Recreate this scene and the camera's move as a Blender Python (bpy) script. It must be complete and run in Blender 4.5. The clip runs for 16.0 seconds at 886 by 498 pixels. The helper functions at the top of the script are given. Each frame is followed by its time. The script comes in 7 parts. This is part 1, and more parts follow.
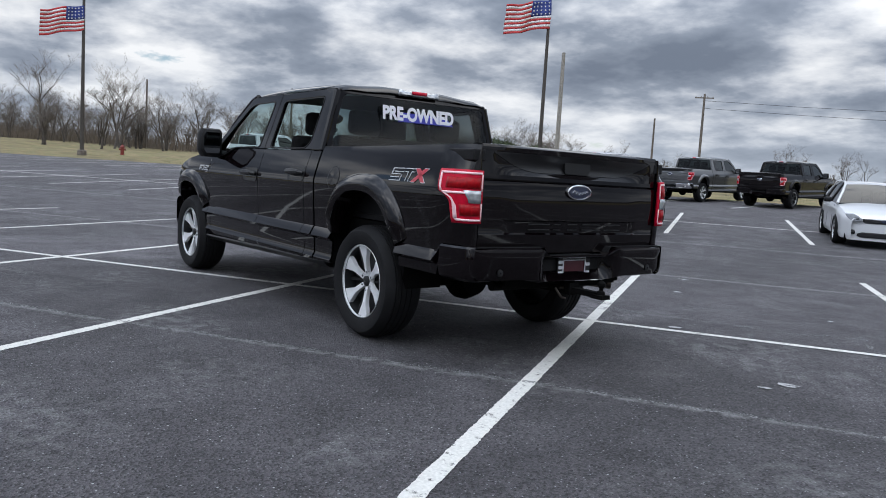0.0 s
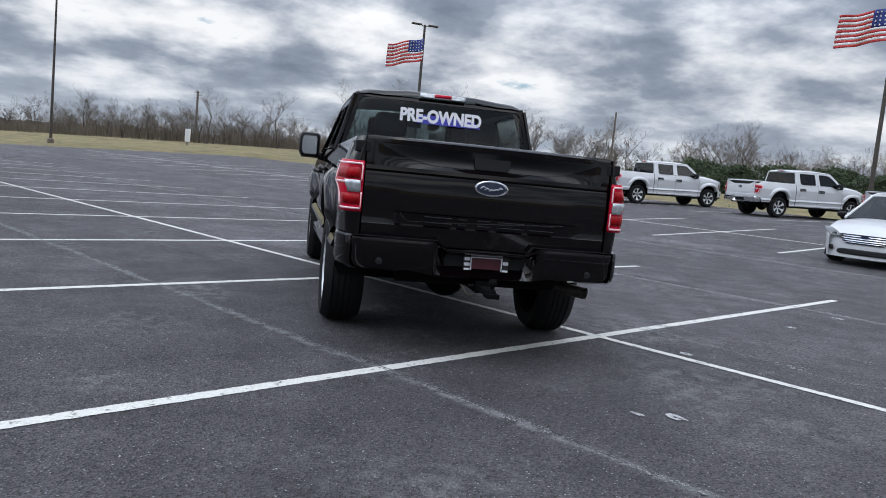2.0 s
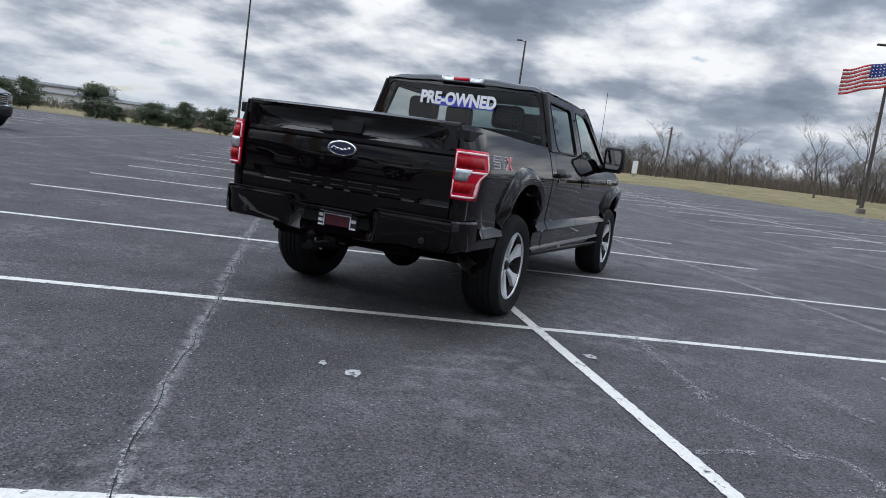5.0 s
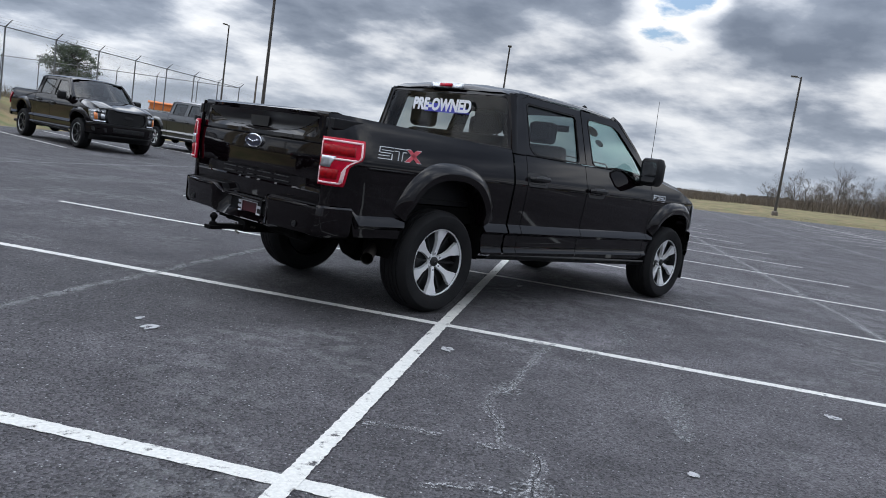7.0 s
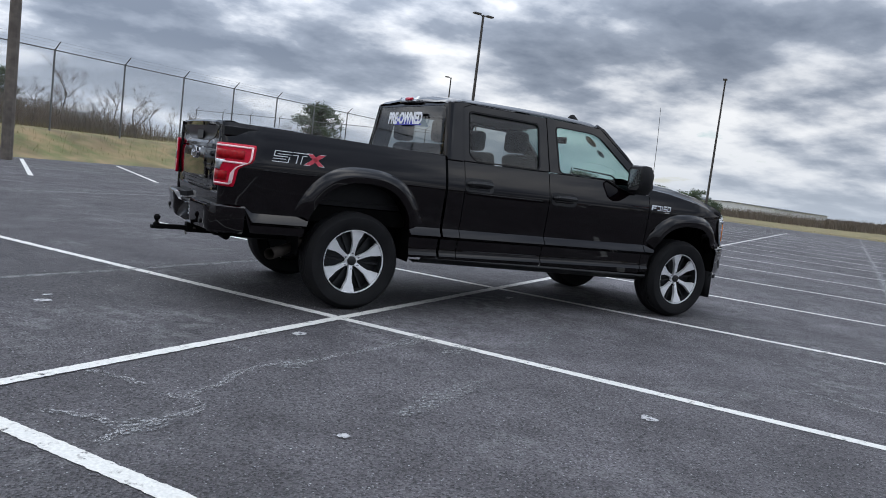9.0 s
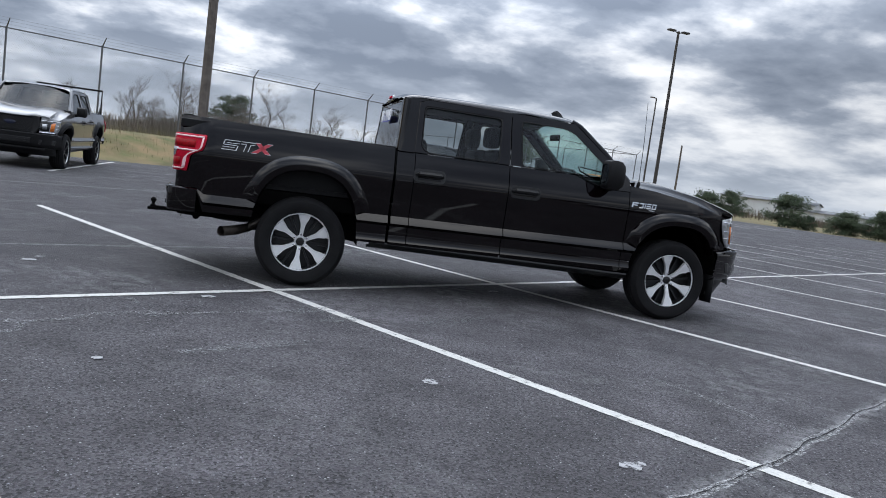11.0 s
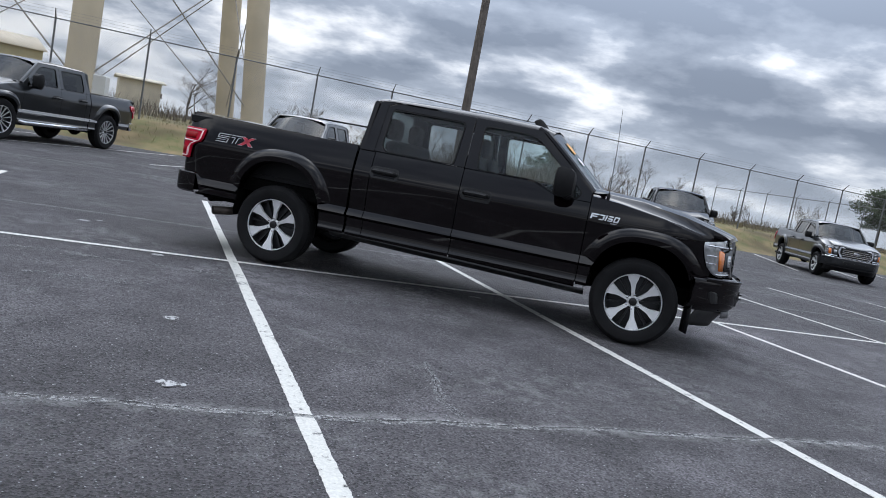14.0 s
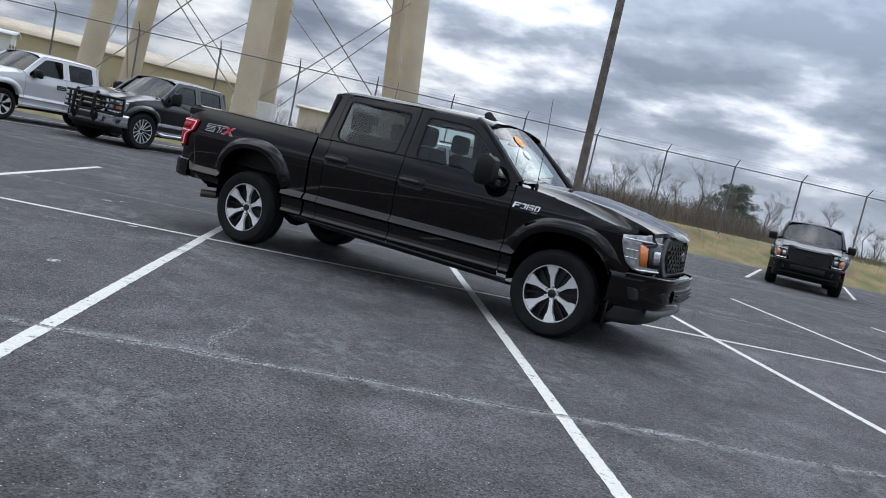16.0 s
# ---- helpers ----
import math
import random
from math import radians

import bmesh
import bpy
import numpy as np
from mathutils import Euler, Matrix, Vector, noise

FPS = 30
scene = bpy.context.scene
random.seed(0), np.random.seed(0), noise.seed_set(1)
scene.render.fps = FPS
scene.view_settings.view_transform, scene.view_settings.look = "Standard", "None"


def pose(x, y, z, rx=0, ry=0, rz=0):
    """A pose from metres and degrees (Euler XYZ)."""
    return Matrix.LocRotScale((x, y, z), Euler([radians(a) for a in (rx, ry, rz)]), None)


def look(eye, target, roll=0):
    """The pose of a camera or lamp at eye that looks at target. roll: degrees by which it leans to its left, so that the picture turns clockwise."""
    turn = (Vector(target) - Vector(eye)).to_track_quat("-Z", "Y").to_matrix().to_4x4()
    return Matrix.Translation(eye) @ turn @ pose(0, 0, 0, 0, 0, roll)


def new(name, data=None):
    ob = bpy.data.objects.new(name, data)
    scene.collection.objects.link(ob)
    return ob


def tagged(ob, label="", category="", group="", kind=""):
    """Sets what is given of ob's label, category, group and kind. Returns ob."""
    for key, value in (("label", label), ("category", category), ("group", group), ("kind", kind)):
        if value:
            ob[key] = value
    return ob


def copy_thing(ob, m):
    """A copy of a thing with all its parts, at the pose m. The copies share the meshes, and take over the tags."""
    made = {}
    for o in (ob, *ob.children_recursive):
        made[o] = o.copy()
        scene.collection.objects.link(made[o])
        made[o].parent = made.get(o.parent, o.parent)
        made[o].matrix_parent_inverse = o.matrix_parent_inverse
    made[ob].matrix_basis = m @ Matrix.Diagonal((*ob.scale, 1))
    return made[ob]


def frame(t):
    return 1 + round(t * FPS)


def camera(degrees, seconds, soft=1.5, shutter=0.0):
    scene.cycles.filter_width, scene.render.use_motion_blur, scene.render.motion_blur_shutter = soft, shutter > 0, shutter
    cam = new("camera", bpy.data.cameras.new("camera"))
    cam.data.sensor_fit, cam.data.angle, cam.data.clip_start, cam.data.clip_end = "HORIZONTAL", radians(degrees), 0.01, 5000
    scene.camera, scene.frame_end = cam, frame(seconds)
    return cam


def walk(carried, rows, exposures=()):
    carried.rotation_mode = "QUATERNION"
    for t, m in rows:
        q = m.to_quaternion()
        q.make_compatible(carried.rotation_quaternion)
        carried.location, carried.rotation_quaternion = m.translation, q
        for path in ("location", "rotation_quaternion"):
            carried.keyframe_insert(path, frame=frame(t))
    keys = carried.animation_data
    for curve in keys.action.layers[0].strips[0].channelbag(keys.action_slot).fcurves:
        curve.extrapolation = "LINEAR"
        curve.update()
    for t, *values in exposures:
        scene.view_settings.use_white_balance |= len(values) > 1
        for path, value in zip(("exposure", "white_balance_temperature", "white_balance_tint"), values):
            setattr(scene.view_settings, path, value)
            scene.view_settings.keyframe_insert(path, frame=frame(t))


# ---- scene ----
cam = camera(59.9, 16.0, soft=0.95)

PATH = [
    (0, (-4.731, 3.801, 1.214), (-3.141, 2.604, 1.018), 3.5),
    (0.5, (-5.114, 3.245, 1.208), (-3.41, 2.218, 1.009), 4.0),
    (1, (-5.462, 2.635, 1.208), (-3.65, 1.811, 1.013), 4.4),
    (1.5, (-5.785, 2.0, 1.223), (-3.894, 1.379, 1.029), 4.9),
    (2, (-6.005, 1.315, 1.226), (-4.059, 0.901, 1.025), 5.5),
    (2.5, (-6.157, 0.611, 1.232), (-4.18, 0.401, 1.017), 6.2),
    (3, (-6.226, -0.09, 1.223), (-4.24, -0.098, 0.989), 6.8),
    (3.5, (-6.256, -0.785, 1.217), (-4.28, -0.594, 0.969), 7.1),
    (4, (-6.152, -1.453, 1.212), (-4.207, -1.065, 0.957), 7.4),
    (4.5, (-5.959, -2.099, 1.201), (-4.061, -1.522, 0.948), 7.5),
    (5, (-5.727, -2.71, 1.212), (-3.891, -1.958, 0.963), 7.9),
    (5.2, (-5.63, -2.951, 1.219), (-3.82, -2.133, 0.98), 8.2),
    (7.3, (-4.062, -5.336, 1.215), (-2.68, -3.908, 0.985), 8.4),
    (7.5, (-3.886, -5.527, 1.217), (-2.55, -4.056, 0.992), 8.5),
    (8, (-3.397, -5.964, 1.217), (-2.179, -4.393, 1.003), 8.1),
    (8.5, (-2.905, -6.383, 1.22), (-1.81, -4.722, 1.015), 7.4),
    (9, (-2.427, -6.783, 1.226), (-1.458, -5.045, 1.027), 7.0),
    (9.2, (-2.228, -6.916, 1.197), (-1.309, -5.15, 0.999), 6.9),
    (11.3, (0.063, -8.045, 1.25), (0.421, -6.088, 1.042), 7.8),
    (11.5, (0.312, -8.078, 1.259), (0.608, -6.11, 1.052), 8.0),
    (12, (0.956, -8.141, 1.268), (1.102, -6.157, 1.058), 8.5),
    (12.5, (1.577, -8.13, 1.286), (1.571, -6.142, 1.07), 9.0),
    (13, (2.212, -8.16, 1.295), (2.051, -6.178, 1.081), 9.4),
    (13.5, (2.8, -8.184, 1.3), (2.499, -6.218, 1.087), 10.0),
    (14, (3.42, -8.241, 1.314), (2.994, -6.298, 1.104), 10.6),
    (14.5, (4.029, -8.174, 1.321), (3.492, -6.259, 1.11), 11.2),
    (15, (4.655, -8.069, 1.328), (4.01, -6.188, 1.115), 11.7),
    (15.5, (5.231, -7.874, 1.331), (4.475, -6.035, 1.117), 12.2),
    (16, (5.798, -7.602, 1.328), (4.921, -5.818, 1.117), 12.3),
]
walk(cam, [(t, look(e, g, r)) for t, e, g, r in PATH])


# ---- light ----
world = bpy.data.worlds.new("sky")
scene.world = world
world.use_nodes = True
SUN_EL, SUN_AZ = 50.0, 95.0      # degrees above the ground; compass turn in the plan, from +x towards +y


def sky_nodes():
    nt = world.node_tree
    n, l = nt.nodes, nt.links
    n.clear()
    out = n.new("ShaderNodeOutputWorld")
    bg = n.new("ShaderNodeBackground")
    sky = n.new("ShaderNodeTexSky")
    sky.sky_type = "NISHITA"
    sky.sun_disc = False
    sky.sun_elevation = radians(SUN_EL)
    sky.sun_rotation = radians(90 - SUN_AZ)
    sky.air_density, sky.dust_density = 1.0, 0.6
    blue = n.new("ShaderNodeVectorMath")
    blue.operation = "SCALE"
    blue.inputs["Scale"].default_value = 0.115
    l.new(sky.outputs["Color"], blue.inputs[0])
    tc = n.new("ShaderNodeTexCoord")
    sep = n.new("ShaderNodeSeparateXYZ")
    l.new(tc.outputs["Generated"], sep.inputs[0])
    up = n.new("ShaderNodeMath")
    up.operation = "MAXIMUM"
    up.inputs[1].default_value = 0.0
    l.new(sep.outputs["Z"], up.inputs[0])
    lift = n.new("ShaderNodeMath")
    lift.operation = "ADD"
    lift.inputs[1].default_value = 0.25
    l.new(up.outputs[0], lift.inputs[0])
    div = n.new("ShaderNodeVectorMath")
    div.operation = "DIVIDE"
    l.new(tc.outputs["Generated"], div.inputs[0])
    comb = n.new("ShaderNodeCombineXYZ")
    for k in range(3):
        l.new(lift.outputs[0], comb.inputs[k])
    l.new(comb.outputs[0], div.inputs[1])

    def fbm(scale, detail, rough, warp, offset, nearer=1.0):
        m = n.new("ShaderNodeMapping")
        m.inputs["Location"].default_value = offset
        m.inputs["Scale"].default_value = (nearer, nearer, nearer)
        l.new(div.outputs[0], m.inputs["Vector"])
        t = n.new("ShaderNodeTexNoise")
        t.inputs["Scale"].default_value = scale
        t.inputs["Detail"].default_value = detail
        t.inputs["Roughness"].default_value = rough
        t.inputs["Distortion"].default_value = warp
        l.new(m.outputs[0], t.inputs["Vector"])
        return t.outputs["Fac"]

    def ramp(fac, stops):
        r = n.new("ShaderNodeValToRGB")
        els = r.color_ramp.elements
        while len(els) < len(stops):
            els.new(0.5)
        for e, (p, c) in zip(els, stops):
            e.position, e.color = p, (*c, 1)
        l.new(fac, r.inputs["Fac"])
        return r.outputs["Color"]

    def mix(a, b, fac, kind="MIX"):
        m = n.new("ShaderNodeMix")
        m.data_type, m.blend_type = "RGBA", kind
        if isinstance(fac, float):
            m.inputs["Factor"].default_value = fac
        else:
            l.new(fac, m.inputs["Factor"])
        for sock, val in ((m.inputs[6], a), (m.inputs[7], b)):
            if isinstance(val, tuple):
                sock.default_value = (*val, 1)
            else:
                l.new(val, sock)
        return m.outputs[2]

    def calc(kind, a, b, c=None):
        m = n.new("ShaderNodeMath")
        m.operation = kind
        for sock, val in zip(m.inputs, (a, b, c)):
            if isinstance(val, float):
                sock.default_value = val
            elif val is not None:
                l.new(val, sock)
        return m.outputs[0]

    # a broken layer of cloud seen at a flat angle: broad decks, cells, and a pale edge where the upper side shows
    decks = fbm(0.55, 3.0, 0.5, 0.0, (1.7, 4.1, 0.0))
    cells = fbm(2.3, 13.0, 0.54, 0.05, (3.1, 7.7, 0.0))
    cells_up = fbm(2.3, 13.0, 0.54, 0.05, (3.1, 7.7, 0.0), 0.955)
    body = calc("MULTIPLY_ADD", decks, 0.30, calc("MULTIPLY", cells, 0.88))
    relief = calc("SUBTRACT", cells, cells_up)
    both = calc("MULTIPLY_ADD", relief, -1.0, calc("SUBTRACT", body, 0.075))

    def mass(az, el, inner, outer, amount):
        """A denser (+) or torn (-) part of the cloud layer, by its compass turn, height and angular size."""
        a, e = radians(az), radians(el)
        d = n.new("ShaderNodeVectorMath")
        d.operation = "DOT_PRODUCT"
        l.new(tc.outputs["Generated"], d.inputs[0])
        d.inputs[1].default_value = (math.cos(e) * math.cos(a), math.cos(e) * math.sin(a), math.sin(e))
        r = n.new("ShaderNodeMapRange")
        r.interpolation_type = "SMOOTHSTEP"
        r.inputs["From Min"].default_value, r.inputs["From Max"].default_value = math.cos(radians(outer)), math.cos(radians(inner))
        r.inputs["To Min"].default_value, r.inputs["To Max"].default_value = 0.0, amount
        l.new(d.outputs["Value"], r.inputs["Value"])
        return r.outputs[0]

    for az, el, inner, outer, amount in ((93, 14, 5, 19, 0.12), (29.5, 12.3, 0.5, 4.5, -0.26), (-25, 9, 4, 13, -0.04), (128, 9, 4, 16, -0.05)):
        both = calc("ADD", both, mass(az, el, inner, outer, amount))
    cloud = ramp(both, [(0.350, (0.93, 0.95, 0.98)), (0.430, (0.690, 0.725, 0.785)), (0.49, (0.455, 0.50, 0.58)), (0.55, (0.280, 0.325, 0.405)), (0.66, (0.180, 0.217, 0.285))])
    cover = ramp(both, [(0.255, (0, 0, 0)), (0.30, (1, 1, 1))])
    look_up = mix(blue.outputs[0], cloud, cover)
    haze = ramp(up.outputs[0], [(0.0, (0.80, 0.80, 0.80)), (0.04, (0.35, 0.35, 0.35)), (0.12, (0, 0, 0))])
    final = mix(look_up, (0.53, 0.595, 0.69), haze)
    l.new(final, bg.inputs["Color"])
    # an overcast sky is brighter overhead than at the horizon
    grow = n.new("ShaderNodeMapRange")
    grow.inputs["From Min"].default_value, grow.inputs["From Max"].default_value = 0.16, 0.80
    grow.inputs["To Min"].default_value, grow.inputs["To Max"].default_value = 1.0, 2.95
    l.new(up.outputs[0], grow.inputs["Value"])
    # and the cloud in front of the sun glows
    towards = n.new("ShaderNodeVectorMath")
    towards.operation = "DOT_PRODUCT"
    l.new(tc.outputs["Generated"], towards.inputs[0])
    e_, a_ = radians(SUN_EL), radians(SUN_AZ)
    towards.inputs[1].default_value = (math.cos(e_) * math.cos(a_), math.cos(e_) * math.sin(a_), math.sin(e_))
    glow = n.new("ShaderNodeMapRange")
    glow.interpolation_type = "SMOOTHSTEP"
    glow.inputs["From Min"].default_value, glow.inputs["From Max"].default_value = 0.50, 1.0
    glow.inputs["To Min"].default_value, glow.inputs["To Max"].default_value = 1.0, 2.0
    l.new(towards.outputs["Value"], glow.inputs["Value"])
    l.new(calc("MULTIPLY", grow.outputs[0], glow.outputs[0]), bg.inputs["Strength"])
    l.new(bg.outputs[0], out.inputs["Surface"])


sky_nodes()
sun = new("sun", bpy.data.lights.new("sun", "SUN"))
sun.data.energy, sun.data.angle, sun.data.color = 0.45, radians(50), (1.0, 0.965, 0.92)
sun.matrix_world = look((math.cos(radians(SUN_AZ)) * 50, math.sin(radians(SUN_AZ)) * 50, 50 * math.tan(radians(SUN_EL))), (0, 0, 0))


# ---- materials ----
def material(name, colour=(0.5, 0.5, 0.5), rough=0.5, metal=0.0, vary=0.0, scale=8.0, bump=0.0, bump_scale=60.0, coat=0.0, colour2=None,
             stain=0.0, stain_scale=0.6, spec=0.5, emit=None, per_object=0.0, coat_ior=1.5):
    m = bpy.data.materials.new(name)
    m.use_nodes = True
    nt = m.node_tree
    n, l = nt.nodes, nt.links
    b = n["Principled BSDF"]
    b.inputs["Roughness"].default_value, b.inputs["Metallic"].default_value = rough, metal
    b.inputs["Coat Weight"].default_value, b.inputs["Coat Roughness"].default_value = coat, 0.03
    b.inputs["Coat IOR"].default_value = coat_ior
    b.inputs["Specular IOR Level"].default_value = spec
    b.inputs["Base Color"].default_value = (*colour, 1)
    tc = n.new("ShaderNodeTexCoord")

    def noise_tex(s, detail=6.0):
        t = n.new("ShaderNodeTexNoise")
        t.inputs["Scale"].default_value, t.inputs["Detail"].default_value = s, detail
        l.new(tc.outputs["Object"], t.inputs["Vector"])
        return t.outputs["Fac"]

    def blend(a, bcol, fac):
        x = n.new("ShaderNodeMix")
        x.data_type = "RGBA"
        l.new(fac, x.inputs["Factor"])
        for sock, val in ((x.inputs[6], a), (x.inputs[7], bcol)):
            if isinstance(val, tuple):
                sock.default_value = (*val, 1)
            else:
                l.new(val, sock)
        return x.outputs[2]

    def stretch(fac, lo, hi):
        r = n.new("ShaderNodeMapRange")
        r.inputs["From Min"].default_value, r.inputs["From Max"].default_value = lo, hi
        l.new(fac, r.inputs["Value"])
        return r.outputs[0]

    col = colour
    if vary or colour2:
        c2 = colour2 or tuple(max(0.0, c * (1 - vary)) for c in colour)
        col = blend(colour, c2, stretch(noise_tex(scale), 0.35, 0.65))
    if stain:
        c3 = tuple(c * (1 - stain) for c in colour)
        col = blend(col, c3, stretch(noise_tex(stain_scale, 3.0), 0.48, 0.72))
    if per_object:
        info = n.new("ShaderNodeObjectInfo")
        r = stretch(info.outputs["Random"], 0.0, 1.0)
        r2 = n.new("ShaderNodeMath")
        r2.operation, r2.inputs[1].default_value = "MULTIPLY", per_object
        l.new(r, r2.inputs[0])
        col = blend(col, tuple(c * 0.6 for c in colour), r2.outputs[0])
    if not isinstance(col, tuple):
        l.new(col, b.inputs["Base Color"])
    if bump:
        bp = n.new("ShaderNodeBump")
        bp.inputs["Strength"].default_value, bp.inputs["Distance"].default_value = bump, 0.01
        l.new(noise_tex(bump_scale, 4.0), bp.inputs["Height"])
        l.new(bp.outputs[0], b.inputs["Normal"])
    if emit:
        b.inputs["Emission Color"].default_value, b.inputs["Emission Strength"].default_value = (*colour, 1), emit
    return m


def glass_material(name, tint, alpha):
    """Thin window glass: a clear tinted layer with a glossy face."""
    m = bpy.data.materials.new(name)
    m.use_nodes = True
    n, l = m.node_tree.nodes, m.node_tree.links
    n.clear()
    out = n.new("ShaderNodeOutputMaterial")
    tr = n.new("ShaderNodeBsdfTransparent")
    tr.inputs["Color"].default_value = (*tint, 1)
    gl = n.new("ShaderNodeBsdfGlossy")
    gl.inputs["Roughness"].default_value = 0.02
    lw = n.new("ShaderNodeLayerWeight")
    pw = n.new("ShaderNodeMath")
    pw.operation, pw.inputs[1].default_value = "POWER", 4.0
    l.new(lw.outputs["Facing"], pw.inputs[0])
    fr = n.new("ShaderNodeMapRange")
    fr.inputs["To Min"].default_value, fr.inputs["To Max"].default_value = alpha, 0.95
    l.new(pw.outputs[0], fr.inputs["Value"])
    mx = n.new("ShaderNodeMixShader")
    l.new(fr.outputs[0], mx.inputs[0])
    l.new(tr.outputs[0], mx.inputs[1])
    l.new(gl.outputs[0], mx.inputs[2])
    l.new(mx.outputs[0], out.inputs["Surface"])
    return m


def worn_material(name, colour, cover, scale, rough=0.8, second=9.0):
    """A thin layer on the ground, broken up where it has worn away."""
    m = material(name, colour, rough, vary=0.18, scale=70, bump=0.3, bump_scale=200)
    n, l = m.node_tree.nodes, m.node_tree.links
    b = n["Principled BSDF"]
    out = n["Material Output"]
    tc = n.new("ShaderNodeTexCoord")
    a = n.new("ShaderNodeTexNoise")
    a.inputs["Scale"].default_value, a.inputs["Detail"].default_value, a.inputs["Roughness"].default_value = scale, 9.0, 0.7
    l.new(tc.outputs["Object"], a.inputs["Vector"])
    r = n.new("ShaderNodeMapRange")
    r.inputs["From Min"].default_value, r.inputs["From Max"].default_value = cover, cover + 0.12
    l.new(a.outputs["Fac"], r.inputs["Value"])
    tr = n.new("ShaderNodeBsdfTransparent")
    mx = n.new("ShaderNodeMixShader")
    l.new(r.outputs[0], mx.inputs[0])
    l.new(b.outputs[0], mx.inputs[1])
    l.new(tr.outputs[0], mx.inputs[2])
    l.new(mx.outputs[0], out.inputs["Surface"])
    return m


def asphalt_material():
    m = material("asphalt", (0.058, 0.060, 0.064), 0.82, bump=0.0, spec=0.35)
    n, l = m.node_tree.nodes, m.node_tree.links
    b = n["Principled BSDF"]
    tc = n.new("ShaderNodeTexCoord")

    def tex(kind, scale, detail=5.0):
        t = n.new(kind)
        t.inputs["Scale"].default_value = scale
        if kind == "ShaderNodeTexNoise":
            t.inputs["Detail"].default_value = detail
        l.new(tc.outputs["Object"], t.inputs["Vector"])
        return t

    def rng(sock, lo, hi, a, c):
        r = n.new("ShaderNodeMapRange")
        r.inputs["From Min"].default_value, r.inputs["From Max"].default_value = lo, hi
        r.inputs["To Min"].default_value, r.inputs["To Max"].default_value = a, c
        l.new(sock, r.inputs["Value"])
        return r.outputs[0]

    def mul(p, q):
        x = n.new("ShaderNodeMath")
        x.operation = "MULTIPLY"
        l.new(p, x.inputs[0])
        l.new(q, x.inputs[1])
        return x.outputs[0]

    stones = tex("ShaderNodeTexVoronoi", 95.0)
    grain = tex("ShaderNodeTexNoise", 240.0, 3.0)
    mid = tex("ShaderNodeTexNoise", 2.2, 6.0)
    wide = tex("ShaderNodeTexNoise", 0.22, 5.0)
    seal = tex("ShaderNodeTexNoise", 0.55, 8.0)
    val = mul(rng(stones.outputs["Color"], 0.1, 1.0, 0.36, 1.75), rng(grain.outputs["Fac"], 0.3, 0.7, 0.70, 1.30))
    val = mul(val, rng(mid.outputs["Fac"], 0.3, 0.7, 0.76, 1.27))
    val = mul(val, rng(wide.outputs["Fac"], 0.3, 0.7, 0.66, 1.36))
    val = mul(val, rng(seal.outputs["Fac"], 0.55, 0.68, 1.0, 1.35))
    dust = None
    sep = n.new("ShaderNodeSeparateXYZ")
    l.new(tc.outputs["Object"], sep.inputs[0])
    wob = tex("ShaderNodeTexNoise", 0.8, 6.0)
    # the asphalt is darker on one side of the spine, with a wavering edge
    edge = n.new("ShaderNodeMath")
    edge.operation, edge.inputs[1].default_value = "MULTIPLY_ADD", 1.6
    l.new(wob.outputs["Fac"], edge.inputs[0])
    l.new(sep.outputs["Y"], edge.inputs[2])
    val = mul(val, rng(edge.outputs[0], 0.4, 1.3, 1.06, 0.86))
    ragged = tex("ShaderNodeTexNoise", 9.0, 8.0)
    for v0, wide_ in ((-2.33, 0.06), (4.2, 0.11), (10.5, 0.18), (-9.5, 0.10), (-15.8, 0.15)):
        d1 = n.new("ShaderNodeMath")
        d1.operation, d1.inputs[1].default_value = "ADD", v0 - 0.10
        l.new(sep.outputs["Y"], d1.inputs[0])
        d2 = n.new("ShaderNodeMath")
        d2.operation, d2.inputs[1].default_value = "MULTIPLY_ADD", 0.20
        l.new(wob.outputs["Fac"], d2.inputs[0])
        l.new(d1.outputs[0], d2.inputs[2])
        d3 = n.new("ShaderNodeMath")
        d3.operation = "ABSOLUTE"
        l.new(d2.outputs[0], d3.inputs[0])
        band = mul(rng(d3.outputs[0], 0.0, wide_, 1.0, 0.0), rng(ragged.outputs["Fac"], 0.40, 0.56, 0.0, 1.0))
        if dust is None:
            dust = band
        else:
            mm = n.new("ShaderNodeMath")
            mm.operation = "MAXIMUM"
            l.new(dust, mm.inputs[0])
            l.new(band, mm.inputs[1])
            dust = mm.outputs[0]
    patch = mul(rng(tex("ShaderNodeTexNoise", 0.75, 4.0).outputs["Fac"], 0.50, 0.68, 0.0, 0.60), rng(ragged.outputs["Fac"], 0.45, 0.62, 0.0, 1.0))
    mm = n.new("ShaderNodeMath")
    mm.operation = "MAXIMUM"
    l.new(dust, mm.inputs[0])
    l.new(patch, mm.inputs[1])
    dust = mm.outputs[0]
    sc = n.new("ShaderNodeVectorMath")
    sc.operation = "SCALE"
    sc.inputs[0].default_value = (0.0778, 0.0735, 0.0788)
    l.new(val, sc.inputs["Scale"])
    speck = tex("ShaderNodeTexVoronoi", 46.0)
    mx = n.new("ShaderNodeMix")
    mx.data_type = "RGBA"
    l.new(mul(rng(speck.outputs["Distance"], 0.21, 0.10, 0.0, 1.0), rng(speck.outputs["Color"], 0.40, 0.75, 0.0, 1.0)), mx.inputs["Factor"])
    l.new(sc.outputs[0], mx.inputs[6])
    mx.inputs[7].default_value = (0.34, 0.345, 0.36, 1)
    fleck = tex("ShaderNodeTexVoronoi", 22.0)
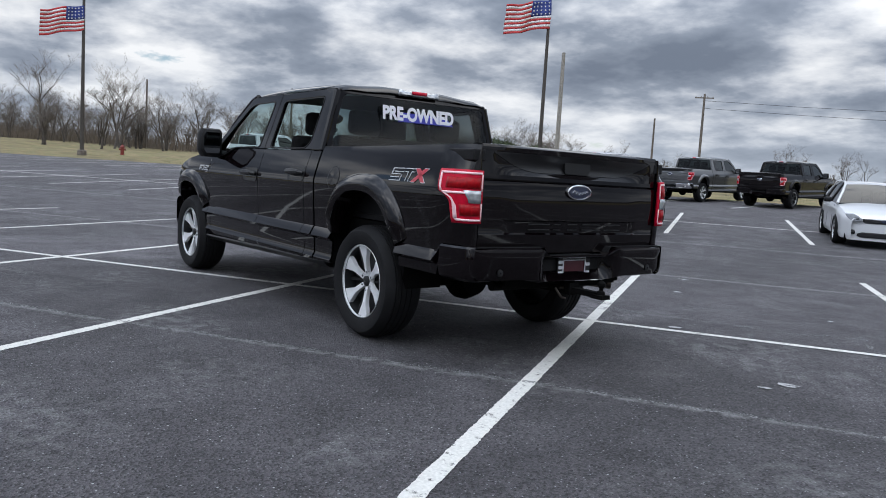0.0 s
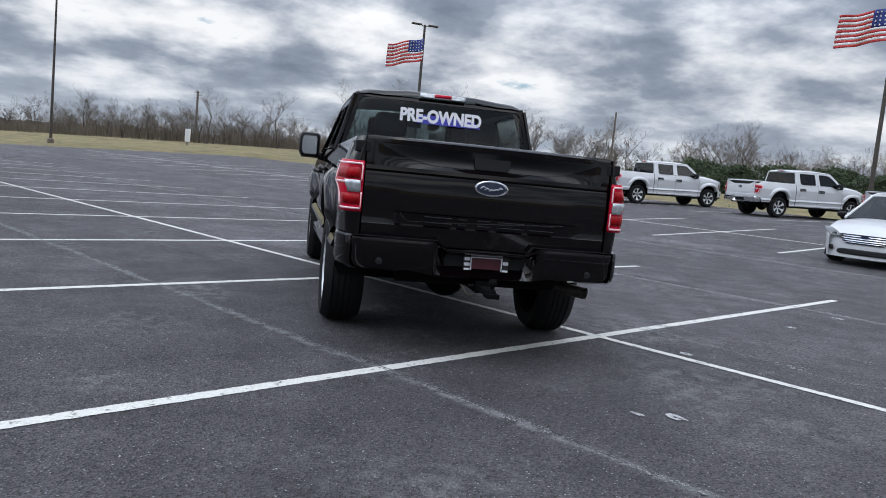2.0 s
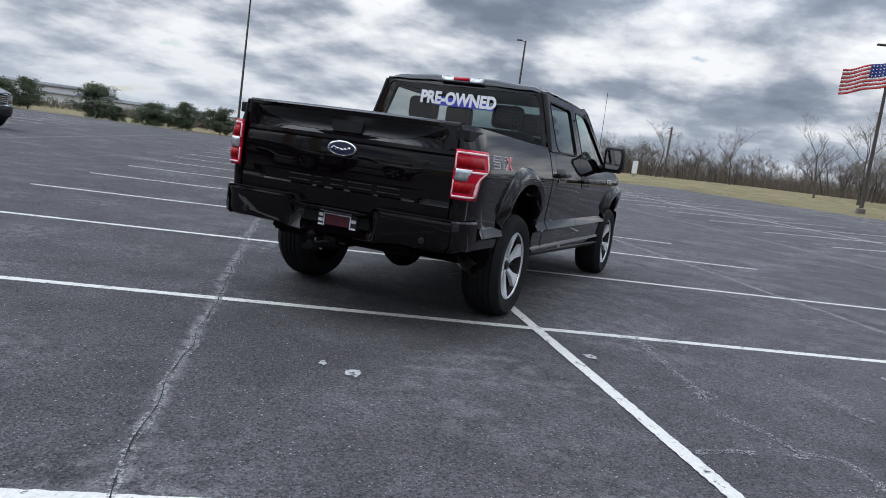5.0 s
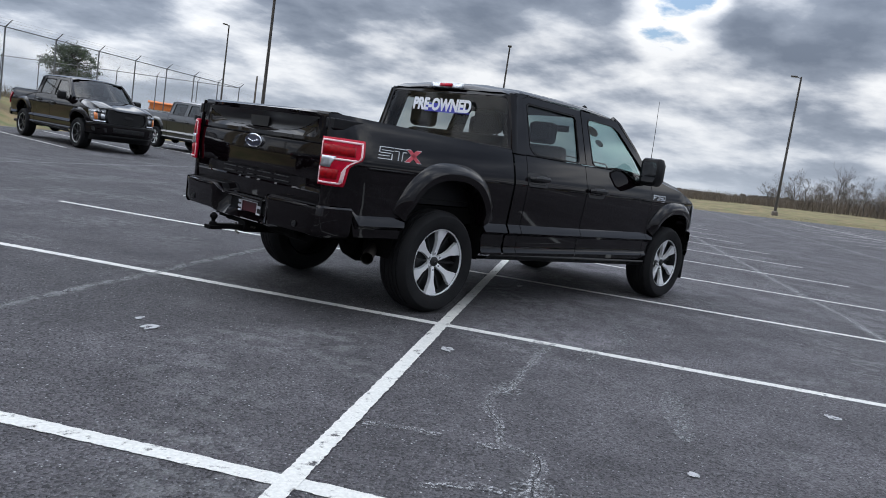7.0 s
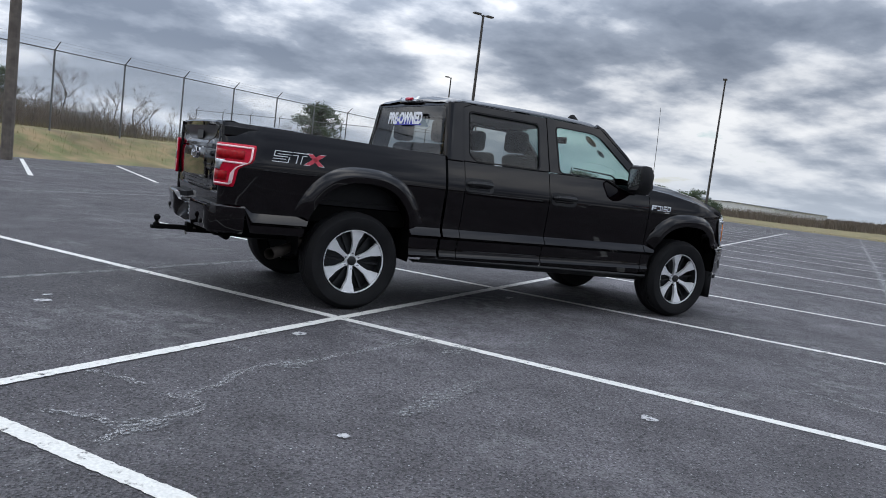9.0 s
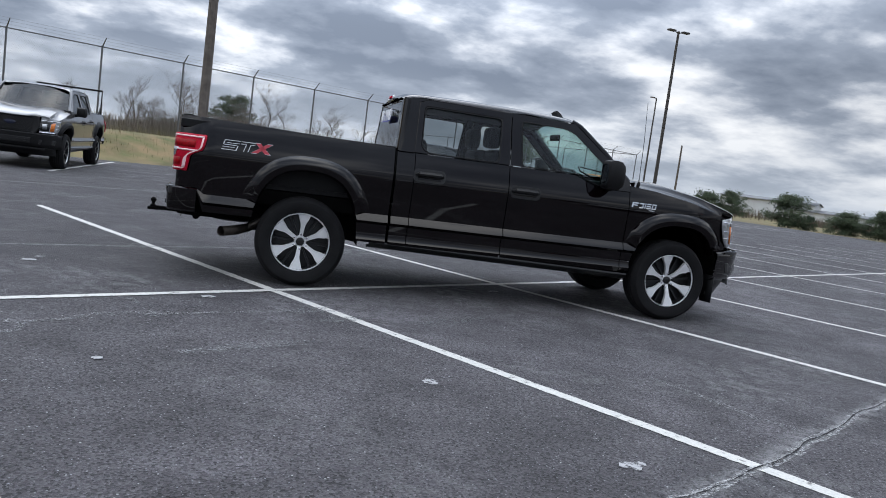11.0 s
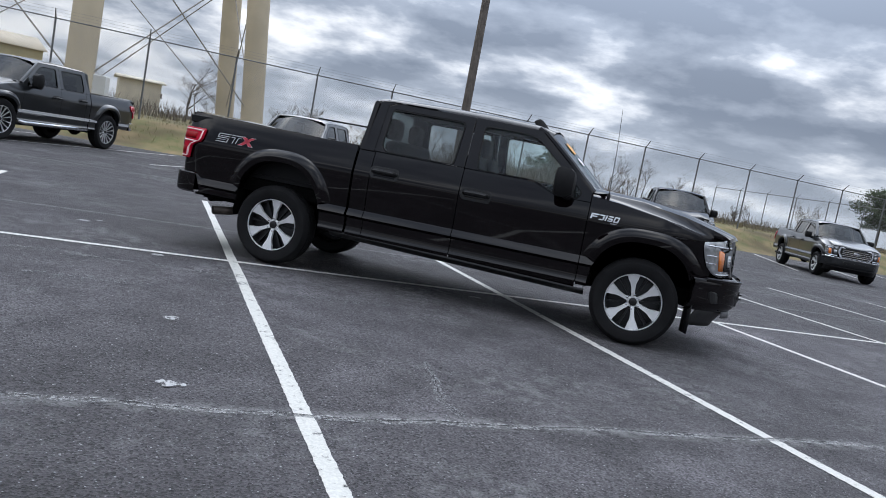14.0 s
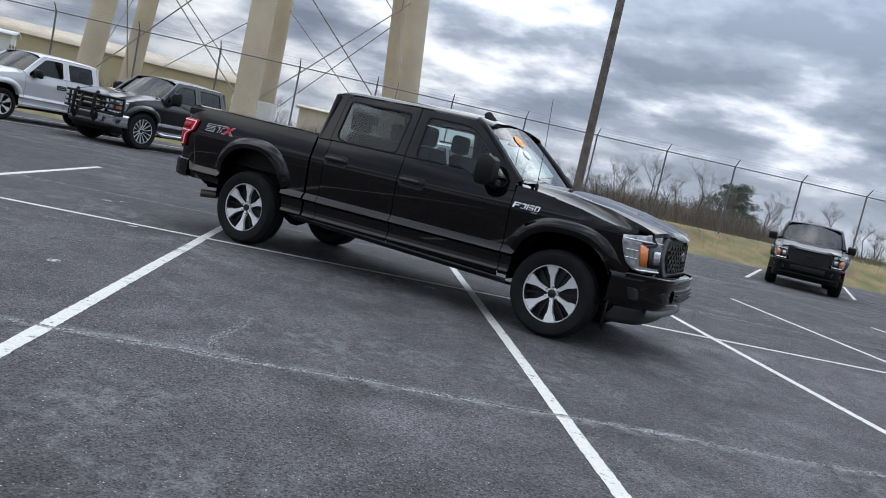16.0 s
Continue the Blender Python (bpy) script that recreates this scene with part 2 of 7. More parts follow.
    mf = n.new("ShaderNodeMix")
    mf.data_type = "RGBA"
    l.new(mul(rng(fleck.outputs["Distance"], 0.12, 0.07, 0.0, 1.0), rng(fleck.outputs["Color"], 0.50, 0.75, 0.0, 1.0)), mf.inputs["Factor"])
    l.new(mx.outputs[2], mf.inputs[6])
    mf.inputs[7].default_value = (0.50, 0.50, 0.50, 1)
    mz = n.new("ShaderNodeMix")
    mz.data_type = "RGBA"
    l.new(mul(dust, rng(stones.outputs["Color"], 0.0, 1.0, 0.35, 0.8)), mz.inputs["Factor"])
    l.new(mf.outputs[2], mz.inputs[6])
    mz.inputs[7].default_value = (0.31, 0.31, 0.31, 1)
    l.new(mz.outputs[2], b.inputs["Base Color"])
    l.new(rng(wide.outputs["Fac"], 0.35, 0.65, 0.72, 0.9), b.inputs["Roughness"])
    bp = n.new("ShaderNodeBump")
    bp.inputs["Strength"].default_value, bp.inputs["Distance"].default_value = 1.0, 0.012
    l.new(stones.outputs["Distance"], bp.inputs["Height"])
    l.new(bp.outputs[0], b.inputs["Normal"])
    return m


ASPHALT = asphalt_material()
LINE_WHITE = worn_material("line_paint", (0.66, 0.65, 0.61), 0.565, 16.0)
DUST = worn_material("pale_dust", (0.40, 0.40, 0.405), 0.47, 26.0)
SEAM_DUST = worn_material("seam_dust", (0.29, 0.29, 0.295), 0.415, 60.0)
SEAM_SPECKS = worn_material("seam_specks", (0.42, 0.42, 0.42), 0.425, 62.0)
SPECKS = worn_material("pale_specks", (0.36, 0.36, 0.365), 0.40, 85.0)
DUST_FAINT = worn_material("faint_dust", (0.23, 0.232, 0.236), 0.40, 45.0)
CRACK = material("crack_dark", (0.012, 0.012, 0.013), 0.95)
GRASS = material("dry_grass", (0.250, 0.180, 0.090), 0.95, colour2=(0.115, 0.125, 0.042), scale=1.1, stain=0.6, stain_scale=0.45, bump=0.8, bump_scale=40)
BLADE = material("grass_blades", (0.26, 0.20, 0.10), 0.9, colour2=(0.12, 0.135, 0.048), scale=0.5)
BARK = material("bark", (0.105, 0.090, 0.078), 0.95, vary=0.5, scale=6, bump=0.6, bump_scale=30)
TWIG = material("twigs", (0.185, 0.160, 0.140), 0.95, vary=0.4, scale=0.6)
BRUSH = material("brush", (0.165, 0.130, 0.100), 0.95, colour2=(0.095, 0.080, 0.060), scale=0.25)
PINE = material("pine_needles", (0.030, 0.050, 0.024), 0.9, colour2=(0.065, 0.085, 0.040), scale=1.2)
STEEL = material("galvanised_steel", (0.20, 0.205, 0.21), 0.55, 0.6, vary=0.35, scale=5)
POLE = material("pole_bronze", (0.075, 0.066, 0.058), 0.6, 0.3, vary=0.25, scale=3)
WOOD = material("weathered_wood", (0.17, 0.145, 0.125), 0.9, vary=0.4, scale=4, bump=0.5, bump_scale=40)
TAN = material("tan_paint", (0.56, 0.475, 0.345), 0.6, vary=0.12, scale=0.7, stain=0.2, stain_scale=0.35)
TAN_METAL = material("tan_cladding", (0.46, 0.40, 0.235), 0.6, vary=0.12, scale=1.0)
WHITE_METAL = material("white_cladding", (0.72, 0.73, 0.73), 0.6, vary=0.1, scale=0.7)
CONCRETE = material("concrete", (0.33, 0.31, 0.28), 0.9, vary=0.3, scale=9, bump=0.3)
ORANGE = material("orange_paint", (0.75, 0.22, 0.04), 0.6, vary=0.1)
RED_PAINT = material("hydrant_red", (0.22, 0.028, 0.02), 0.5, vary=0.3, scale=15)
FLAG_RED = material("flag_red", (0.50, 0.045, 0.05), 0.85, vary=0.15, scale=4)
FLAG_WHITE = material("flag_white", (0.72, 0.70, 0.70), 0.85, vary=0.1, scale=4)
FLAG_BLUE = material("flag_blue", (0.035, 0.055, 0.22), 0.85, vary=0.15, scale=4)

PAINT_BLACK = material("black_paint", (0.0030, 0.0016, 0.0022), 0.6, coat=1.0, vary=0.25, scale=3, spec=0.0, coat_ior=1.42)
PAINT_GREY = material("grey_paint", (0.105, 0.108, 0.112), 0.3, 0.5, coat=1.0, vary=0.1, scale=2)
PAINT_DARK = material("dark_grey_paint", (0.022, 0.024, 0.027), 0.28, 0.4, coat=1.0, vary=0.1, scale=2)
PAINT_WHITE = material("white_paint", (0.60, 0.61, 0.625), 0.35, coat=0.8, vary=0.05, scale=2)
PAINT_SILVER = material("silver_paint", (0.50, 0.51, 0.53), 0.3, 0.45, coat=1.0, vary=0.06, scale=2)
PLASTIC = material("black_plastic", (0.007, 0.007, 0.008), 0.55, vary=0.3, scale=20, bump=0.15, bump_scale=300, spec=0.25)
SATIN = material("satin_trim", (0.012, 0.012, 0.013), 0.35, vary=0.2, scale=10, spec=0.4)
RUBBER = material("tyre_rubber", (0.011, 0.011, 0.012), 0.75, vary=0.35, scale=7, bump=0.2, bump_scale=120, spec=0.22)
ALLOY = material("machined_alloy", (0.86, 0.87, 0.88), 0.30, 0.35, vary=0.12, scale=12)
ALLOY_DARK = material("dark_alloy", (0.025, 0.026, 0.028), 0.4, 0.5)
CHROME = material("chrome", (0.72, 0.73, 0.75), 0.10, 1.0, vary=0.08, scale=5)
MESH_BLACK = material("grille_black", (0.008, 0.008, 0.009), 0.45)
UNDER = material("underbody", (0.004, 0.004, 0.004), 0.85, vary=0.5, scale=9, spec=0.1)
RUST = material("exhaust_steel", (0.10, 0.085, 0.075), 0.5, 0.7, vary=0.4, scale=12)
LAMP_RED = material("red_lens", (0.55, 0.006, 0.030), 0.35, coat=0.35, vary=0.25, scale=25, spec=0.08, coat_ior=1.35)
LAMP_DEEP = material("deep_red_lens", (0.36, 0.003, 0.008), 0.35, coat=0.35, spec=0.08, coat_ior=1.35, vary=0.4, scale=40)
LAMP_PALE = material("pale_light_bar", (0.92, 0.62, 0.63), 0.3, coat=0.4)
LAMP_CLEAR = material("clear_lens", (0.46, 0.48, 0.50), 0.18, 0.55, coat=1.0, vary=0.35, scale=30)
LAMP_AMBER = material("amber_lens", (0.78, 0.21, 0.03), 0.2, coat=1.0, vary=0.15, scale=40)
SEAT = material("seat_cloth", (0.016, 0.0165, 0.018), 0.85, vary=0.25, scale=25, spec=0.2)
DASH = material("dash_vinyl", (0.014, 0.0145, 0.016), 0.7, vary=0.2, scale=15, spec=0.2)
TEXT_WHITE = material("sticker_white", (0.80, 0.80, 0.84), 0.5)
TEXT_BLUE = material("sticker_blue", (0.05, 0.055, 0.42), 0.5)
STICKER_ORANGE = material("sticker_orange", (0.85, 0.38, 0.04), 0.5, vary=0.25, scale=40)
PLATE_RED = material("plate_maroon", (0.085, 0.008, 0.016), 0.4, vary=0.2, scale=30)
BADGE_RED = material("badge_red", (0.45, 0.02, 0.04), 0.3, coat=0.5)
BADGE_BLUE = material("badge_blue", (0.008, 0.013, 0.04), 0.35, coat=0.6, coat_ior=1.35)
GLASS_CLEAR = glass_material("clear_glass", (0.70, 0.85, 0.82), 0.05)
GLASS_DARK = glass_material("privacy_glass", (0.16, 0.18, 0.18), 0.05)
GLASS_CAR = glass_material("car_glass", (0.12, 0.145, 0.145), 0.055)
GLASS_SCREEN = glass_material("screen_glass", (0.55, 0.68, 0.66), 0.05)


# ---- mesh helpers ----
def part(name, bm, mat, parent, label="", smooth=True, bevel=0.0, thick=0.0, sharp=35.0):
    """Links a bmesh as ONE mesh object under a thing or a part."""
    bmesh.ops.remove_doubles(bm, verts=bm.verts[:], dist=1e-5)
    if not thick:
        bmesh.ops.recalc_face_normals(bm, faces=bm.faces[:])
    me = bpy.data.meshes.new(name)
    for f in bm.faces:
        f.smooth = smooth
    if smooth:
        for e in bm.edges:
            e.smooth = not (len(e.link_faces) == 2 and e.calc_face_angle(0.0) > radians(sharp))
    bm.to_mesh(me)
    bm.free()
    me.materials.append(mat)
    ob = new(name, me)
    ob.parent = parent
    if thick:
        s = ob.modifiers.new("thickness", "SOLIDIFY")
        s.thickness, s.offset = thick, 0.0
    if bevel:
        b = ob.modifiers.new("edges", "BEVEL")
        b.width, b.segments, b.limit_method, b.angle_limit = bevel, 2, "ANGLE", radians(40)
        b.harden_normals = False
    if label:
        ob["label"] = label
    return ob


def box(bm, lo, hi, m=None):
    (x0, y0, z0), (x1, y1, z1) = lo, hi
    vs = [bm.verts.new(p) for p in ((x0, y0, z0), (x1, y0, z0), (x1, y1, z0), (x0, y1, z0), (x0, y0, z1), (x1, y0, z1), (x1, y1, z1), (x0, y1, z1))]
    for a in ((3, 2, 1, 0), (4, 5, 6, 7), (0, 1, 5, 4), (1, 2, 6, 5), (2, 3, 7, 6), (3, 0, 4, 7)):
        bm.faces.new([vs[k] for k in a])
    if m is not None:
        bmesh.ops.transform(bm, matrix=m, verts=vs)
    return vs


def sheet(bm, rows, close=False):
    """Quads between rows of points."""
    vs = [[bm.verts.new(p) for p in r] for r in rows]
    for a, b in zip(vs, vs[1:]):
        k = len(a)
        for i in range(k if close else k - 1):
            q = [a[i], a[(i + 1) % k], b[(i + 1) % k], b[i]]
            bm.faces.new(q)
    return vs


def tube(bm, pts, radii, sides=8, caps=True):
    pts = [Vector(p) for p in pts]
    if not isinstance(radii, (list, tuple)):
        radii = [radii] * len(pts)
    rings = []
    for i, p in enumerate(pts):
        d = (pts[min(i + 1, len(pts) - 1)] - pts[max(i - 1, 0)]).normalized()
        a = d.orthogonal().normalized() if not rings else (ref - d * ref.dot(d)).normalized()
        ref = a
        b = d.cross(a)
        rings.append([bm.verts.new(p + (a * math.cos(t) + b * math.sin(t)) * radii[i]) for t in [2 * math.pi * k / sides for k in range(sides)]])
    for r, q in zip(rings, rings[1:]):
        for k in range(sides):
            bm.faces.new((r[k], r[(k + 1) % sides], q[(k + 1) % sides], q[k]))
    if caps and sides > 2:
        bm.faces.new(rings[0][::-1])
        bm.faces.new(rings[-1])


def lathe(bm, profile, axis, centre, sides=40, caps=False):
    """Turns (radius, along) pairs round an axis through centre: axis 0, 1 or 2."""
    o = [k for k in range(3) if k != axis]
    rings = []
    for r, h in profile:
        ring = []
        for k in range(sides):
            t = 2 * math.pi * k / sides
            p = [0.0] * 3
            p[axis], p[o[0]], p[o[1]] = centre[axis] + h, centre[o[0]] + r * math.cos(t), centre[o[1]] + r * math.sin(t)
            ring.append(p)
        rings.append(ring)
    vs = sheet(bm, rings, close=True)
    if caps:
        bm.faces.new(vs[0])
        bm.faces.new(vs[-1])


def plate(bm, outline, place, depth, holes=()):
    """A flat outline (with holes) put in space by place(a, b, d), with walls of that depth."""
    loops = [list(outline)] + [list(h) for h in holes]
    flat = bmesh.new()
    edges = []
    for lp in loops:
        vs = [flat.verts.new((a, b, 0)) for a, b in lp]
        edges += [flat.edges.new((vs[k], vs[(k + 1) % len(vs)])) for k in range(len(vs))]
    bmesh.ops.triangle_fill(flat, use_beauty=True, edges=edges)
    flat.verts.index_update()
    front = [bm.verts.new(place(v.co.x, v.co.y, 0.0)) for v in flat.verts]
    back = [bm.verts.new(place(v.co.x, v.co.y, depth)) for v in flat.verts] if depth else None
    for f in flat.faces:
        ids = [v.index for v in f.verts]
        bm.faces.new([front[i] for i in ids])
        if back:
            bm.faces.new([back[i] for i in reversed(ids)])
    if back:
        for e in flat.edges:
            if len(e.link_faces) == 1:
                i, j = (v.index for v in e.verts)
                bm.faces.new((front[i], front[j], back[j], back[i]))
    flat.free()


def interp(table, x):
    for (a, p), (b, q) in zip(table, table[1:]):
        if x <= b:
            t = 0.0 if b == a else max(0.0, (x - a) / (b - a))
            return p + (q - p) * t
    return table[-1][1]


def rounded(points, r, steps=4):
    """An outline with its corners rounded."""
    out = []
    k = len(points)
    for i in range(k):
        p, a, b = (Vector((*points[j % k], 0)) for j in (i, i - 1, i + 1))
        u, v = a - p, b - p
        c = min(r, u.length * 0.45, v.length * 0.45)
        s, e = p + u.normalized() * c, p + v.normalized() * c
        for n_ in range(steps + 1):
            t = n_ / steps
            q = s * (1 - t) ** 2 + p * 2 * t * (1 - t) + e * t * t
            out.append((q.x, q.y))
    return out


def thing(name, m, label, category, group=""):
    e = new(name)
    e.empty_display_size = 0.3
    e.matrix_world = m
    return tagged(e, label, category, group)


# ---- the lot: u runs along the parking spine, v across it ----
LOT_O, LOT_TURN = (-0.187, -1.270), 33.45
CU, SU = math.cos(radians(LOT_TURN)), math.sin(radians(LOT_TURN))
EDGE_FENCE, EDGE_TREES, EDGE_FAR, EDGE_NEAR = -20.9, 31.4, 61.0, -60.0


def plan(u, v):
    return LOT_O[0] + CU * u + SU * v, LOT_O[1] + SU * u - CU * v


def to_lot(x, y):
    dx, dy = x - LOT_O[0], y - LOT_O[1]
    return dx * CU + dy * SU, dx * SU - dy * CU


def height(u, v):
    z = 0.035 * max(0.0, min(v, EDGE_TREES) - 9.5)
    if v > EDGE_TREES:
        z += 0.031 * min(v - EDGE_TREES, 40.0)
    if v < EDGE_FENCE:
        t = min(1.0, (EDGE_FENCE - v) / 4.2)
        z += 1.05 * t * t * (3 - 2 * t) * max(0.0, min(1.0, (51.0 - u) / 3.0))
    if u > EDGE_FAR and v > 0:
        z += 0.6 * min(1.0, v / 20.0) * min(1.0, (u - EDGE_FAR) / 30.0)
    return z


def on_ground(u, v, lift=0.0):
    x, y = plan(u, v)
    return Vector((x, y, height(u, v) + lift))


def ground_sheet(name, us, vs, mat, lift, label):
    bm = bmesh.new()
    sheet(bm, [[on_ground(u, v, lift) for v in vs] for u in us])
    bmesh.ops.recalc_face_normals(bm, faces=bm.faces[:])
    ob = part(name, bm, mat, None, label)
    return tagged(ob, label, "ground", kind="structure")


def ladder(lo, hi, step):
    k = max(1, round((hi - lo) / step))
    return [lo + (hi - lo) * i / k for i in range(k + 1)]


far_steps_u = [-2600, -900, -300, -120] + ladder(EDGE_NEAR, 44, 8) + [48, 49, 50, 51, 54, 57.5, EDGE_FAR] + ladder(EDGE_FAR + 4, EDGE_FAR + 34, 5) + [120, 200, 400, 900, 2600]
far_steps_v = [-2600, -900, -300, -120, -60, -40, -30] + ladder(-26, EDGE_FENCE, 0.6) + ladder(EDGE_FENCE + 3, EDGE_TREES, 5) + ladder(EDGE_TREES + 3, EDGE_TREES + 33, 4) + [80, 110, 160, 300, 900, 2600]
ground_sheet("ground", far_steps_u, far_steps_v, GRASS, -0.05, "dry winter grass field, tan with olive patches")
bm = bmesh.new()
sheet(bm, [[(u, -v, height(u, v)) for v in ladder(EDGE_FENCE, EDGE_TREES, 1.5)] for u in ladder(EDGE_NEAR, EDGE_FAR, 3)])
sheet(bm, [[(u, -v, height(u, v)) for v in ladder(-75.0, EDGE_FENCE, 2.0)] for u in ladder(51.0, EDGE_FAR, 2.0)])
lot = tagged(part("parking_lot", bm, ASPHALT, None), "weathered dark asphalt parking lot with pale specks", "ground", kind="structure")
lot.matrix_world = pose(LOT_O[0], LOT_O[1], 0, 0, 0, LOT_TURN)


def strip(name, u0, v0, u1, v1, width, mat, lift, label, wobble=0.0, step=0.5, thin=0.0):
    """A painted or worn band on the asphalt."""
    bm = bmesh.new()
    d = math.hypot(u1 - u0, v1 - v0)
    k = max(1, round(d / step))
    nu, nv = -(v1 - v0) / d, (u1 - u0) / d
    rows = []
    for i in range(k + 1):
        t = i / k
        off = wobble * (noise.noise(Vector((u0 + t * d * 0.8, v0, 3.3))) + 0.5 * noise.noise(Vector((u0 + t * d * 3.1, v0, 7.3))))
        w = width * (1 - thin * random.random()) / 2
        u, v = u0 + (u1 - u0) * t + nu * off, v0 + (v1 - v0) * t + nv * off
        rows.append([on_ground(u + nu * w, v + nv * w, lift), on_ground(u - nu * w, v - nv * w, lift)])
    sheet(bm, rows)
    ob = part(name, bm, mat, None, label)
    return tagged(ob, label, "marking", kind="structure")


PITCH, WIDE = 3.01, 0.102
strip("spine_line", -34, 0.005, 48, 0.005, 0.092, LINE_WHITE, 0.006, "worn white spine line between facing parking stalls", 0.004, 0.025, 0.16)
for k in range(-11, 16):
    strip("stall_line", k * PITCH - 0.010, -5.80 if k < 1 else -5.45, k * PITCH - 0.010, 5.70, WIDE, LINE_WHITE, 0.004, "worn white parking stall line across the spine", 0.004, 0.025, 0.16)
strip("spine_line", -30, 16.3, 56, 16.3, 0.11, LINE_WHITE, 0.006, "worn white spine line of the next parking row")
for k in range(-7, 16):
    strip("stall_line", 0.18 + k * 3.22, 12.45, 0.18 + k * 3.22, 20.3, 0.11, LINE_WHITE, 0.004, "worn white parking stall line across the spine")
for k in range(-6, 14):
    strip("angled_line", 2.6 + k * 3.6, -13.1, 2.6 + k * 3.6 + 4.3, -20.0, 0.11, LINE_WHITE, 0.004, "worn white angled parking stall line by the grass")
for k in range(-6, 12):
    strip("angled_line", 2.0 + k * 3.4, 25.0, 2.0 + k * 3.4 - 2.2, 30.6, 0.11, LINE_WHITE, 0.004, "worn white angled parking stall line by the grass")

for v in (-2.33, 4.2, 10.5, -9.5):
    strip("seam_dust", -24, v, 40, v, 0.085 if v == 4.2 else 0.065, SEAM_SPECKS if v == 4.2 else SEAM_DUST, 0.005, "pale dusty edge of a paving seam", 0.07, 0.06, 0.6)
    strip("seam_crack", -24, v, 40, v, 0.013 if v == 4.2 else 0.008, CRACK, 0.010, "long thin crack along a paving seam", 0.07, 0.06, 0.9)


def blot(u, v, ru, rv, mat, label, seed=0, lift=0.007):
    """A ragged stain on the asphalt."""
    bm = bmesh.new()
    c = bm.verts.new(on_ground(u, v, lift))
    ring = []
    for i in range(22):
        t = 2 * math.pi * i / 22
        w = 0.75 + 0.5 * noise.noise(Vector((math.cos(t) * 1.7, math.sin(t) * 1.7, seed * 3.1)))
        ring.append(bm.verts.new(on_ground(u + ru * w * math.cos(t), v + rv * w * math.sin(t), lift)))
    for i in range(22):
        bm.faces.new((c, ring[i], ring[(i + 1) % 22]))
    return tagged(part("stain", bm, mat, None, label), label, "stain", kind="structure")


SPOT = worn_material("white_spot", (0.46, 0.46, 0.465), 0.50, 28.0)
blot(-0.72, 0.17, 0.08, 0.05, SPOT, "small white paint spill on the asphalt", 1)
blot(-1.50, -1.46, 0.09, 0.05, SPOT, "small white paint spill on the asphalt", 2)
blot(-1.36, -1.62, 0.05, 0.03, SPOT, "small white paint fleck on the asphalt", 3)
blot(2.51, 0.36, 0.09, 0.05, SPOT, "small white paint spill on the asphalt", 4)
blot(-0.63, 3.90, 0.09, 0.07, SPOT, "small white paint spill on the asphalt", 5)
blot(-0.62, 2.55, 0.07, 0.05, SPOT, "small white paint fleck on the asphalt", 6)
blot(-2.11, 1.53, 0.04, 0.03, SPOT, "small white paint fleck on the asphalt", 7)


def crack_line(pts, label):
    """A wandering crack with a pale dusty edge, through lot points."""
    for name, mat, w, lift in (("crack_dust", SPECKS, 0.034, 0.0060), ("crack", CRACK, 0.0022, 0.0065)):
        bm = bmesh.new()
        rows = []
        for (u0, v0), (u1, v1) in zip(pts, pts[1:]):
            d = math.hypot(u1 - u0, v1 - v0)
            k = max(3, round(d / 0.035))
            for i in range(k):
                t = i / k
                j = 0.03 * noise.noise(Vector((u0 + (u1 - u0) * t, v0 + (v1 - v0) * t, 1.0)) * 6.0) + 0.02 * noise.noise(Vector((u0 + (u1 - u0) * t, v0 + (v1 - v0) * t, 4.0)) * 25.0)
                nu, nv = -(v1 - v0) / d, (u1 - u0) / d
                ww = w * (0.4 + 0.8 * abs(noise.noise(Vector((u0 + (u1 - u0) * t, v0 + (v1 - v0) * t, 9.0)) * 4.0)) + 0.15)
                rows.append([on_ground(u0 + (u1 - u0) * t + nu * (j + ww), v0 + (v1 - v0) * t + nv * (j + ww), lift), on_ground(u0 + (u1 - u0) * t + nu * (j - ww), v0 + (v1 - v0) * t + nv * (j - ww), lift)])
        sheet(bm, rows)
        tagged(part(name, bm, mat, None, label), label, "crack", kind="structure")


crack_line([(0.02, 0.83), (-0.37, 0.74), (-0.96, 0.68), (-1.34, 0.64), (-1.53, 0.53), (-1.8, 0.59), (-1.98, 0.66), (-2.1, 0.65), (-2.22, 0.7), (-2.23, 0.8), (-2.27, 0.86), (-2.44, 0.87), (-2.58, 0.86), (-2.74, 0.84), (-2.92, 0.91)], "wandering hairline crack with pale crumbled edges")
crack_line([(-2.3, 0.59), (-2.22, 0.7)], "short hairline crack with pale crumbled edges")
crack_line([(-1.33, 0.08), (-1.33, 0.2), (-1.34, 0.37)], "short hairline crack with pale crumbled edges")
crack_line([(-2.29, 0.07), (-2.29, 0.24), (-2.24, 0.32), (-2.26, 0.45)], "short hairline crack with pale crumbled edges")
crack_line([(-2.82, 0.44), (-2.76, 0.54), (-2.7, 0.65), (-2.72, 0.8)], "short hairline crack with pale crumbled edges")
for i_, (u_, v_, ru_, rv_) in enumerate(((-0.22, 0.76, 0.26, 0.13), (-1.34, 0.64, 0.2, 0.12), (-2.66, 0.85, 0.16, 0.1), (-1.2, 1.55, 0.55, 0.1), (0.8, 1.35, 0.5, 0.14), (-0.1, 1.1, 0.4, 0.1))):
    blot(u_, v_, ru_, rv_, DUST_FAINT, "pale dusty patch of crumbled asphalt", 20 + i_, 0.0058)
crack_line([(1.01, 3.05), (0.98, 3.34), (0.84, 3.86), (0.89, 4.16)], "short hairline crack joining a paving seam")


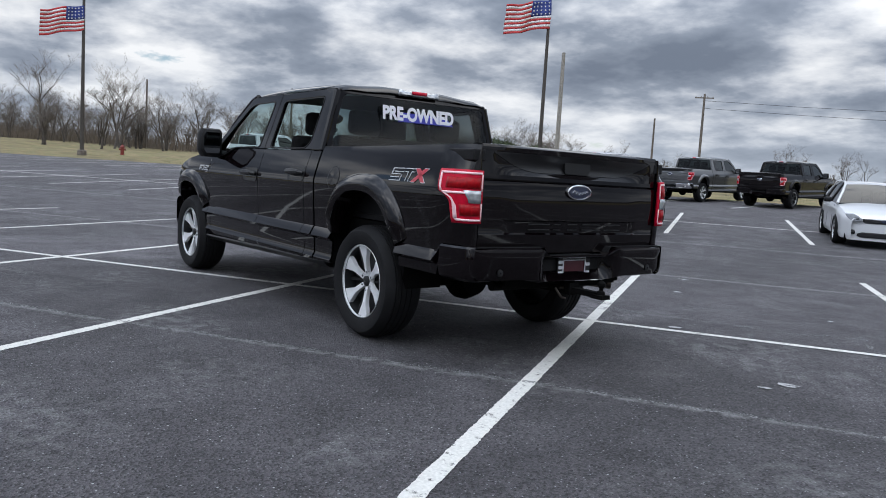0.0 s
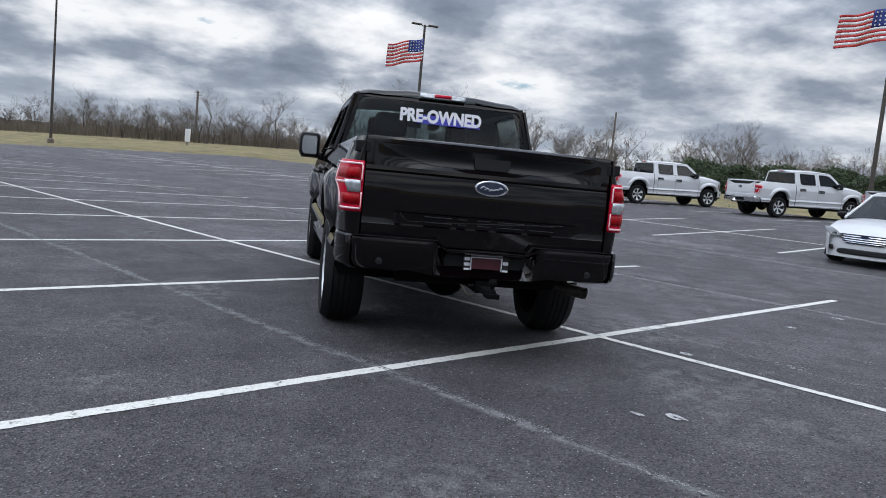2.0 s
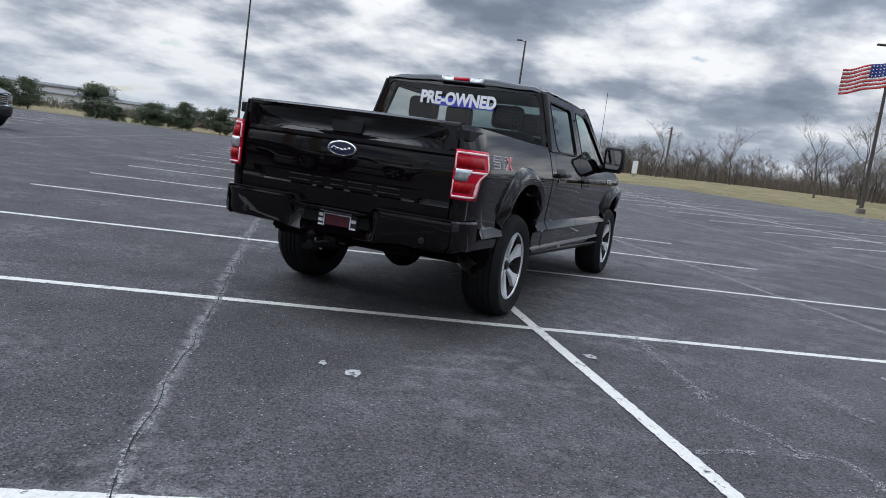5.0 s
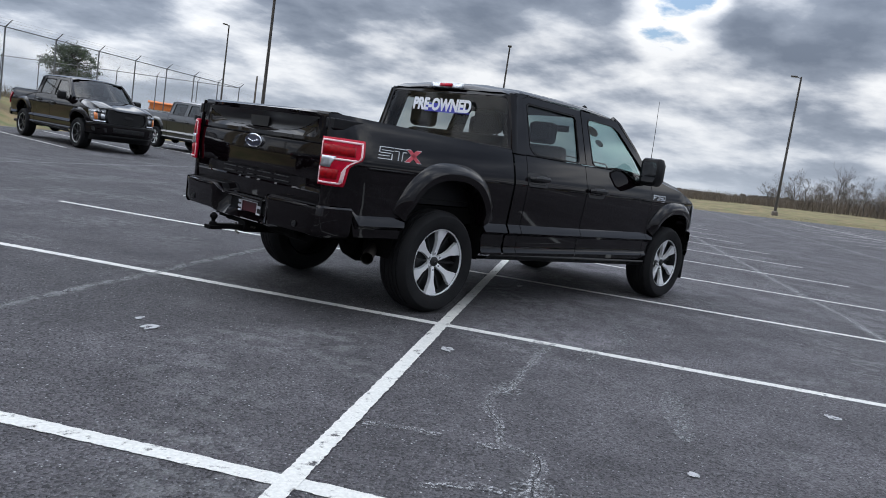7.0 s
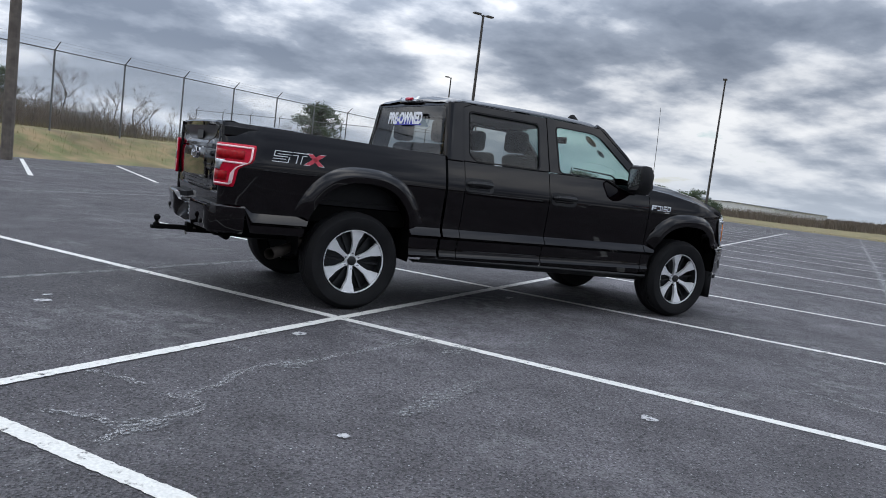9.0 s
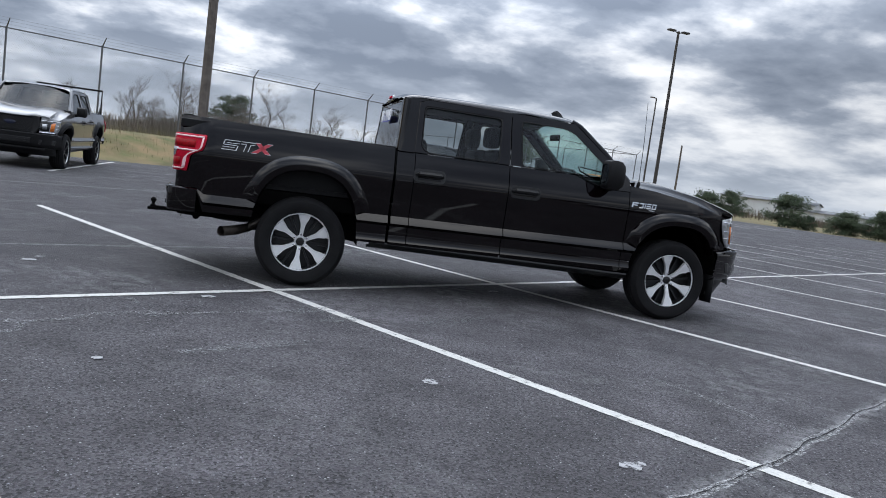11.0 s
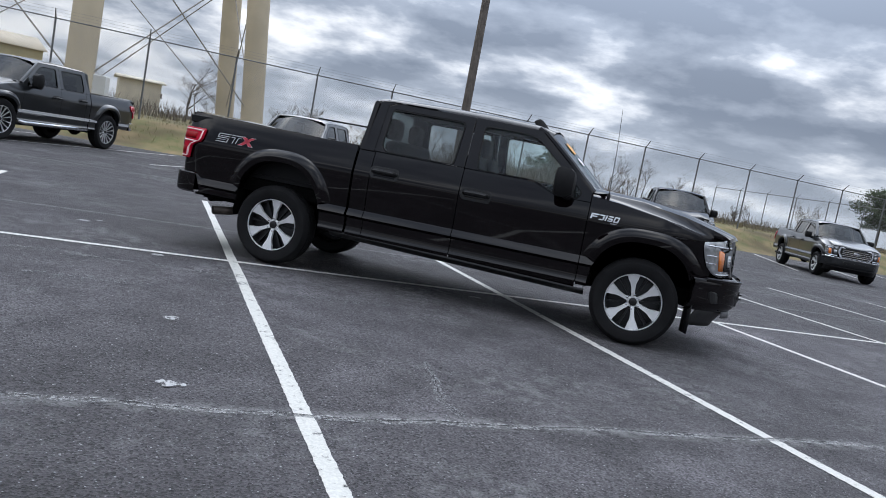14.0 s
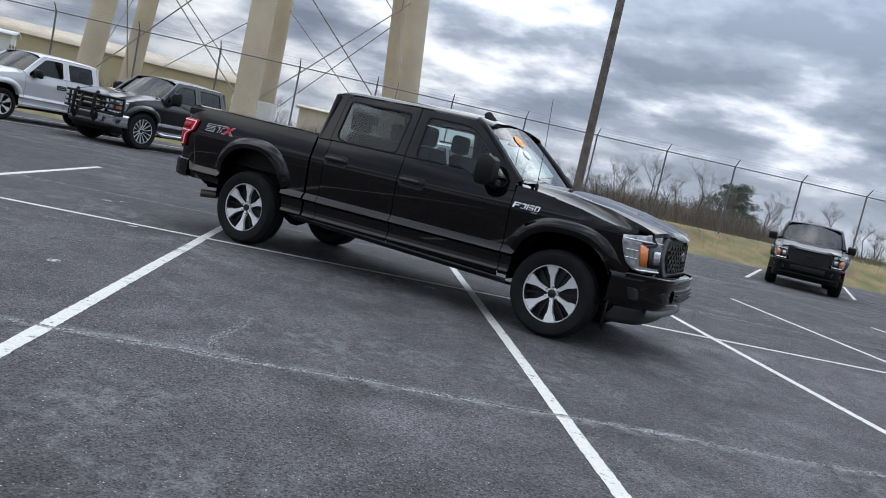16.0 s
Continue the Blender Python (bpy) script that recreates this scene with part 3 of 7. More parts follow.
# ---- pickups: local x ahead, y to the left, z up, rear axle over x = 0 ----
SIDE = [(0.36, 0.900), (0.45, 0.935), (0.492, 0.958), (0.514, 0.944), (0.53, 0.938), (0.64, 0.946), (0.668, 0.990), (0.718, 0.963), (0.735, 0.952), (0.80, 0.9565), (0.85, 0.9605), (0.90, 0.9645), (0.96, 0.9685), (1.01, 0.972), (1.06, 0.9745),
        (1.10, 0.975), (1.16, 0.961), (1.24, 0.938), (1.32, 0.912), (1.37, 0.893), (1.41, 0.875)]
ZROWS = [z for z, _ in SIDE] + [0.59, 1.13, 1.20, 1.28]
ZROWS.sort()


MIRROR = material("mirror_silver", (0.30, 0.31, 0.33), 0.06, 1.0)


def side_y(z):
    return interp(SIDE, z)


def green_y(z):
    """How far out the cab's side leans at a height above the doors' belt."""
    return 0.918 - (z - 1.34) * 0.335


class Arch:
    def __init__(self, x, top, foot=0.42, w=0.475, p=2.5):
        self.x, self.top, self.foot, self.w, self.p = x, top, foot, w, p

    def z(self, x):
        d = abs(x - self.x) / self.w
        return self.foot + (self.top - self.foot) * (1 - d ** self.p) ** (1 / self.p) if d < 1 else None

    def ring(self, grow, zmin):
        """Points along the arch, grown outwards, from the rear foot to the front one."""
        pts = []
        for i in range(49):
            t = math.pi * (1 - i / 48)
            c, s = math.cos(t), math.sin(t)
            x = self.x + math.copysign(abs(c) ** (2 / self.p), c) * (self.w + grow)
            z = self.foot + abs(s) ** (2 / self.p) * (self.top - self.foot + grow)
            if z >= zmin:
                pts.append((x, z))
        return pts


def columns(x0, x1, arch, step=0.07):
    xs = set(ladder(x0, x1, step))
    if arch:
        for i in range(41):
            x = arch.x + arch.w * math.sin((i / 40 - 0.5) * math.pi) * 0.99999
            if x0 < x < x1:
                xs.add(x)
    return sorted(xs)


def side_panel(bm, s, x0, x1, low, top, arch=None, out=0.0, taper=None):
    """A stretch of body side between two ends; low and top are heights along x."""
    rows = []
    for x in columns(x0, x1, arch):
        zb, zt = low(x), top(x)
        a = arch.z(x) if arch else None
        if a is not None:
            zb = max(zb, a)
        k = taper(x) if taper else 0.0
        rows.append([(x, s * (side_y(min(max(z, zb), zt)) + out - k), min(max(z, zb), zt)) for z in ZROWS])
    sheet(bm, rows)
    bmesh.ops.remove_doubles(bm, verts=bm.verts[:], dist=1e-5)
    bmesh.ops.dissolve_degenerate(bm, edges=bm.edges[:], dist=1e-5)


def flare(bm, s, arch, zmin, grow=0.125, taper=None):
    """A raised wheel-arch lip."""
    outer, inner = arch.ring(grow, zmin), arch.ring(0.0, 0.0)
    rows = []
    n_ = len(outer)
    for i, (xo, zo) in enumerate(outer):
        # the inner edge follows the same turn as the outer one
        f_ = min(range(len(inner)), key=lambda k: abs(math.atan2(inner[k][1] - arch.foot, inner[k][0] - arch.x) - math.atan2(zo - arch.foot, xo - arch.x)))
        xi, zi = inner[f_]
        k = taper(xo) if taper else 0.0
        end = min(1.0, min(i, n_ - 1 - i) / 3.0)
        yo, yi = side_y(zo) - k, side_y(zi) - k
        lip = 0.012 + 0.050 * end
        rows.append([(xo, s * (yo + 0.001), zo), (xo * 0.95 + xi * 0.05, s * (yo + lip * 0.22), zo * 0.95 + zi * 0.05), (xo * 0.70 + xi * 0.30, s * (yo * 0.7 + yi * 0.3 + lip * 0.62), zo * 0.70 + zi * 0.30), (xo * 0.40 + xi * 0.60, s * (yo * 0.4 + yi * 0.6 + lip), zo * 0.40 + zi * 0.60), (xo * 0.36 + xi * 0.64, s * (yo * 0.36 + yi * 0.64 + lip), zo * 0.36 + zi * 0.64),
                     (xi, s * (yi + lip * 0.80), zi), (xi * 0.99 + arch.x * 0.01, s * (yi + lip * 0.4), zi * 0.985 + arch.foot * 0.015), (xi * 0.97 + arch.x * 0.03, s * (yi - 0.07), zi * 0.97 + arch.foot * 0.03)])
    sheet(bm, rows)


def wheel(parent, x, y, s, r, spec, name="wheel"):
    """Tyre, rim and spokes; s is the side the face looks to."""
    w = new(name)
    w.parent, w.location = parent, (x, y, r)
    w.empty_display_size = 0.2
    rim = r * spec.get("rim", 0.655)
    bm = bmesh.new()
    hw = 0.135
    prof = [(rim * 0.97, -hw + 0.02), (rim * 1.01, -hw), (r * 0.90, -hw - 0.012), (r * 0.965, -hw * 0.86), (r * 0.995, -hw * 0.62)]
    for g in (-0.45, -0.15, 0.15, 0.45):
        prof += [(r, hw * (g - 0.13)), (r, hw * (g + 0.10)), (r * 0.978, hw * (g + 0.11)), (r * 0.978, hw * (g + 0.15))]
    prof += [(r * 0.995, hw * 0.66), (r * 0.965, hw * 0.86), (r * 0.90, hw + 0.012), (r * 0.85, hw + 0.014), (r * 0.80, hw + 0.010), (rim * 1.06, hw + 0.004), (rim * 1.01, hw - 0.004), (rim * 0.97, hw - 0.03)]
    lathe(bm, [(a, s * b) for a, b in prof], 1, (0, 0, 0), 56)
    part("tyre", bm, RUBBER, w, "black rubber tyre")
    bm = bmesh.new()
    lathe(bm, [(rim * 0.985, s * (hw - 0.004)), (rim * 1.005, s * (hw - 0.012)), (rim * 0.965, s * (hw - 0.010)), (rim * 0.955, s * (hw - 0.018))], 1, (0, 0, 0), 56)
    rim_lip = part("rim", bm, ALLOY, w, "machined alloy rim")
    bm = bmesh.new()
    lathe(bm, [(rim * 0.955, s * (hw - 0.019)), (rim * 0.94, s * (hw - 0.045)), (rim * 0.93, s * (-hw + 0.02))], 1, (0, 0, 0), 40)
    part("rim_barrel", bm, ALLOY_DARK, rim_lip, "dark inner barrel of the rim")
    bm = bmesh.new()
    lathe(bm, [(rim * 0.94, s * 0.02), (rim * 0.5, s * 0.035), (0.02, s * 0.03)], 1, (0, 0, 0), 40, True)
    part("brake_disc", bm, ALLOY_DARK, w)
    count = spec.get("spokes", 6)

    def face(a, b, d):
        return (a, s * (0.098 - d), b)

    for k in range(count):
        t0 = math.pi / 2 + 2 * math.pi * k / count + radians(spec.get("front_turn", 0.0) if x > 2.0 else spec.get("rear_turn", 0.0))

        def rot(rr, off):
            c, q = math.cos(t0), math.sin(t0)
            return (rr * c - off * q, rr * q + off * c)

        wd = spec.get("spoke_wide", 1.0) * rim
        bm = bmesh.new()
        # a spoke that widens towards the rim and dishes in towards the hub
        rows = []
        for rr, hwid, dep in ((0.10, 0.062, 0.026), (0.22, 0.066, 0.018), (0.40, 0.068, 0.008), (0.54, 0.080, 0.002), (0.64, 0.102, -0.002), (0.72, 0.140, -0.005), (0.79, 0.172, -0.008), (0.88, 0.195, -0.012), (0.97, 0.275, -0.016)):
            row = []
            for o, dd in ((-1.0, 0.030), (-0.93, 0.0), (0.93, 0.0), (1.0, 0.030)):
                a, b = rot(rr * rim, o * hwid * wd)
                row.append(face(a, b, dep + dd))
            rows.append(row)
        sheet(bm, rows)
        part("spoke", bm, spec.get("spoke_mat", ALLOY), w)
        bm = bmesh.new()
        for o in (0.5,):
            tt = 2 * math.pi * o / count
            t0 += tt
            rows = []
            for rr, hwid, dep in ((0.2, 0.03, 0.045), (0.6, 0.045, 0.035), (0.96, 0.055, 0.03)):
                row = []
                for q, dd in ((-1.0, 0.035), (-0.6, 0.0), (0.6, 0.0), (1.0, 0.035)):
                    a, b = rot(rr * rim, q * hwid * rim)
                    row.append(face(a, b, dep + dd))
                rows.append(row)
            sheet(bm, rows)
        part("inner_spoke", bm, ALLOY_DARK, w)
    bm = bmesh.new()
    lathe(bm, [(0.05, s * 0.04), (rim * 0.215, s * 0.050), (rim * 0.205, s * 0.060), (rim * 0.15, s * 0.072)], 1, (0, 0, 0), 24)
    part("hub", bm, spec.get("spoke_mat", ALLOY), w)
    bm = bmesh.new()
    lathe(bm, [(rim * 0.142, s * 0.070), (rim * 0.138, s * 0.086), (rim * 0.10, s * 0.092), (0.004, s * 0.093)], 1, (0, 0, 0), 24)
    part("hub_cap", bm, SATIN, w, "dark hub cap")
    for k in range(6):
        t = 2 * math.pi * (k + 0.5) / 6
        bm = bmesh.new()
        lathe(bm, [(0.013, 0.0), (0.013, s * 0.022), (0.006, s * 0.026)], 1, (0.255 * rim * math.cos(t), s * 0.058, 0.255 * rim * math.sin(t)), 8, True)
        part("wheel_nut", bm, CHROME, w)
    return w


def bar_word(bm, bars, place, depth):
    """Plain slanted bars in the size and colour of a badge."""
    for pts in bars:
        plate(bm, pts, place, depth)


def pickup(name, m, spec):
    """A crew-cab pickup with all its parts."""
    root = thing(name, m @ Matrix.Scale(spec.get("scale", 1.0), 4), spec["label"], "pickup truck", spec.get("group", ""))
    P = spec["paint"]
    detail = spec.get("detail", False)
    R, F = Arch(0.02, 1.055), Arch(3.70, 0.965)
    rwb = 3.683

    def nose(x):
        return 0.0 if x < 3.75 else 0.17 * ((x - 3.75) / 0.72) ** 2

    belt = lambda x: 1.335 if x < 2.55 else 1.335 - 0.10 * min(1.0, (x - 2.55) / 0.25)
    rail = lambda x: 1.405 - 0.045 * (x + 1.14) / 1.9
    rocker = lambda x: 0.46 - 0.02 * (x - 0.8)
    fender_top = lambda x: interp([(3.1, 1.30), (3.4, 1.275), (3.8, 1.21), (4.2, 1.105), (4.5, 1.0)], x)
    for s in (1, -1):
        bm = bmesh.new()
        side_panel(bm, s, -1.085, 0.765, lambda x: 0.785 if x < -0.925 else 0.58 if x < -0.3 else 0.47, rail, R, taper=lambda x: 0.040 * max(0.0, (-0.85 - x) / 0.235) ** 2)
        bed = part("bed_side", bm, P, root, thick=0.0)
        if s > 0 and detail:
            bm = bmesh.new()
            round_ = lambda r: [(0.47 + r * math.cos(2 * math.pi * k / 32), 1.13 + r * math.sin(2 * math.pi * k / 32)) for k in range(32)]
            plate(bm, round_(0.090), lambda a, b, d: (a, s * (side_y(b) + 0.002 - d), b), 0.004, [round_(0.084)])
            part("fuel_door_gap", bm, MESH_BLACK, bed, smooth=False)
            bm = bmesh.new()
            rows = [[(0.47 + r * math.cos(2 * math.pi * k / 32), s * (side_y(1.13 + r * math.sin(2 * math.pi * k / 32)) + 0.003), 1.13 + r * math.sin(2 * math.pi * k / 32)) for k in range(32)] for r in (0.083, 0.05, 0.002)]
            sheet(bm, rows, close=True)
            part("fuel_door", bm, P, bed, "round fuel filler door")
        bm = bmesh.new()
        flare(bm, s, R, 0.755)
        part("wheel_flare", bm, spec.get("flare", P), root)
        bm = bmesh.new()
        flare(bm, s, F, 0.755, taper=nose)
        part("wheel_flare", bm, spec.get("flare", P), root)
        # cab corner, doors, fender
        bm = bmesh.new()
        side_panel(bm, s, 0.79, 0.955, rocker, lambda x: 1.335)
        part("cab_corner", bm, P, root)
        for dn, x0, x1 in (("rear_door", 0.962, 1.872), ("front_door", 1.880, 3.120)):
            bm = bmesh.new()
            side_panel(bm, s, x0, x1, rocker, belt)
            door = part(dn, bm, P, root)
            hx = 0.985 if dn == "rear_door" else 1.925
            hz = 1.145 if dn == "rear_door" else 1.105
            bm = bmesh.new()
            plate(bm, rounded([(hx - 0.03, hz - 0.065), (hx + 0.27, hz - 0.065), (hx + 0.27, hz + 0.055), (hx - 0.03, hz + 0.055)], 0.045), lambda a, b, d: (a, s * (side_y(b) + 0.004 - d), b), 0.012)
            part("handle_cup", bm, SATIN, door)
            bm = bmesh.new()
            tube(bm, [(hx, s * (side_y(hz) + 0.01), hz), (hx + 0.02, s * (side_y(hz) + 0.042), hz + 0.008), (hx + 0.12, s * (side_y(hz) + 0.048), hz + 0.01), (hx + 0.22, s * (side_y(hz) + 0.042), hz + 0.008), (hx + 0.24, s * (side_y(hz) + 0.01), hz)], [0.018, 0.023, 0.025, 0.023, 0.018], 8)
            part("door_handle", bm, SATIN, door)
            # window frame above the belt, with its opening
            if dn == "rear_door":
                outer = [(0.942, 1.34), (1.872, 1.34), (1.872, 1.842), (1.06, 1.850), (0.965, 1.81)]
                hole = rounded([(1.005, 1.40), (1.07, 1.348), (1.765, 1.345), (1.785, 1.775), (1.02, 1.785)], 0.045)
            else:
                outer = [(1.880, 1.34), (2.55, 1.34), (2.80, 1.24), (3.12, 1.24), (3.118, 1.335), (2.53, 1.825), (1.880, 1.842)]
                hole = rounded([(1.985, 1.345), (2.55, 1.345), (2.80, 1.250), (3.00, 1.245), (3.035, 1.310), (2.53, 1.738), (2.42, 1.772), (1.972, 1.782)], 0.05)
            bm = bmesh.new()
            plate(bm, outer, lambda a, b, d: (a, s * (green_y(b) - d), b), 0.035, [hole])
            part("window_frame", bm, P, door, smooth=False, bevel=0.006)
            bm = bmesh.new()
            ring_o = hole
            cx, cz = sum(p[0] for p in hole) / len(hole), sum(p[1] for p in hole) / len(hole)
            ring_i = [(cx + (a - cx) * 0.978, cz + (b - cz) * 0.962) for a, b in hole]
            plate(bm, ring_o, lambda a, b, d: (a, s * (green_y(b) + 0.004 - d), b), 0.012, [ring_i])
            part("window_seal", bm, PLASTIC, door, smooth=False)
            if not (spec.get("open_left") and s > 0):
                bm = bmesh.new()
                plate(bm, hole, lambda a, b, d: (a, s * (green_y(b) - 0.014 - d), b), 0.0)
                g = part("window_glass", bm, spec.get("rear_glass", GLASS_DARK) if dn == "rear_door" else spec.get("front_glass", GLASS_CLEAR), door, smooth=False)
        bm = bmesh.new()
        side_panel(bm, s, 3.128, 4.30, lambda x: 0.46 if x < 3.5 else 0.74, fender_top, F, taper=nose)
        fender = part("front_fender", bm, P, root)
        # C-pillar fill between the door frame and the cab's back
        bm = bmesh.new()
        plate(bm, [(0.80, 1.335), (0.942, 1.335), (0.965, 1.81), (1.06, 1.850), (1.12, 1.868), (0.95, 1.868), (0.845, 1.825)], lambda a, b, d: (a, s * (green_y(b) + 0.001 - d), b), 0.03)
        part("rear_pillar", bm, P, root, smooth=False, bevel=0.005)
        # sill
        bm = bmesh.new()
        rows = [[(x, s * y, z + rocker(x) - 0.44) for y, z in ((0.94, 0.46), (0.945, 0.445), (0.90, 0.405), (0.80, 0.385), (0.70, 0.40))] for x in ladder(0.62, 3.22, 0.4)]
        sheet(bm, rows)
        part("sill", bm, PLASTIC if not detail else SATIN, root)
        # wheel-house lining
        for a in (R, F):
            bm = bmesh.new()
            pts = a.ring(0.02, 0.0)
            sheet(bm, [[(x, s * (side_y(z) - 0.03), z) for x, z in pts], [(x, s * 0.60, z) for x, z in pts]])
            c = bm.verts.new((a.x, s * 0.60, 0.5))
            inner = [bm.verts.new((x, s * 0.60, z)) for x, z in pts]
            for p, q in zip(inner, inner[1:]):
                bm.faces.new((p, q, c))
            part("wheel_liner", bm, UNDER, root)
        # mirror
        bm = bmesh.new()
        big = spec.get("mirror", 1.0)
        mx, mz, mt = 2.77, 1.235, 1.235 + 0.230 * big
        rows = []
        for f_, sc in ((0.0, 0.72), (0.015, 0.9), (0.06, 1.0), (0.13, 0.94), (0.175, 0.70), (0.19, 0.3)):
            cz, hz = (mz + mt) / 2, (mt - mz) / 2 * sc
            cy, hy = 1.075, 0.115 * sc
            rows.append([(mx + f_, s * (cy + hy * a), cz + hz * b) for a, b in ((-1, -0.8), (-0.85, -1), (0.7, -1), (1, -0.6), (1, 0.6), (0.75, 1), (-0.8, 1), (-1, 0.8))])
        vs = sheet(bm, rows, close=True)
        bm.faces.new(vs[-1])
        mirror = part("side_mirror", bm, spec.get("mirror_mat", PLASTIC), root, "black plastic door mirror")
        bm = bmesh.new()
        plate(bm, rounded([(-0.85, -0.85), (0.85, -0.85), (0.85, 0.85), (-0.85, 0.85)], 0.25), lambda a, b, d: (mx + 0.006, s * (1.075 + 0.095 * a), (mz + mt) / 2 + (mt - mz) / 2 * 0.86 * b), 0.0)
        part("mirror_glass", bm, MIRROR, mirror, "silvered mirror glass")
        bm = bmesh.new()
        tube(bm, [(2.92, s * 0.90, 1.255), (2.88, s * 0.95, 1.265), (2.86, s * 1.01, 1.28)], [0.055, 0.042, 0.036], 8)
        part("mirror_arm", bm, PLASTIC, mirror)
    # roof
    bm = bmesh.new()
    rows = []
    for x in [0.80, 0.825, 0.88, 1.00] + ladder(1.2, 2.2, 0.2) + [2.34, 2.48, 2.58, 2.65]:
        top = interp([(0.80, 1.855), (0.825, 1.885), (0.88, 1.906), (1.00, 1.920), (1.5, 1.934), (2.1, 1.930), (2.50, 1.905), (2.65, 1.872)], x)
        edge = interp([(0.80, 1.825), (0.88, 1.848), (1.0, 1.858), (1.9, 1.856), (2.50, 1.836), (2.65, 1.80)], x)
        half = interp([(0.80, 0.74), (0.88, 0.752), (1.2, 0.754), (2.4, 0.748), (2.65, 0.705)], x)
        row = []
        for a in (-1.0, -0.985, -0.95, -0.88, -0.7, -0.4, 0, 0.4, 0.7, 0.88, 0.95, 0.985, 1.0):
            row.append((x, a * half, edge + (top - edge) * (1 - abs(a) ** 5) ** 0.8 - (0.012 if abs(a) == 0.7 else 0.0)))
        rows.append(row)
    sheet(bm, rows)
    roof = part("roof", bm, P, root, thick=0.0)
    # back of the cab
    bm = bmesh.new()
    back = lambda a, b, d: (0.742 + (b - 1.36) * 0.10 + 0.05 * (abs(a) / 0.9) ** 3 + d, a, b)
    outer = [(-0.90, 1.342), (0.90, 1.342), (0.755, 1.845), (-0.755, 1.845)]
    gl = rounded([(-0.83, 1.362), (0.83, 1.362), (0.718, 1.805), (-0.718, 1.805)], 0.06)
    plate(bm, outer, back, 0.04, [gl])
    part("cab_back", bm, P, root, smooth=False, bevel=0.01)
    bm = bmesh.new()
    plate(bm, gl, lambda a, b, d: Vector(back(a, b, d)) + Vector((0.006, 0, 0)), 0.0)
    part("rear_window", bm, spec.get("rear_window", GLASS_DARK), root, smooth=False)
    # windscreen
    bm = bmesh.new()
    rows = []
    for t in ladder(0, 1, 0.125):
        row = []
        for a in ladder(-1, 1, 0.125):
            y = a * (0.80 + (0.70 - 0.80) * t)
            x = (3.25 - 0.17 * a * a) + ((2.645 - 0.10 * a * a) - (3.25 - 0.17 * a * a)) * t
            row.append((x, y, 1.335 + (1.868 - 0.035 * a * a - 1.335) * t + 0.03 * t * (1 - t)))
        rows.append(row)
    sheet(bm, rows)
    part("windscreen", bm, spec.get("screen", GLASS_SCREEN), root)
    for s in (1, -1):
        bm = bmesh.new()
        tube(bm, [(3.12, s * 0.850, 1.325), (2.86, s * 0.805, 1.570), (2.585, s * 0.735, 1.800), (2.50, s * 0.718, 1.842)], [0.040, 0.036, 0.034, 0.03], 8)
        part("front_pillar", bm, P, root)
        bm = bmesh.new()
        tube(bm, [(0.805, s * 0.895, 1.335), (0.825, s * 0.830, 1.57), (0.845, s * 0.758, 1.82)], [0.028, 0.028, 0.034], 8)
        part("corner_pillar", bm, P, root)
        bm = bmesh.new()
        tube(bm, [(3.22, s * 0.32, 1.352), (3.10, s * 0.35, 1.40), (3.04, s * 0.02 + 0.25, 1.445)], [0.011, 0.009, 0.006], 6)
        part("wiper", bm, PLASTIC, root)
    bm = bmesh.new()
    sheet(bm, [[(x + 0.05 - 0.17 * a * a, 0.80 * a, z) for a in ladder(-1, 1, 0.25)] for x, z in ((3.22, 1.335), (3.30, 1.330), (3.36, 1.345))])
    part("cowl", bm, PLASTIC, root)
    # bonnet with fender shoulders
    bm = bmesh.new()
    rows = []
    for x in [3.16, 3.2, 3.3, 3.45, 3.6, 3.8, 4.0, 4.15, 4.28, 4.38, 4.45, 4.49]:
        c = interp([(3.16, 1.362), (3.6, 1.345), (4.0, 1.285), (4.3, 1.205), (4.45, 1.155), (4.49, 1.12)], x)
        e = fender_top(x)
        k = nose(x)
        row = []
        for a, dz in ((0.0, -0.004), (0.18, -0.004), (0.34, 0.0), (0.42, 0.014), (0.50, 0.016), (0.60, 0.004), (0.70, -0.008), (0.765, -0.022)):
            row.append((x + 0.09 * (1 - (a / 0.77) ** 2) * max(0.0, (x - 3.9) / 0.6) - (0.10 * (a / 0.77) ** 2 if x < 3.2 else 0.0), a * (1 - k * 0.25), c + dz))
        for a, t in ((0.785, 0.30), (0.84, 0.62), (0.875, 0.85), (0.895, 1.0)):
            row.append((x - (0.10 if x < 3.2 else 0.0) * 0.6, (a - k * 0.95) if a > 0.8 else a * (1 - k * 0.4), (c - 0.022) * (1 - t) + e * t))
        row[-1] = (x, side_y(e) - k, e)
        row = [(min(x_, nose_x(y_) + 0.040 - (z_ - 0.78) * 0.05), y_, z_) for x_, y_, z_ in row]
        rows.append([(x_, -y, z) for x_, y, z in row[:0:-1]] + row)
    sheet(bm, rows)
    part("bonnet", bm, P, root)
    front(root, spec, nose)
    before = set(root.children)
    rear(root, spec)
    for ob in set(root.children) - before:
        if not ob.name.startswith("third"):
            ob.location.x += 0.045
    # bed box
    for s in (1, -1):
        bm = bmesh.new()
        box(bm, (-1.12, s * 0.80 if s > 0 else -0.895, 1.30), (0.77, 0.895 if s > 0 else -0.80, 1.372))
        part("bed_rail", bm, PLASTIC, root, smooth=False, bevel=0.008)
        bm = bmesh.new()
        box(bm, (-1.10, min(s * 0.765, s * 0.797), 0.882), (0.717, max(s * 0.765, s * 0.797), 1.35))
        part("bed_wall", bm, PLASTIC, root, smooth=False)
    bm = bmesh.new()
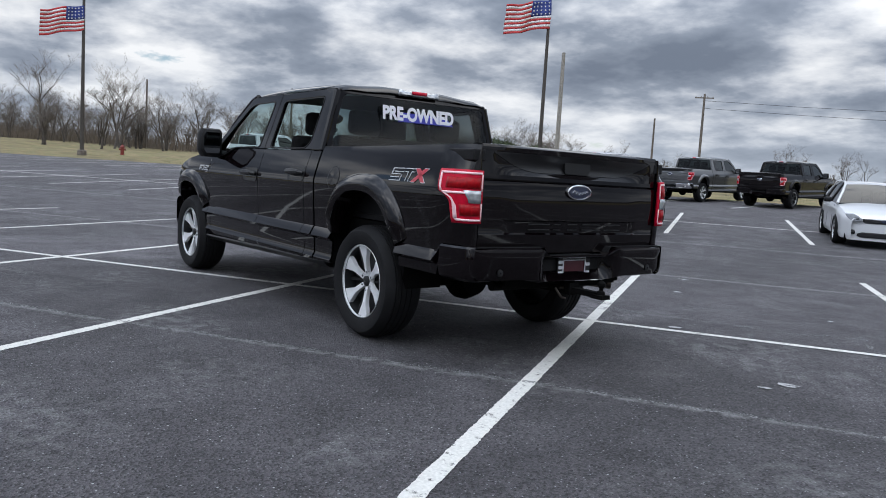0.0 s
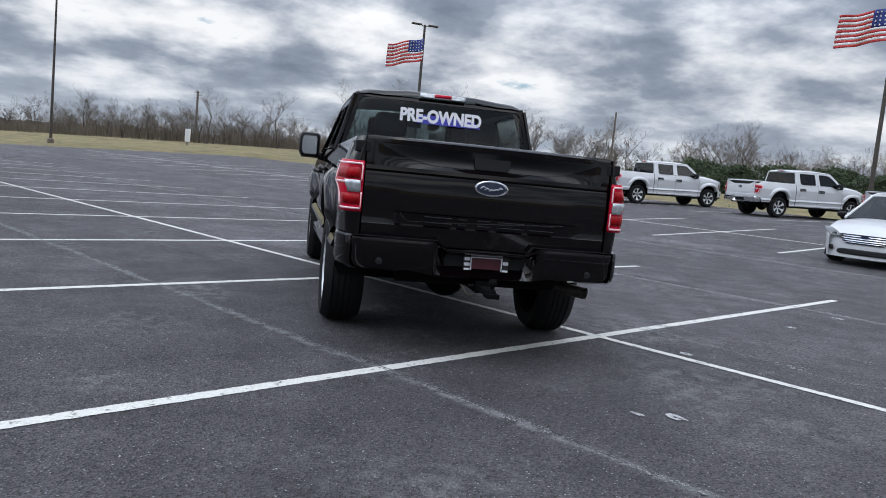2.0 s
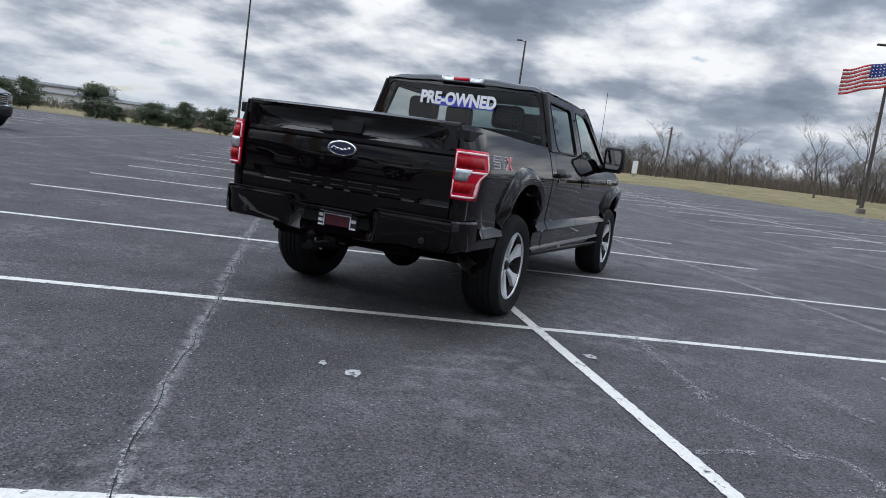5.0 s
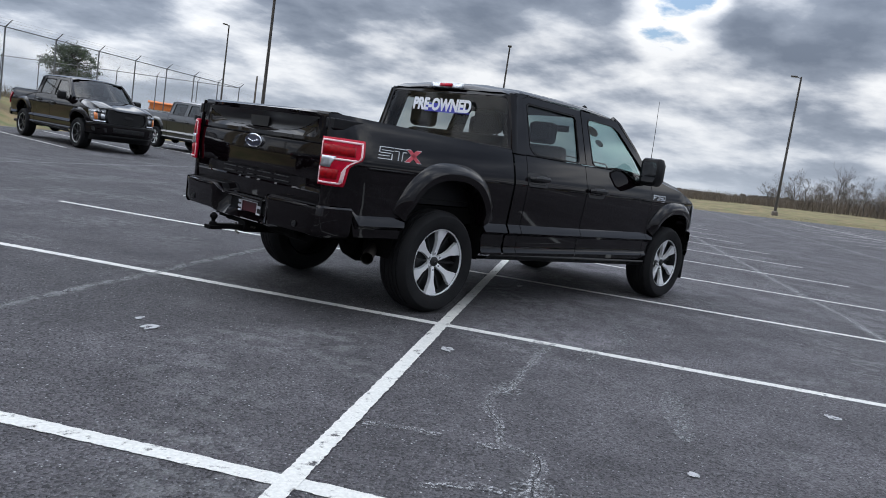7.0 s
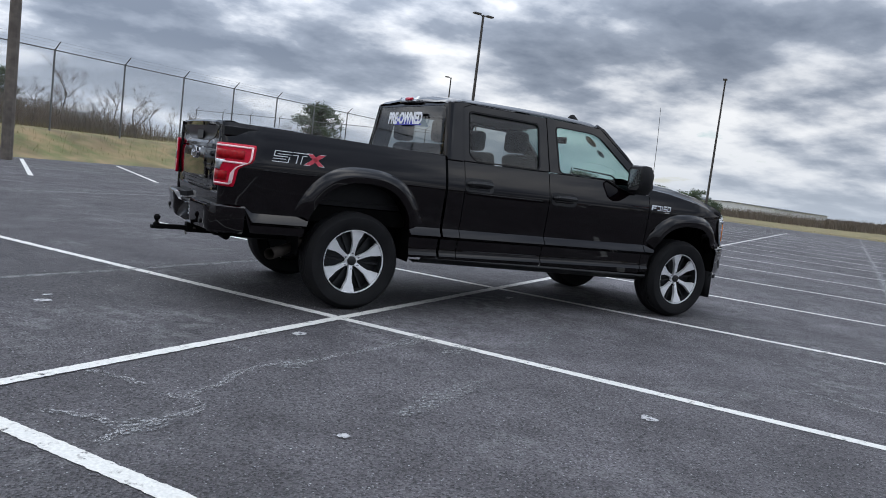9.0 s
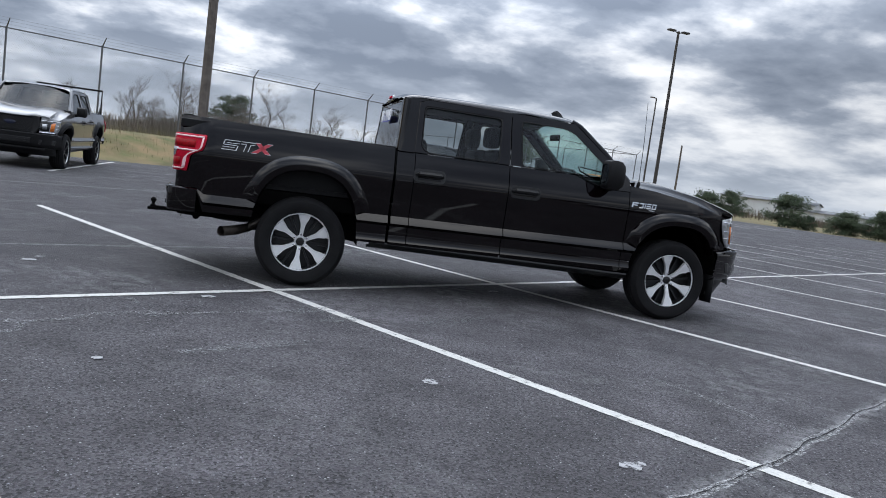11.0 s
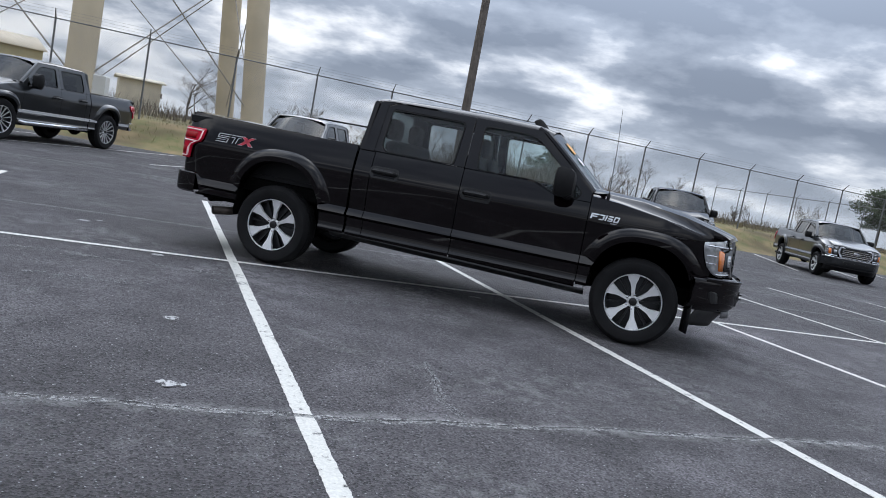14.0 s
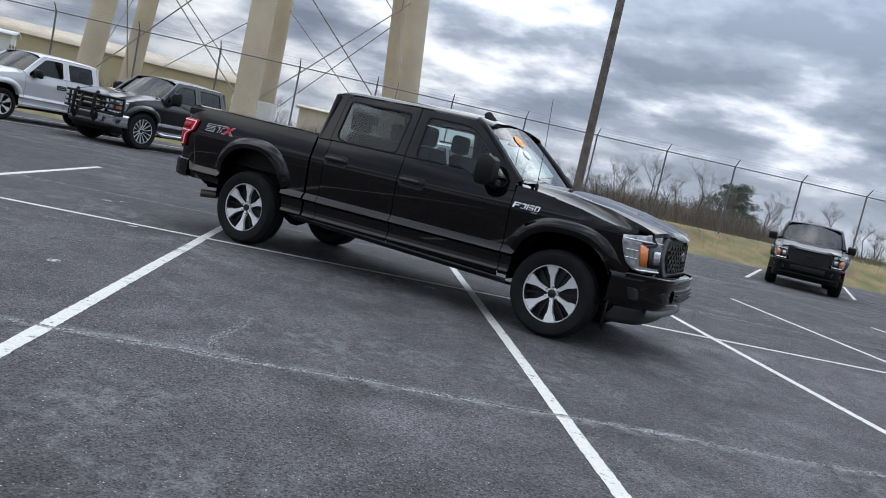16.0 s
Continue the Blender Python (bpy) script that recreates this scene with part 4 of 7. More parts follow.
    box(bm, (-1.10, -0.80, 0.84), (0.717, 0.80, 0.88))
    part("bed_floor", bm, PLASTIC, root, smooth=False)
    bm = bmesh.new()
    box(bm, (0.72, -0.795, 0.84), (0.765, 0.795, 1.34))
    part("bed_front", bm, PLASTIC, root, smooth=False)
    cabin(root, spec)
    under(root, spec)
    r = spec.get("tyre", 0.405)
    for x, y, s in ((0, 0.835, 1), (0, -0.835, -1), (rwb, 0.835, 1), (rwb, -0.835, -1)):
        wheel(root, x, y, s, r, spec)
    return root


def cabin(root, spec):
    detail = spec.get("detail", False)
    seats = [(2.02, 0.40, 0.52), (2.02, -0.40, 0.52)] + [(1.18, 0.0, 1.36)]
    for x, y, w in seats:
        bm = bmesh.new()
        box(bm, (x, y - w / 2, 0.78), (x + 0.52, y + w / 2, 0.98))
        s = part("seat", bm, SEAT, root, "dark cloth seat", bevel=0.05)
        bm = bmesh.new()
        box(bm, (x - 0.13, y - w / 2 + 0.02, 0.95), (x + 0.03, y + w / 2 - 0.02, 1.50), Matrix.Translation((x, 0, 0.95)) @ Matrix.Rotation(radians(-12), 4, "Y") @ Matrix.Translation((-x, 0, -0.95)))
        part("backrest", bm, SEAT, s, bevel=0.05)
        for hy in ((y,) if w < 1 else (-0.42, 0.42)):
            bm = bmesh.new()
            box(bm, (x - 0.28, hy - 0.145, 1.49), (x - 0.15, hy + 0.145, 1.70))
            part("headrest", bm, SEAT, s, bevel=0.045)
            for o in (-0.05, 0.05):
                bm = bmesh.new()
                tube(bm, [(x - 0.20, hy + o, 1.40), (x - 0.21, hy + o, 1.48)], 0.007, 6)
                part("headrest_post", bm, CHROME, s)
    bm = bmesh.new()
    sheet(bm, [[(x, y, z) for y in (-0.78, 0.78)] for x, z in ((2.72, 0.75), (2.68, 1.0), (2.70, 1.18), (2.78, 1.26), (2.95, 1.285), (3.2, 1.30))])
    part("dashboard", bm, DASH, root, thick=0.03)
    bm = bmesh.new()
    m = Matrix.Translation((2.52, 0.40, 1.16)) @ Matrix.Rotation(radians(-65), 4, "Y")
    ring = [m @ Vector((0.185 * math.cos(t), 0.185 * math.sin(t), 0)) for t in [2 * math.pi * k / 24 for k in range(25)]]
    tube(bm, ring, 0.017, 8, False)
    for t in (0.0, math.pi, -math.pi / 2):
        tube(bm, [m @ Vector((0.0, 0.0, -0.01)), m @ Vector((0.18 * math.sin(t), 0.18 * math.cos(t), 0))], [0.045, 0.015], 6)
    part("steering_wheel", bm, DASH, root, "dark steering wheel")
    bm = bmesh.new()
    box(bm, (0.86, -0.82, 0.70), (3.15, 0.82, 0.76))
    part("cab_floor", bm, DASH, root, smooth=False)
    bm = bmesh.new()
    sheet(bm, [[(x, y, 1.83 - 0.03 * (y / 0.66) ** 2) for y in ladder(-0.66, 0.66, 0.22)] for x in ladder(0.93, 2.54, 0.3)])
    part("headliner", bm, material("headliner", (0.07, 0.07, 0.068), 0.9) if detail else DASH, root)
    bm = bmesh.new()
    box(bm, (2.60, -0.13, 1.675), (2.625, 0.13, 1.745))
    part("inner_mirror", bm, DASH, root, bevel=0.01)
    for s in (1, -1):
        bm = bmesh.new()
        box(bm, (1.80, min(s * 0.70, s * 0.83), 0.8), (1.93, max(s * 0.70, s * 0.83), 1.34))
        box(bm, (0.95, min(s * 0.80, s * 0.86), 0.72), (3.10, max(s * 0.80, s * 0.86), 1.30))
        part("door_trim", bm, DASH, root, smooth=False)


def under(root, spec):
    bm = bmesh.new()
    for s in (1, -1):
        box(bm, (-1.05, min(s * 0.44, s * 0.54), 0.50), (4.25, max(s * 0.44, s * 0.54), 0.64))
    box(bm, (-1.08, -0.54, 0.52), (-0.98, 0.54, 0.62))
    box(bm, (0.62, -0.80, 0.46), (3.25, 0.80, 0.56))
    box(bm, (-1.0, -0.80, 0.70), (0.76, 0.80, 0.83))
    box(bm, (3.2, -0.60, 0.60), (4.2, 0.60, 0.95))
    part("chassis", bm, UNDER, root, smooth=False)
    bm = bmesh.new()
    tube(bm, [(0, -0.72, 0.40), (0, 0.72, 0.40)], 0.055, 10)
    lathe(bm, [(0.02, -0.16), (0.12, -0.13), (0.17, -0.02), (0.17, 0.04), (0.12, 0.14), (0.02, 0.17)], 0, (0.0, 0.0, 0.40), 16)
    tube(bm, [(0.1, 0.0, 0.42), (2.2, 0.0, 0.50)], 0.05, 8)
    part("rear_axle", bm, UNDER, root)
    bm = bmesh.new()
    tube(bm, [(3.683, -0.72, 0.38), (3.683, 0.72, 0.38)], 0.05, 10)
    part("front_axle", bm, UNDER, root)
    bm = bmesh.new()
    lathe(bm, [(0.13, -0.09), (0.24, -0.11), (0.335, -0.09), (0.355, 0.0), (0.335, 0.09), (0.24, 0.11), (0.13, 0.09)], 2, (-0.62, 0.0, 0.565), 28, True)
    part("spare_tyre", bm, RUBBER, root, "spare tyre slung under the bed")
    bm = bmesh.new()
    tube(bm, [(1.4, -0.32, 0.44), (0.55, -0.36, 0.46), (0.25, -0.60, 0.62), (-0.25, -0.66, 0.60), (-0.48, -0.72, 0.46), (-0.58, -0.80, 0.435), (-0.70, -0.92, 0.425)], [0.035, 0.036, 0.036, 0.036, 0.04, 0.045, 0.045], 12, False)
    part("exhaust", bm, RUST, root, "dull steel exhaust tailpipe")
    bm = bmesh.new()
    box(bm, (1.0, -0.42, 0.40), (1.6, -0.22, 0.53))
    part("muffler", bm, RUST, root, bevel=0.03)
    bm = bmesh.new()
    box(bm, (0.95, 0.30, 0.36), (2.3, 0.62, 0.52))
    part("fuel_tank", bm, UNDER, root, bevel=0.05)


def nose_x(y):
    """How far ahead the face of a pickup lies, across its width."""
    return 4.555 - 0.22 * (abs(y) / 0.85) ** 2.4 - 0.13 * max(0.0, (abs(y) - 0.80) / 0.14) ** 2


def front(root, spec, nose):
    """Grille, headlamps, bumper."""
    P = spec["paint"]
    style = spec.get("face", "mesh")
    shiny = CHROME if spec.get("chrome") else SATIN
    fx = nose_x
    bm = bmesh.new()
    hw = 0.545
    place = lambda a, b, d: (fx(a) + 0.035 - (b - 0.78) * 0.06 - d, a, b)
    outer = rounded([(-hw + 0.05, 0.755), (hw - 0.05, 0.755), (hw + 0.03, 0.93), (hw, 1.125), (-hw, 1.125), (-hw - 0.03, 0.93)], 0.04)
    inner = [(a * 0.91, 0.94 + (b - 0.94) * 0.80) for a, b in outer]
    plate(bm, outer, place, 0.06, [inner])
    grille = part("grille", bm, shiny if spec.get("chrome") else spec.get("grille_mat", SATIN), root, "grille surround", smooth=False, bevel=0.008)
    bm = bmesh.new()
    plate(bm, [(a * 0.99, 0.94 + (b - 0.94) * 0.98) for a, b in inner], lambda a, b, d: Vector(place(a, b, d)) + Vector((-0.045, 0, 0)), 0.01)
    part("grille_backing", bm, MESH_BLACK, grille, smooth=False)
    bm = bmesh.new()
    if style == "bars":
        for z in (0.85, 0.91, 0.97, 1.03):
            box(bm, (4.50, -0.47, z - 0.014), (4.575, 0.47, z + 0.014))
    elif style == "twin":
        for z in (0.88, 0.99):
            box(bm, (4.50, -0.48, z - 0.035), (4.60, 0.48, z + 0.035))
        for y in (-0.25, 0.25):
            box(bm, (4.50, y - 0.03, 0.82), (4.585, y + 0.03, 1.06))
    else:
        # honeycomb-like net
        for k in range(-11, 12):
            for sg in (1, -1):
                y0 = k * 0.075
                pts = [(y0 + sg * (z - 0.94) * 0.9, z) for z in (0.815, 0.875, 0.94, 1.005, 1.07)]
                pts = [(y, z) for y, z in pts if abs(y) < 0.48]
                if len(pts) > 1:
                    tube(bm, [(fx(y) + 0.03 - (z - 0.78) * 0.06, y, z) for y, z in pts], 0.008, 4)
    part("grille_net", bm, shiny if style != "mesh" else SATIN, grille, smooth=False)
    bm = bmesh.new()
    lathe(bm, [(0.004, 0.016), (0.6, 0.014), (0.85, 0.012), (1.0, 0.0)], 0, (0, 0, 0), 28)
    bmesh.ops.transform(bm, matrix=Matrix.Translation((4.575, 0, 0.955)) @ Matrix.Diagonal((1, 0.115, 0.048, 1)), verts=bm.verts[:])
    part("emblem", bm, spec.get("emblem", BADGE_BLUE if spec.get("oval", True) else CHROME), grille, "small oval emblem")
    for s in (1, -1):

        def lens(name, rows, mat, parent, out, label=""):
            """A panel that follows the nose: rows of (height, from, to)."""
            bm = bmesh.new()
            sheet(bm, [[(fx(a0 + (a1 - a0) * t) + 0.02 - (z - 0.78) * 0.05 + out, s * (a0 + (a1 - a0) * t), z) for t in ladder(0, 1, 0.0833)] for z, a0, a1 in rows])
            return part(name, bm, mat, parent, label, thick=0.010)

        lamp = lens("headlamp", [(0.775, 0.57, 0.80), (0.80, 0.568, 0.865), (0.86, 0.568, 0.898), (0.94, 0.572, 0.913), (1.02, 0.580, 0.922), (1.080, 0.585, 0.922), (1.108, 0.590, 0.80), (1.135, 0.596, 0.66)], LAMP_CLEAR, root, 0.0, "clear chrome-backed headlamp")
        box_ = lens("projector_housing", [(0.83, 0.575, 0.742), (0.90, 0.578, 0.750), (1.03, 0.585, 0.762)], SATIN, lamp, 0.010, "dark projector housing")
        lens("projector_lens", [(0.865, 0.61, 0.695), (0.985, 0.615, 0.702)], LAMP_CLEAR, box_, 0.018)
        lens("turn_signal", [(0.835, 0.758, 0.828), (0.93, 0.766, 0.838), (1.02, 0.776, 0.846)], LAMP_AMBER, lamp, 0.012, "amber turn signal")
        for k in (0.89, 0.96):
            lens("reflector_rib", [(k, 0.85, 0.908), (k + 0.008, 0.85, 0.908)], CHROME, lamp, 0.008)
        lens("chrome_strip", [(1.045, 0.59, 0.915), (1.060, 0.592, 0.915)], CHROME, lamp, 0.012)
        lens("chrome_strip", [(0.785, 0.575, 0.83), (0.808, 0.575, 0.86)], CHROME, lamp, 0.012)
    # bumper
    bx = lambda y: 4.665 - 0.045 * (abs(y) / 0.6) ** 2 - 0.40 * max(0.0, (abs(y) - 0.55) / 0.42) ** 2
    secs = [(0.765, -0.075), (0.755, -0.03), (0.735, 0.0), (0.70, 0.005), (0.66, 0.0), (0.60, -0.004), (0.55, 0.0), (0.50, -0.015), (0.465, -0.05), (0.45, -0.10)]
    bm = bmesh.new()
    sheet(bm, [[(bx(y) + dx, y, z) for y in ladder(-0.955, 0.955, 0.08)] for z, dx in secs])
    bump = part("front_bumper", bm, spec.get("bumper", P), root)
    bm = bmesh.new()
    sheet(bm, [[(bx(y) + dx, y, z) for y in ladder(-0.9, 0.9, 0.08)] for z, dx in ((0.765, -0.005), (0.755, 0.012), (0.735, 0.012), (0.725, 0.003))])
    part("bumper_strip", bm, CHROME if spec.get("chrome") else P if spec.get("detail") else SATIN, bump)
    bm = bmesh.new()
    sheet(bm, [[(bx(y) + dx, y, z) for y in ladder(-0.44, 0.44, 0.08)] for z, dx in ((0.665, 0.002), (0.655, 0.014), (0.60, 0.016), (0.55, 0.014), (0.54, 0.002))])
    for z in (0.58, 0.62):
        box(bm, (4.66, -0.40, z - 0.006), (4.685, 0.40, z + 0.006))
    part("lower_grille", bm, SATIN, bump, smooth=False)
    for s in (1, -1):
        bm = bmesh.new()
        fp = lambda a, b, d: (bx(a) + 0.006 - d, s * a, b)
        o = rounded([(0.58, 0.525), (0.86, 0.535), (0.88, 0.640), (0.60, 0.640)], 0.02)
        c = [(0.73 + (a - 0.73) * 0.86, 0.583 + (b - 0.583) * 0.74) for a, b in o]
        plate(bm, o, fp, 0.01, [c])
        part("fog_lamp_bezel", bm, SATIN, bump, smooth=False)
        bm = bmesh.new()
        plate(bm, c, lambda a, b, d: Vector(fp(a, b, d)) + Vector((-0.003, 0, 0)), 0.005)
        part("fog_lamp", bm, MESH_BLACK, bump, smooth=False)
    bm = bmesh.new()
    sheet(bm, [[(bx(y) - 0.10 - dx, y, z) for y in ladder(-0.86, 0.86, 0.08)] for z, dx in ((0.47, 0.0), (0.41, 0.03), (0.34, 0.08), (0.295, 0.10))])
    part("air_dam", bm, material("air_dam_plastic", (0.025, 0.025, 0.026), 0.5, vary=0.2) if spec.get("detail") else PLASTIC, root, "grey plastic air dam", thick=0.012)
    bm = bmesh.new()
    sheet(bm, [[(bx(y) - 0.055, y, z) for y in ladder(-0.70, 0.70, 0.1)] for z in (0.462, 0.40)])
    part("skid_strip", bm, material("grey_plastic", (0.14, 0.14, 0.145), 0.5) if spec.get("detail") else PLASTIC, root, thick=0.02)


def rear(root, spec):
    """Tailgate, lamps, bumper, hitch."""
    P = spec["paint"]
    # tailgate: a skin with a crowned top, a recessed spoiler and a lower shelf
    prof = [(0.725, 0.03), (0.735, 0.0), (0.80, -0.006), (0.855, -0.012), (0.866, 0.006), (0.90, 0.004), (0.938, -0.002), (0.946, -0.012), (1.05, -0.014), (1.16, -0.012), (1.185, -0.008), (1.192, 0.004), (1.200, -0.006), (1.225, -0.004)]
    bm = bmesh.new()
    ys = ladder(-0.822, 0.822, 0.05)
    crown = lambda y: -0.02 * (1 - (y / 0.8) ** 2)
    rows = []
    for z, dx in prof:
        rows.append([(-1.155 + crown(y) + (dx if abs(y) < 0.60 or not 0.86 < z < 0.96 else -0.008), y, z) for y in ys])
    sheet(bm, rows)
    gate = part("tailgate", bm, P, root, sharp=20)
    # spoiler with its hollow
    top = lambda y: 1.398 - 0.004 * (y / 0.785) ** 2
    bm = bmesh.new()
    rows = []
    for t in ladder(0, 1, 0.1):
        row = []
        for y in ys:
            depth = max(0.0, 1 - (abs(y) / 0.70) ** 3)
            hollow = 0.045 * depth * max(0.0, math.sin(math.pi * min(1.0, t / 0.80)))
            zt = top(y)
            row.append((-1.160 + crown(y) + hollow - 0.020 * t * depth, y, 1.225 + (zt - 1.225) * t))
        rows.append(row)
    rows.append([(-1.150 + crown(y), y, top(y) + 0.016) for y in ys])
    rows.append([(-1.09, y, top(y) + 0.020) for y in ys])
    rows.append([(-1.02, y, top(y) + 0.004) for y in ys])
    sheet(bm, rows)
    part("spoiler", bm, P, gate)
    bm = bmesh.new()
    cols = []
    for y in ladder(-0.735, 0.735, 0.035):
        zlo = 1.252 + 0.108 * max(0.0, (abs(y) - 0.36) / 0.375) ** 1.7
        col = []
        for f_ in ladder(0, 1, 0.1):
            z = zlo + (1.366 - zlo) * f_
            t = (z - 1.225) / (top(y) - 1.225)
            depth = max(0.0, 1 - (abs(y) / 0.70) ** 3)
            col.append((-1.164 + crown(y) + 0.045 * depth * max(0.0, math.sin(math.pi * min(1.0, t / 0.80))) - 0.020 * t * depth, y, z))
        cols.append(col)
    sheet(bm, cols)
    part("spoiler_insert", bm, SATIN, gate, "black plastic insert in the spoiler's hollow")
    bm = bmesh.new()
    plate(bm, rounded([(-0.115, 1.255), (0.115, 1.255), (0.125, 1.335), (-0.125, 1.335)], 0.02), lambda a, b, d: (-1.165 + d, a, b), 0.05)
    part("tailgate_handle", bm, SATIN, gate, smooth=False, bevel=0.006)
    bm = bmesh.new()
    lathe(bm, [(1.0, 0.0), (0.99, -0.016), (0.90, -0.020), (0.88, -0.013), (0.004, -0.016)], 0, (0, 0, 0), 36)
    bmesh.ops.transform(bm, matrix=Matrix.Translation((-1.185, 0, 1.140)) @ Matrix.Diagonal((1, 0.115, 0.052, 1)), verts=bm.verts[:])
    em = part("emblem", bm, CHROME, gate, "oval chrome-rimmed emblem")
    bm = bmesh.new()
    lathe(bm, [(1.0, 0.0), (0.96, -0.005), (0.004, -0.007)], 0, (0, 0, 0), 36)
    bmesh.ops.transform(bm, matrix=Matrix.Translation((-1.199, 0, 1.140)) @ Matrix.Diagonal((1, 0.098, 0.042, 1)), verts=bm.verts[:])
    part("emblem_field", bm, BADGE_BLUE if spec.get("oval", True) else BADGE_RED, em)
    bm = bmesh.new()
    for y0, y1, dz in ((0.075, 0.045, 0.010), (0.045, 0.02, 0.002), (0.015, -0.01, -0.004), (-0.015, -0.04, 0.0), (-0.045, -0.07, 0.008)):
        tube(bm, [(-1.208, y0, 1.138 + dz - 0.012), (-1.209, (y0 + y1) / 2, 1.142 + dz), (-1.208, y1, 1.134 + dz)], 0.004, 5)
    part("emblem_script", bm, CHROME, em)
    if spec.get("detail"):
        # embossed outlines along the shelf, drawn as plain frames
        for y0, y1 in ((0.42, 0.24), (0.20, 0.14), (0.07, -0.02), (-0.07, -0.25), (-0.29, -0.46)):
            for za, zb in ((0.919, 0.926), (0.884, 0.890)):
                bm = bmesh.new()
                plate(bm, [(y0, za), (y1, za), (y1 - 0.006, zb), (y0 - 0.006, zb)], lambda a, b, d: (-1.163 + crown(a) + d, a, b), 0.012)
                part("embossed_bar", bm, SATIN, gate, smooth=False, bevel=0.002)
    # corner skins and lamps
    for s in (1, -1):
        bm = bmesh.new()
        sheet(bm, [[(x, s * (0.828 + (side_y(z) - 0.040 - 0.828) * f_), z) for z in ladder(0.60, 1.40, 0.04)] for x, f_ in ((-1.145, 0.0), (-1.168, 0.06), (-1.172, 0.25), (-1.168, 0.55), (-1.152, 0.85), (-1.129, 1.0))])
        part("bed_corner", bm, P, root)
        skin = []
        for k, (x, y) in enumerate(((-1.182, 0.834), (-1.184, 0.868), (-1.178, 0.902), (-1.156, 0.930), (-1.10, 0.950), (-1.04, 0.964), (-0.98, 0.972), (-0.925, 0.976))):
            skin.append((k, x, y))

        def on_lamp(a, b, out):
            """a runs round the corner from the gate (0) to the side (7)."""
            i = min(6, int(a))
            t = a - i
            x = skin[i][1] + (skin[i + 1][1] - skin[i][1]) * t
            y = skin[i][2] + (skin[i + 1][2] - skin[i][2]) * t
            lean = side_y(b) - 0.968 if a > 4 else (side_y(b) - 0.968) * a / 4
            nx, ny = (-1, 0) if a < 1.5 else (-0.7, 0.7) if a < 4 else (0, 1)
            return (x + nx * out, s * (y + lean + ny * out), b)

        reach = lambda b: interp([(0.89, 4.35), (0.92, 4.5), (1.03, 4.7), (1.06, 5.2), (1.085, 6.2), (1.11, 6.6), (1.215, 6.9), (1.245, 6.85)], b)

        def lamp_sheet(bm, z0, z1, f0, f1, out):
            sheet(bm, [[on_lamp(reach(z) * (f0 + (f1 - f0) * t), 0.922 + (z - 0.885) * 0.905, out) for t in ladder(0, 1, 0.0625)] for z in ladder(z0, z1, 0.03)])

        bm = bmesh.new()
        lamp_sheet(bm, 0.885, 1.240, 0.0, 1.0, 0.006)
        lamp = part("tail_lamp", bm, LAMP_RED, root, "red C-shaped tail lamp with pale light bar", thick=0.02)
        bm = bmesh.new()
        lamp_sheet(bm, 1.212, 1.226, 0.06, 0.95, 0.018)
        lamp_sheet(bm, 1.080, 1.094, 0.48, 0.93, 0.018)
        lamp_sheet(bm, 0.900, 0.914, 0.06, 0.90, 0.018)
        lamp_sheet(bm, 1.094, 1.212, 0.91, 0.95, 0.018)
        lamp_sheet(bm, 0.914, 1.080, 0.86, 0.91, 0.018)
        lamp_sheet(bm, 0.914, 1.020, 0.03, 0.07, 0.018)
        lamp_sheet(bm, 1.100, 1.212, 0.03, 0.07, 0.018)
        part("light_bar", bm, LAMP_PALE, lamp, "pale pink light bar", thick=0.006)
        bm = bmesh.new()
        lamp_sheet(bm, 1.020, 1.104, 0.08, 0.50, 0.019)
        part("reversing_lamp", bm, LAMP_CLEAR, lamp, "clear reversing lamp", thick=0.006)
        bm = bmesh.new()
        lamp_sheet(bm, 1.115, 1.19, 0.10, 0.80, 0.017)
        part("brake_cell", bm, LAMP_DEEP, lamp, thick=0.006)
        bm = bmesh.new()
        lamp_sheet(bm, 0.935, 1.01, 0.10, 0.78, 0.017)
        part("brake_cell", bm, LAMP_DEEP, lamp, thick=0.006)
    # bumper
    bx = lambda y: -1.292 + 0.05 * (abs(y) / 0.9) ** 2 + 0.03 * max(0.0, (abs(y) - 0.80) / 0.09) ** 2
    bm = bmesh.new()
    rows = []
    for dx, z in ((0.11, 0.775), (0.03, 0.778), (0.005, 0.768), (0.0, 0.745), (0.012, 0.70), (0.012, 0.62), (0.03, 0.575), (0.08, 0.560)):
        row = []
        for y in ladder(-0.89, 0.89, 0.03):
            dip = max(0.0, min(1.0, (0.36 - abs(y)) / 0.10))
            low = max(0.0, min(1.0, (0.42 - abs(y)) / 0.12))
            zz = z - (0.055 * dip if z > 0.73 else 0.0) - (0.02 * low if z < 0.60 else 0.0)
            xx = bx(y) + dx + (0.115 * dip if 0.60 < z < 0.76 else 0.03 * dip)
            row.append((xx, y, zz))
        rows.append(row)
    vs = sheet(bm, rows)
    bump = part("rear_bumper", bm, spec.get("rear_bumper", P), root)
    for s in (1, -1):
        bm = bmesh.new()
        sheet(bm, [[(x - 0.045 * (x > -1.1), s * (y - dy), z) for x, y in ((-1.222, 0.886), (-1.212, 0.905), (-1.18, 0.928), (-1.13, 0.944), (-1.05, 0.958), (-0.98, 0.966), (-0.930, 0.970))] for z, dy in ((0.782, 0.05), (0.780, 0.012), (0.768, 0.0), (0.70, 0.0), (0.62, 0.0), (0.585, 0.012), (0.565, 0.05))])
        part("bumper_end", bm, spec.get("rear_bumper", P), bump)
    bm = bmesh.new()
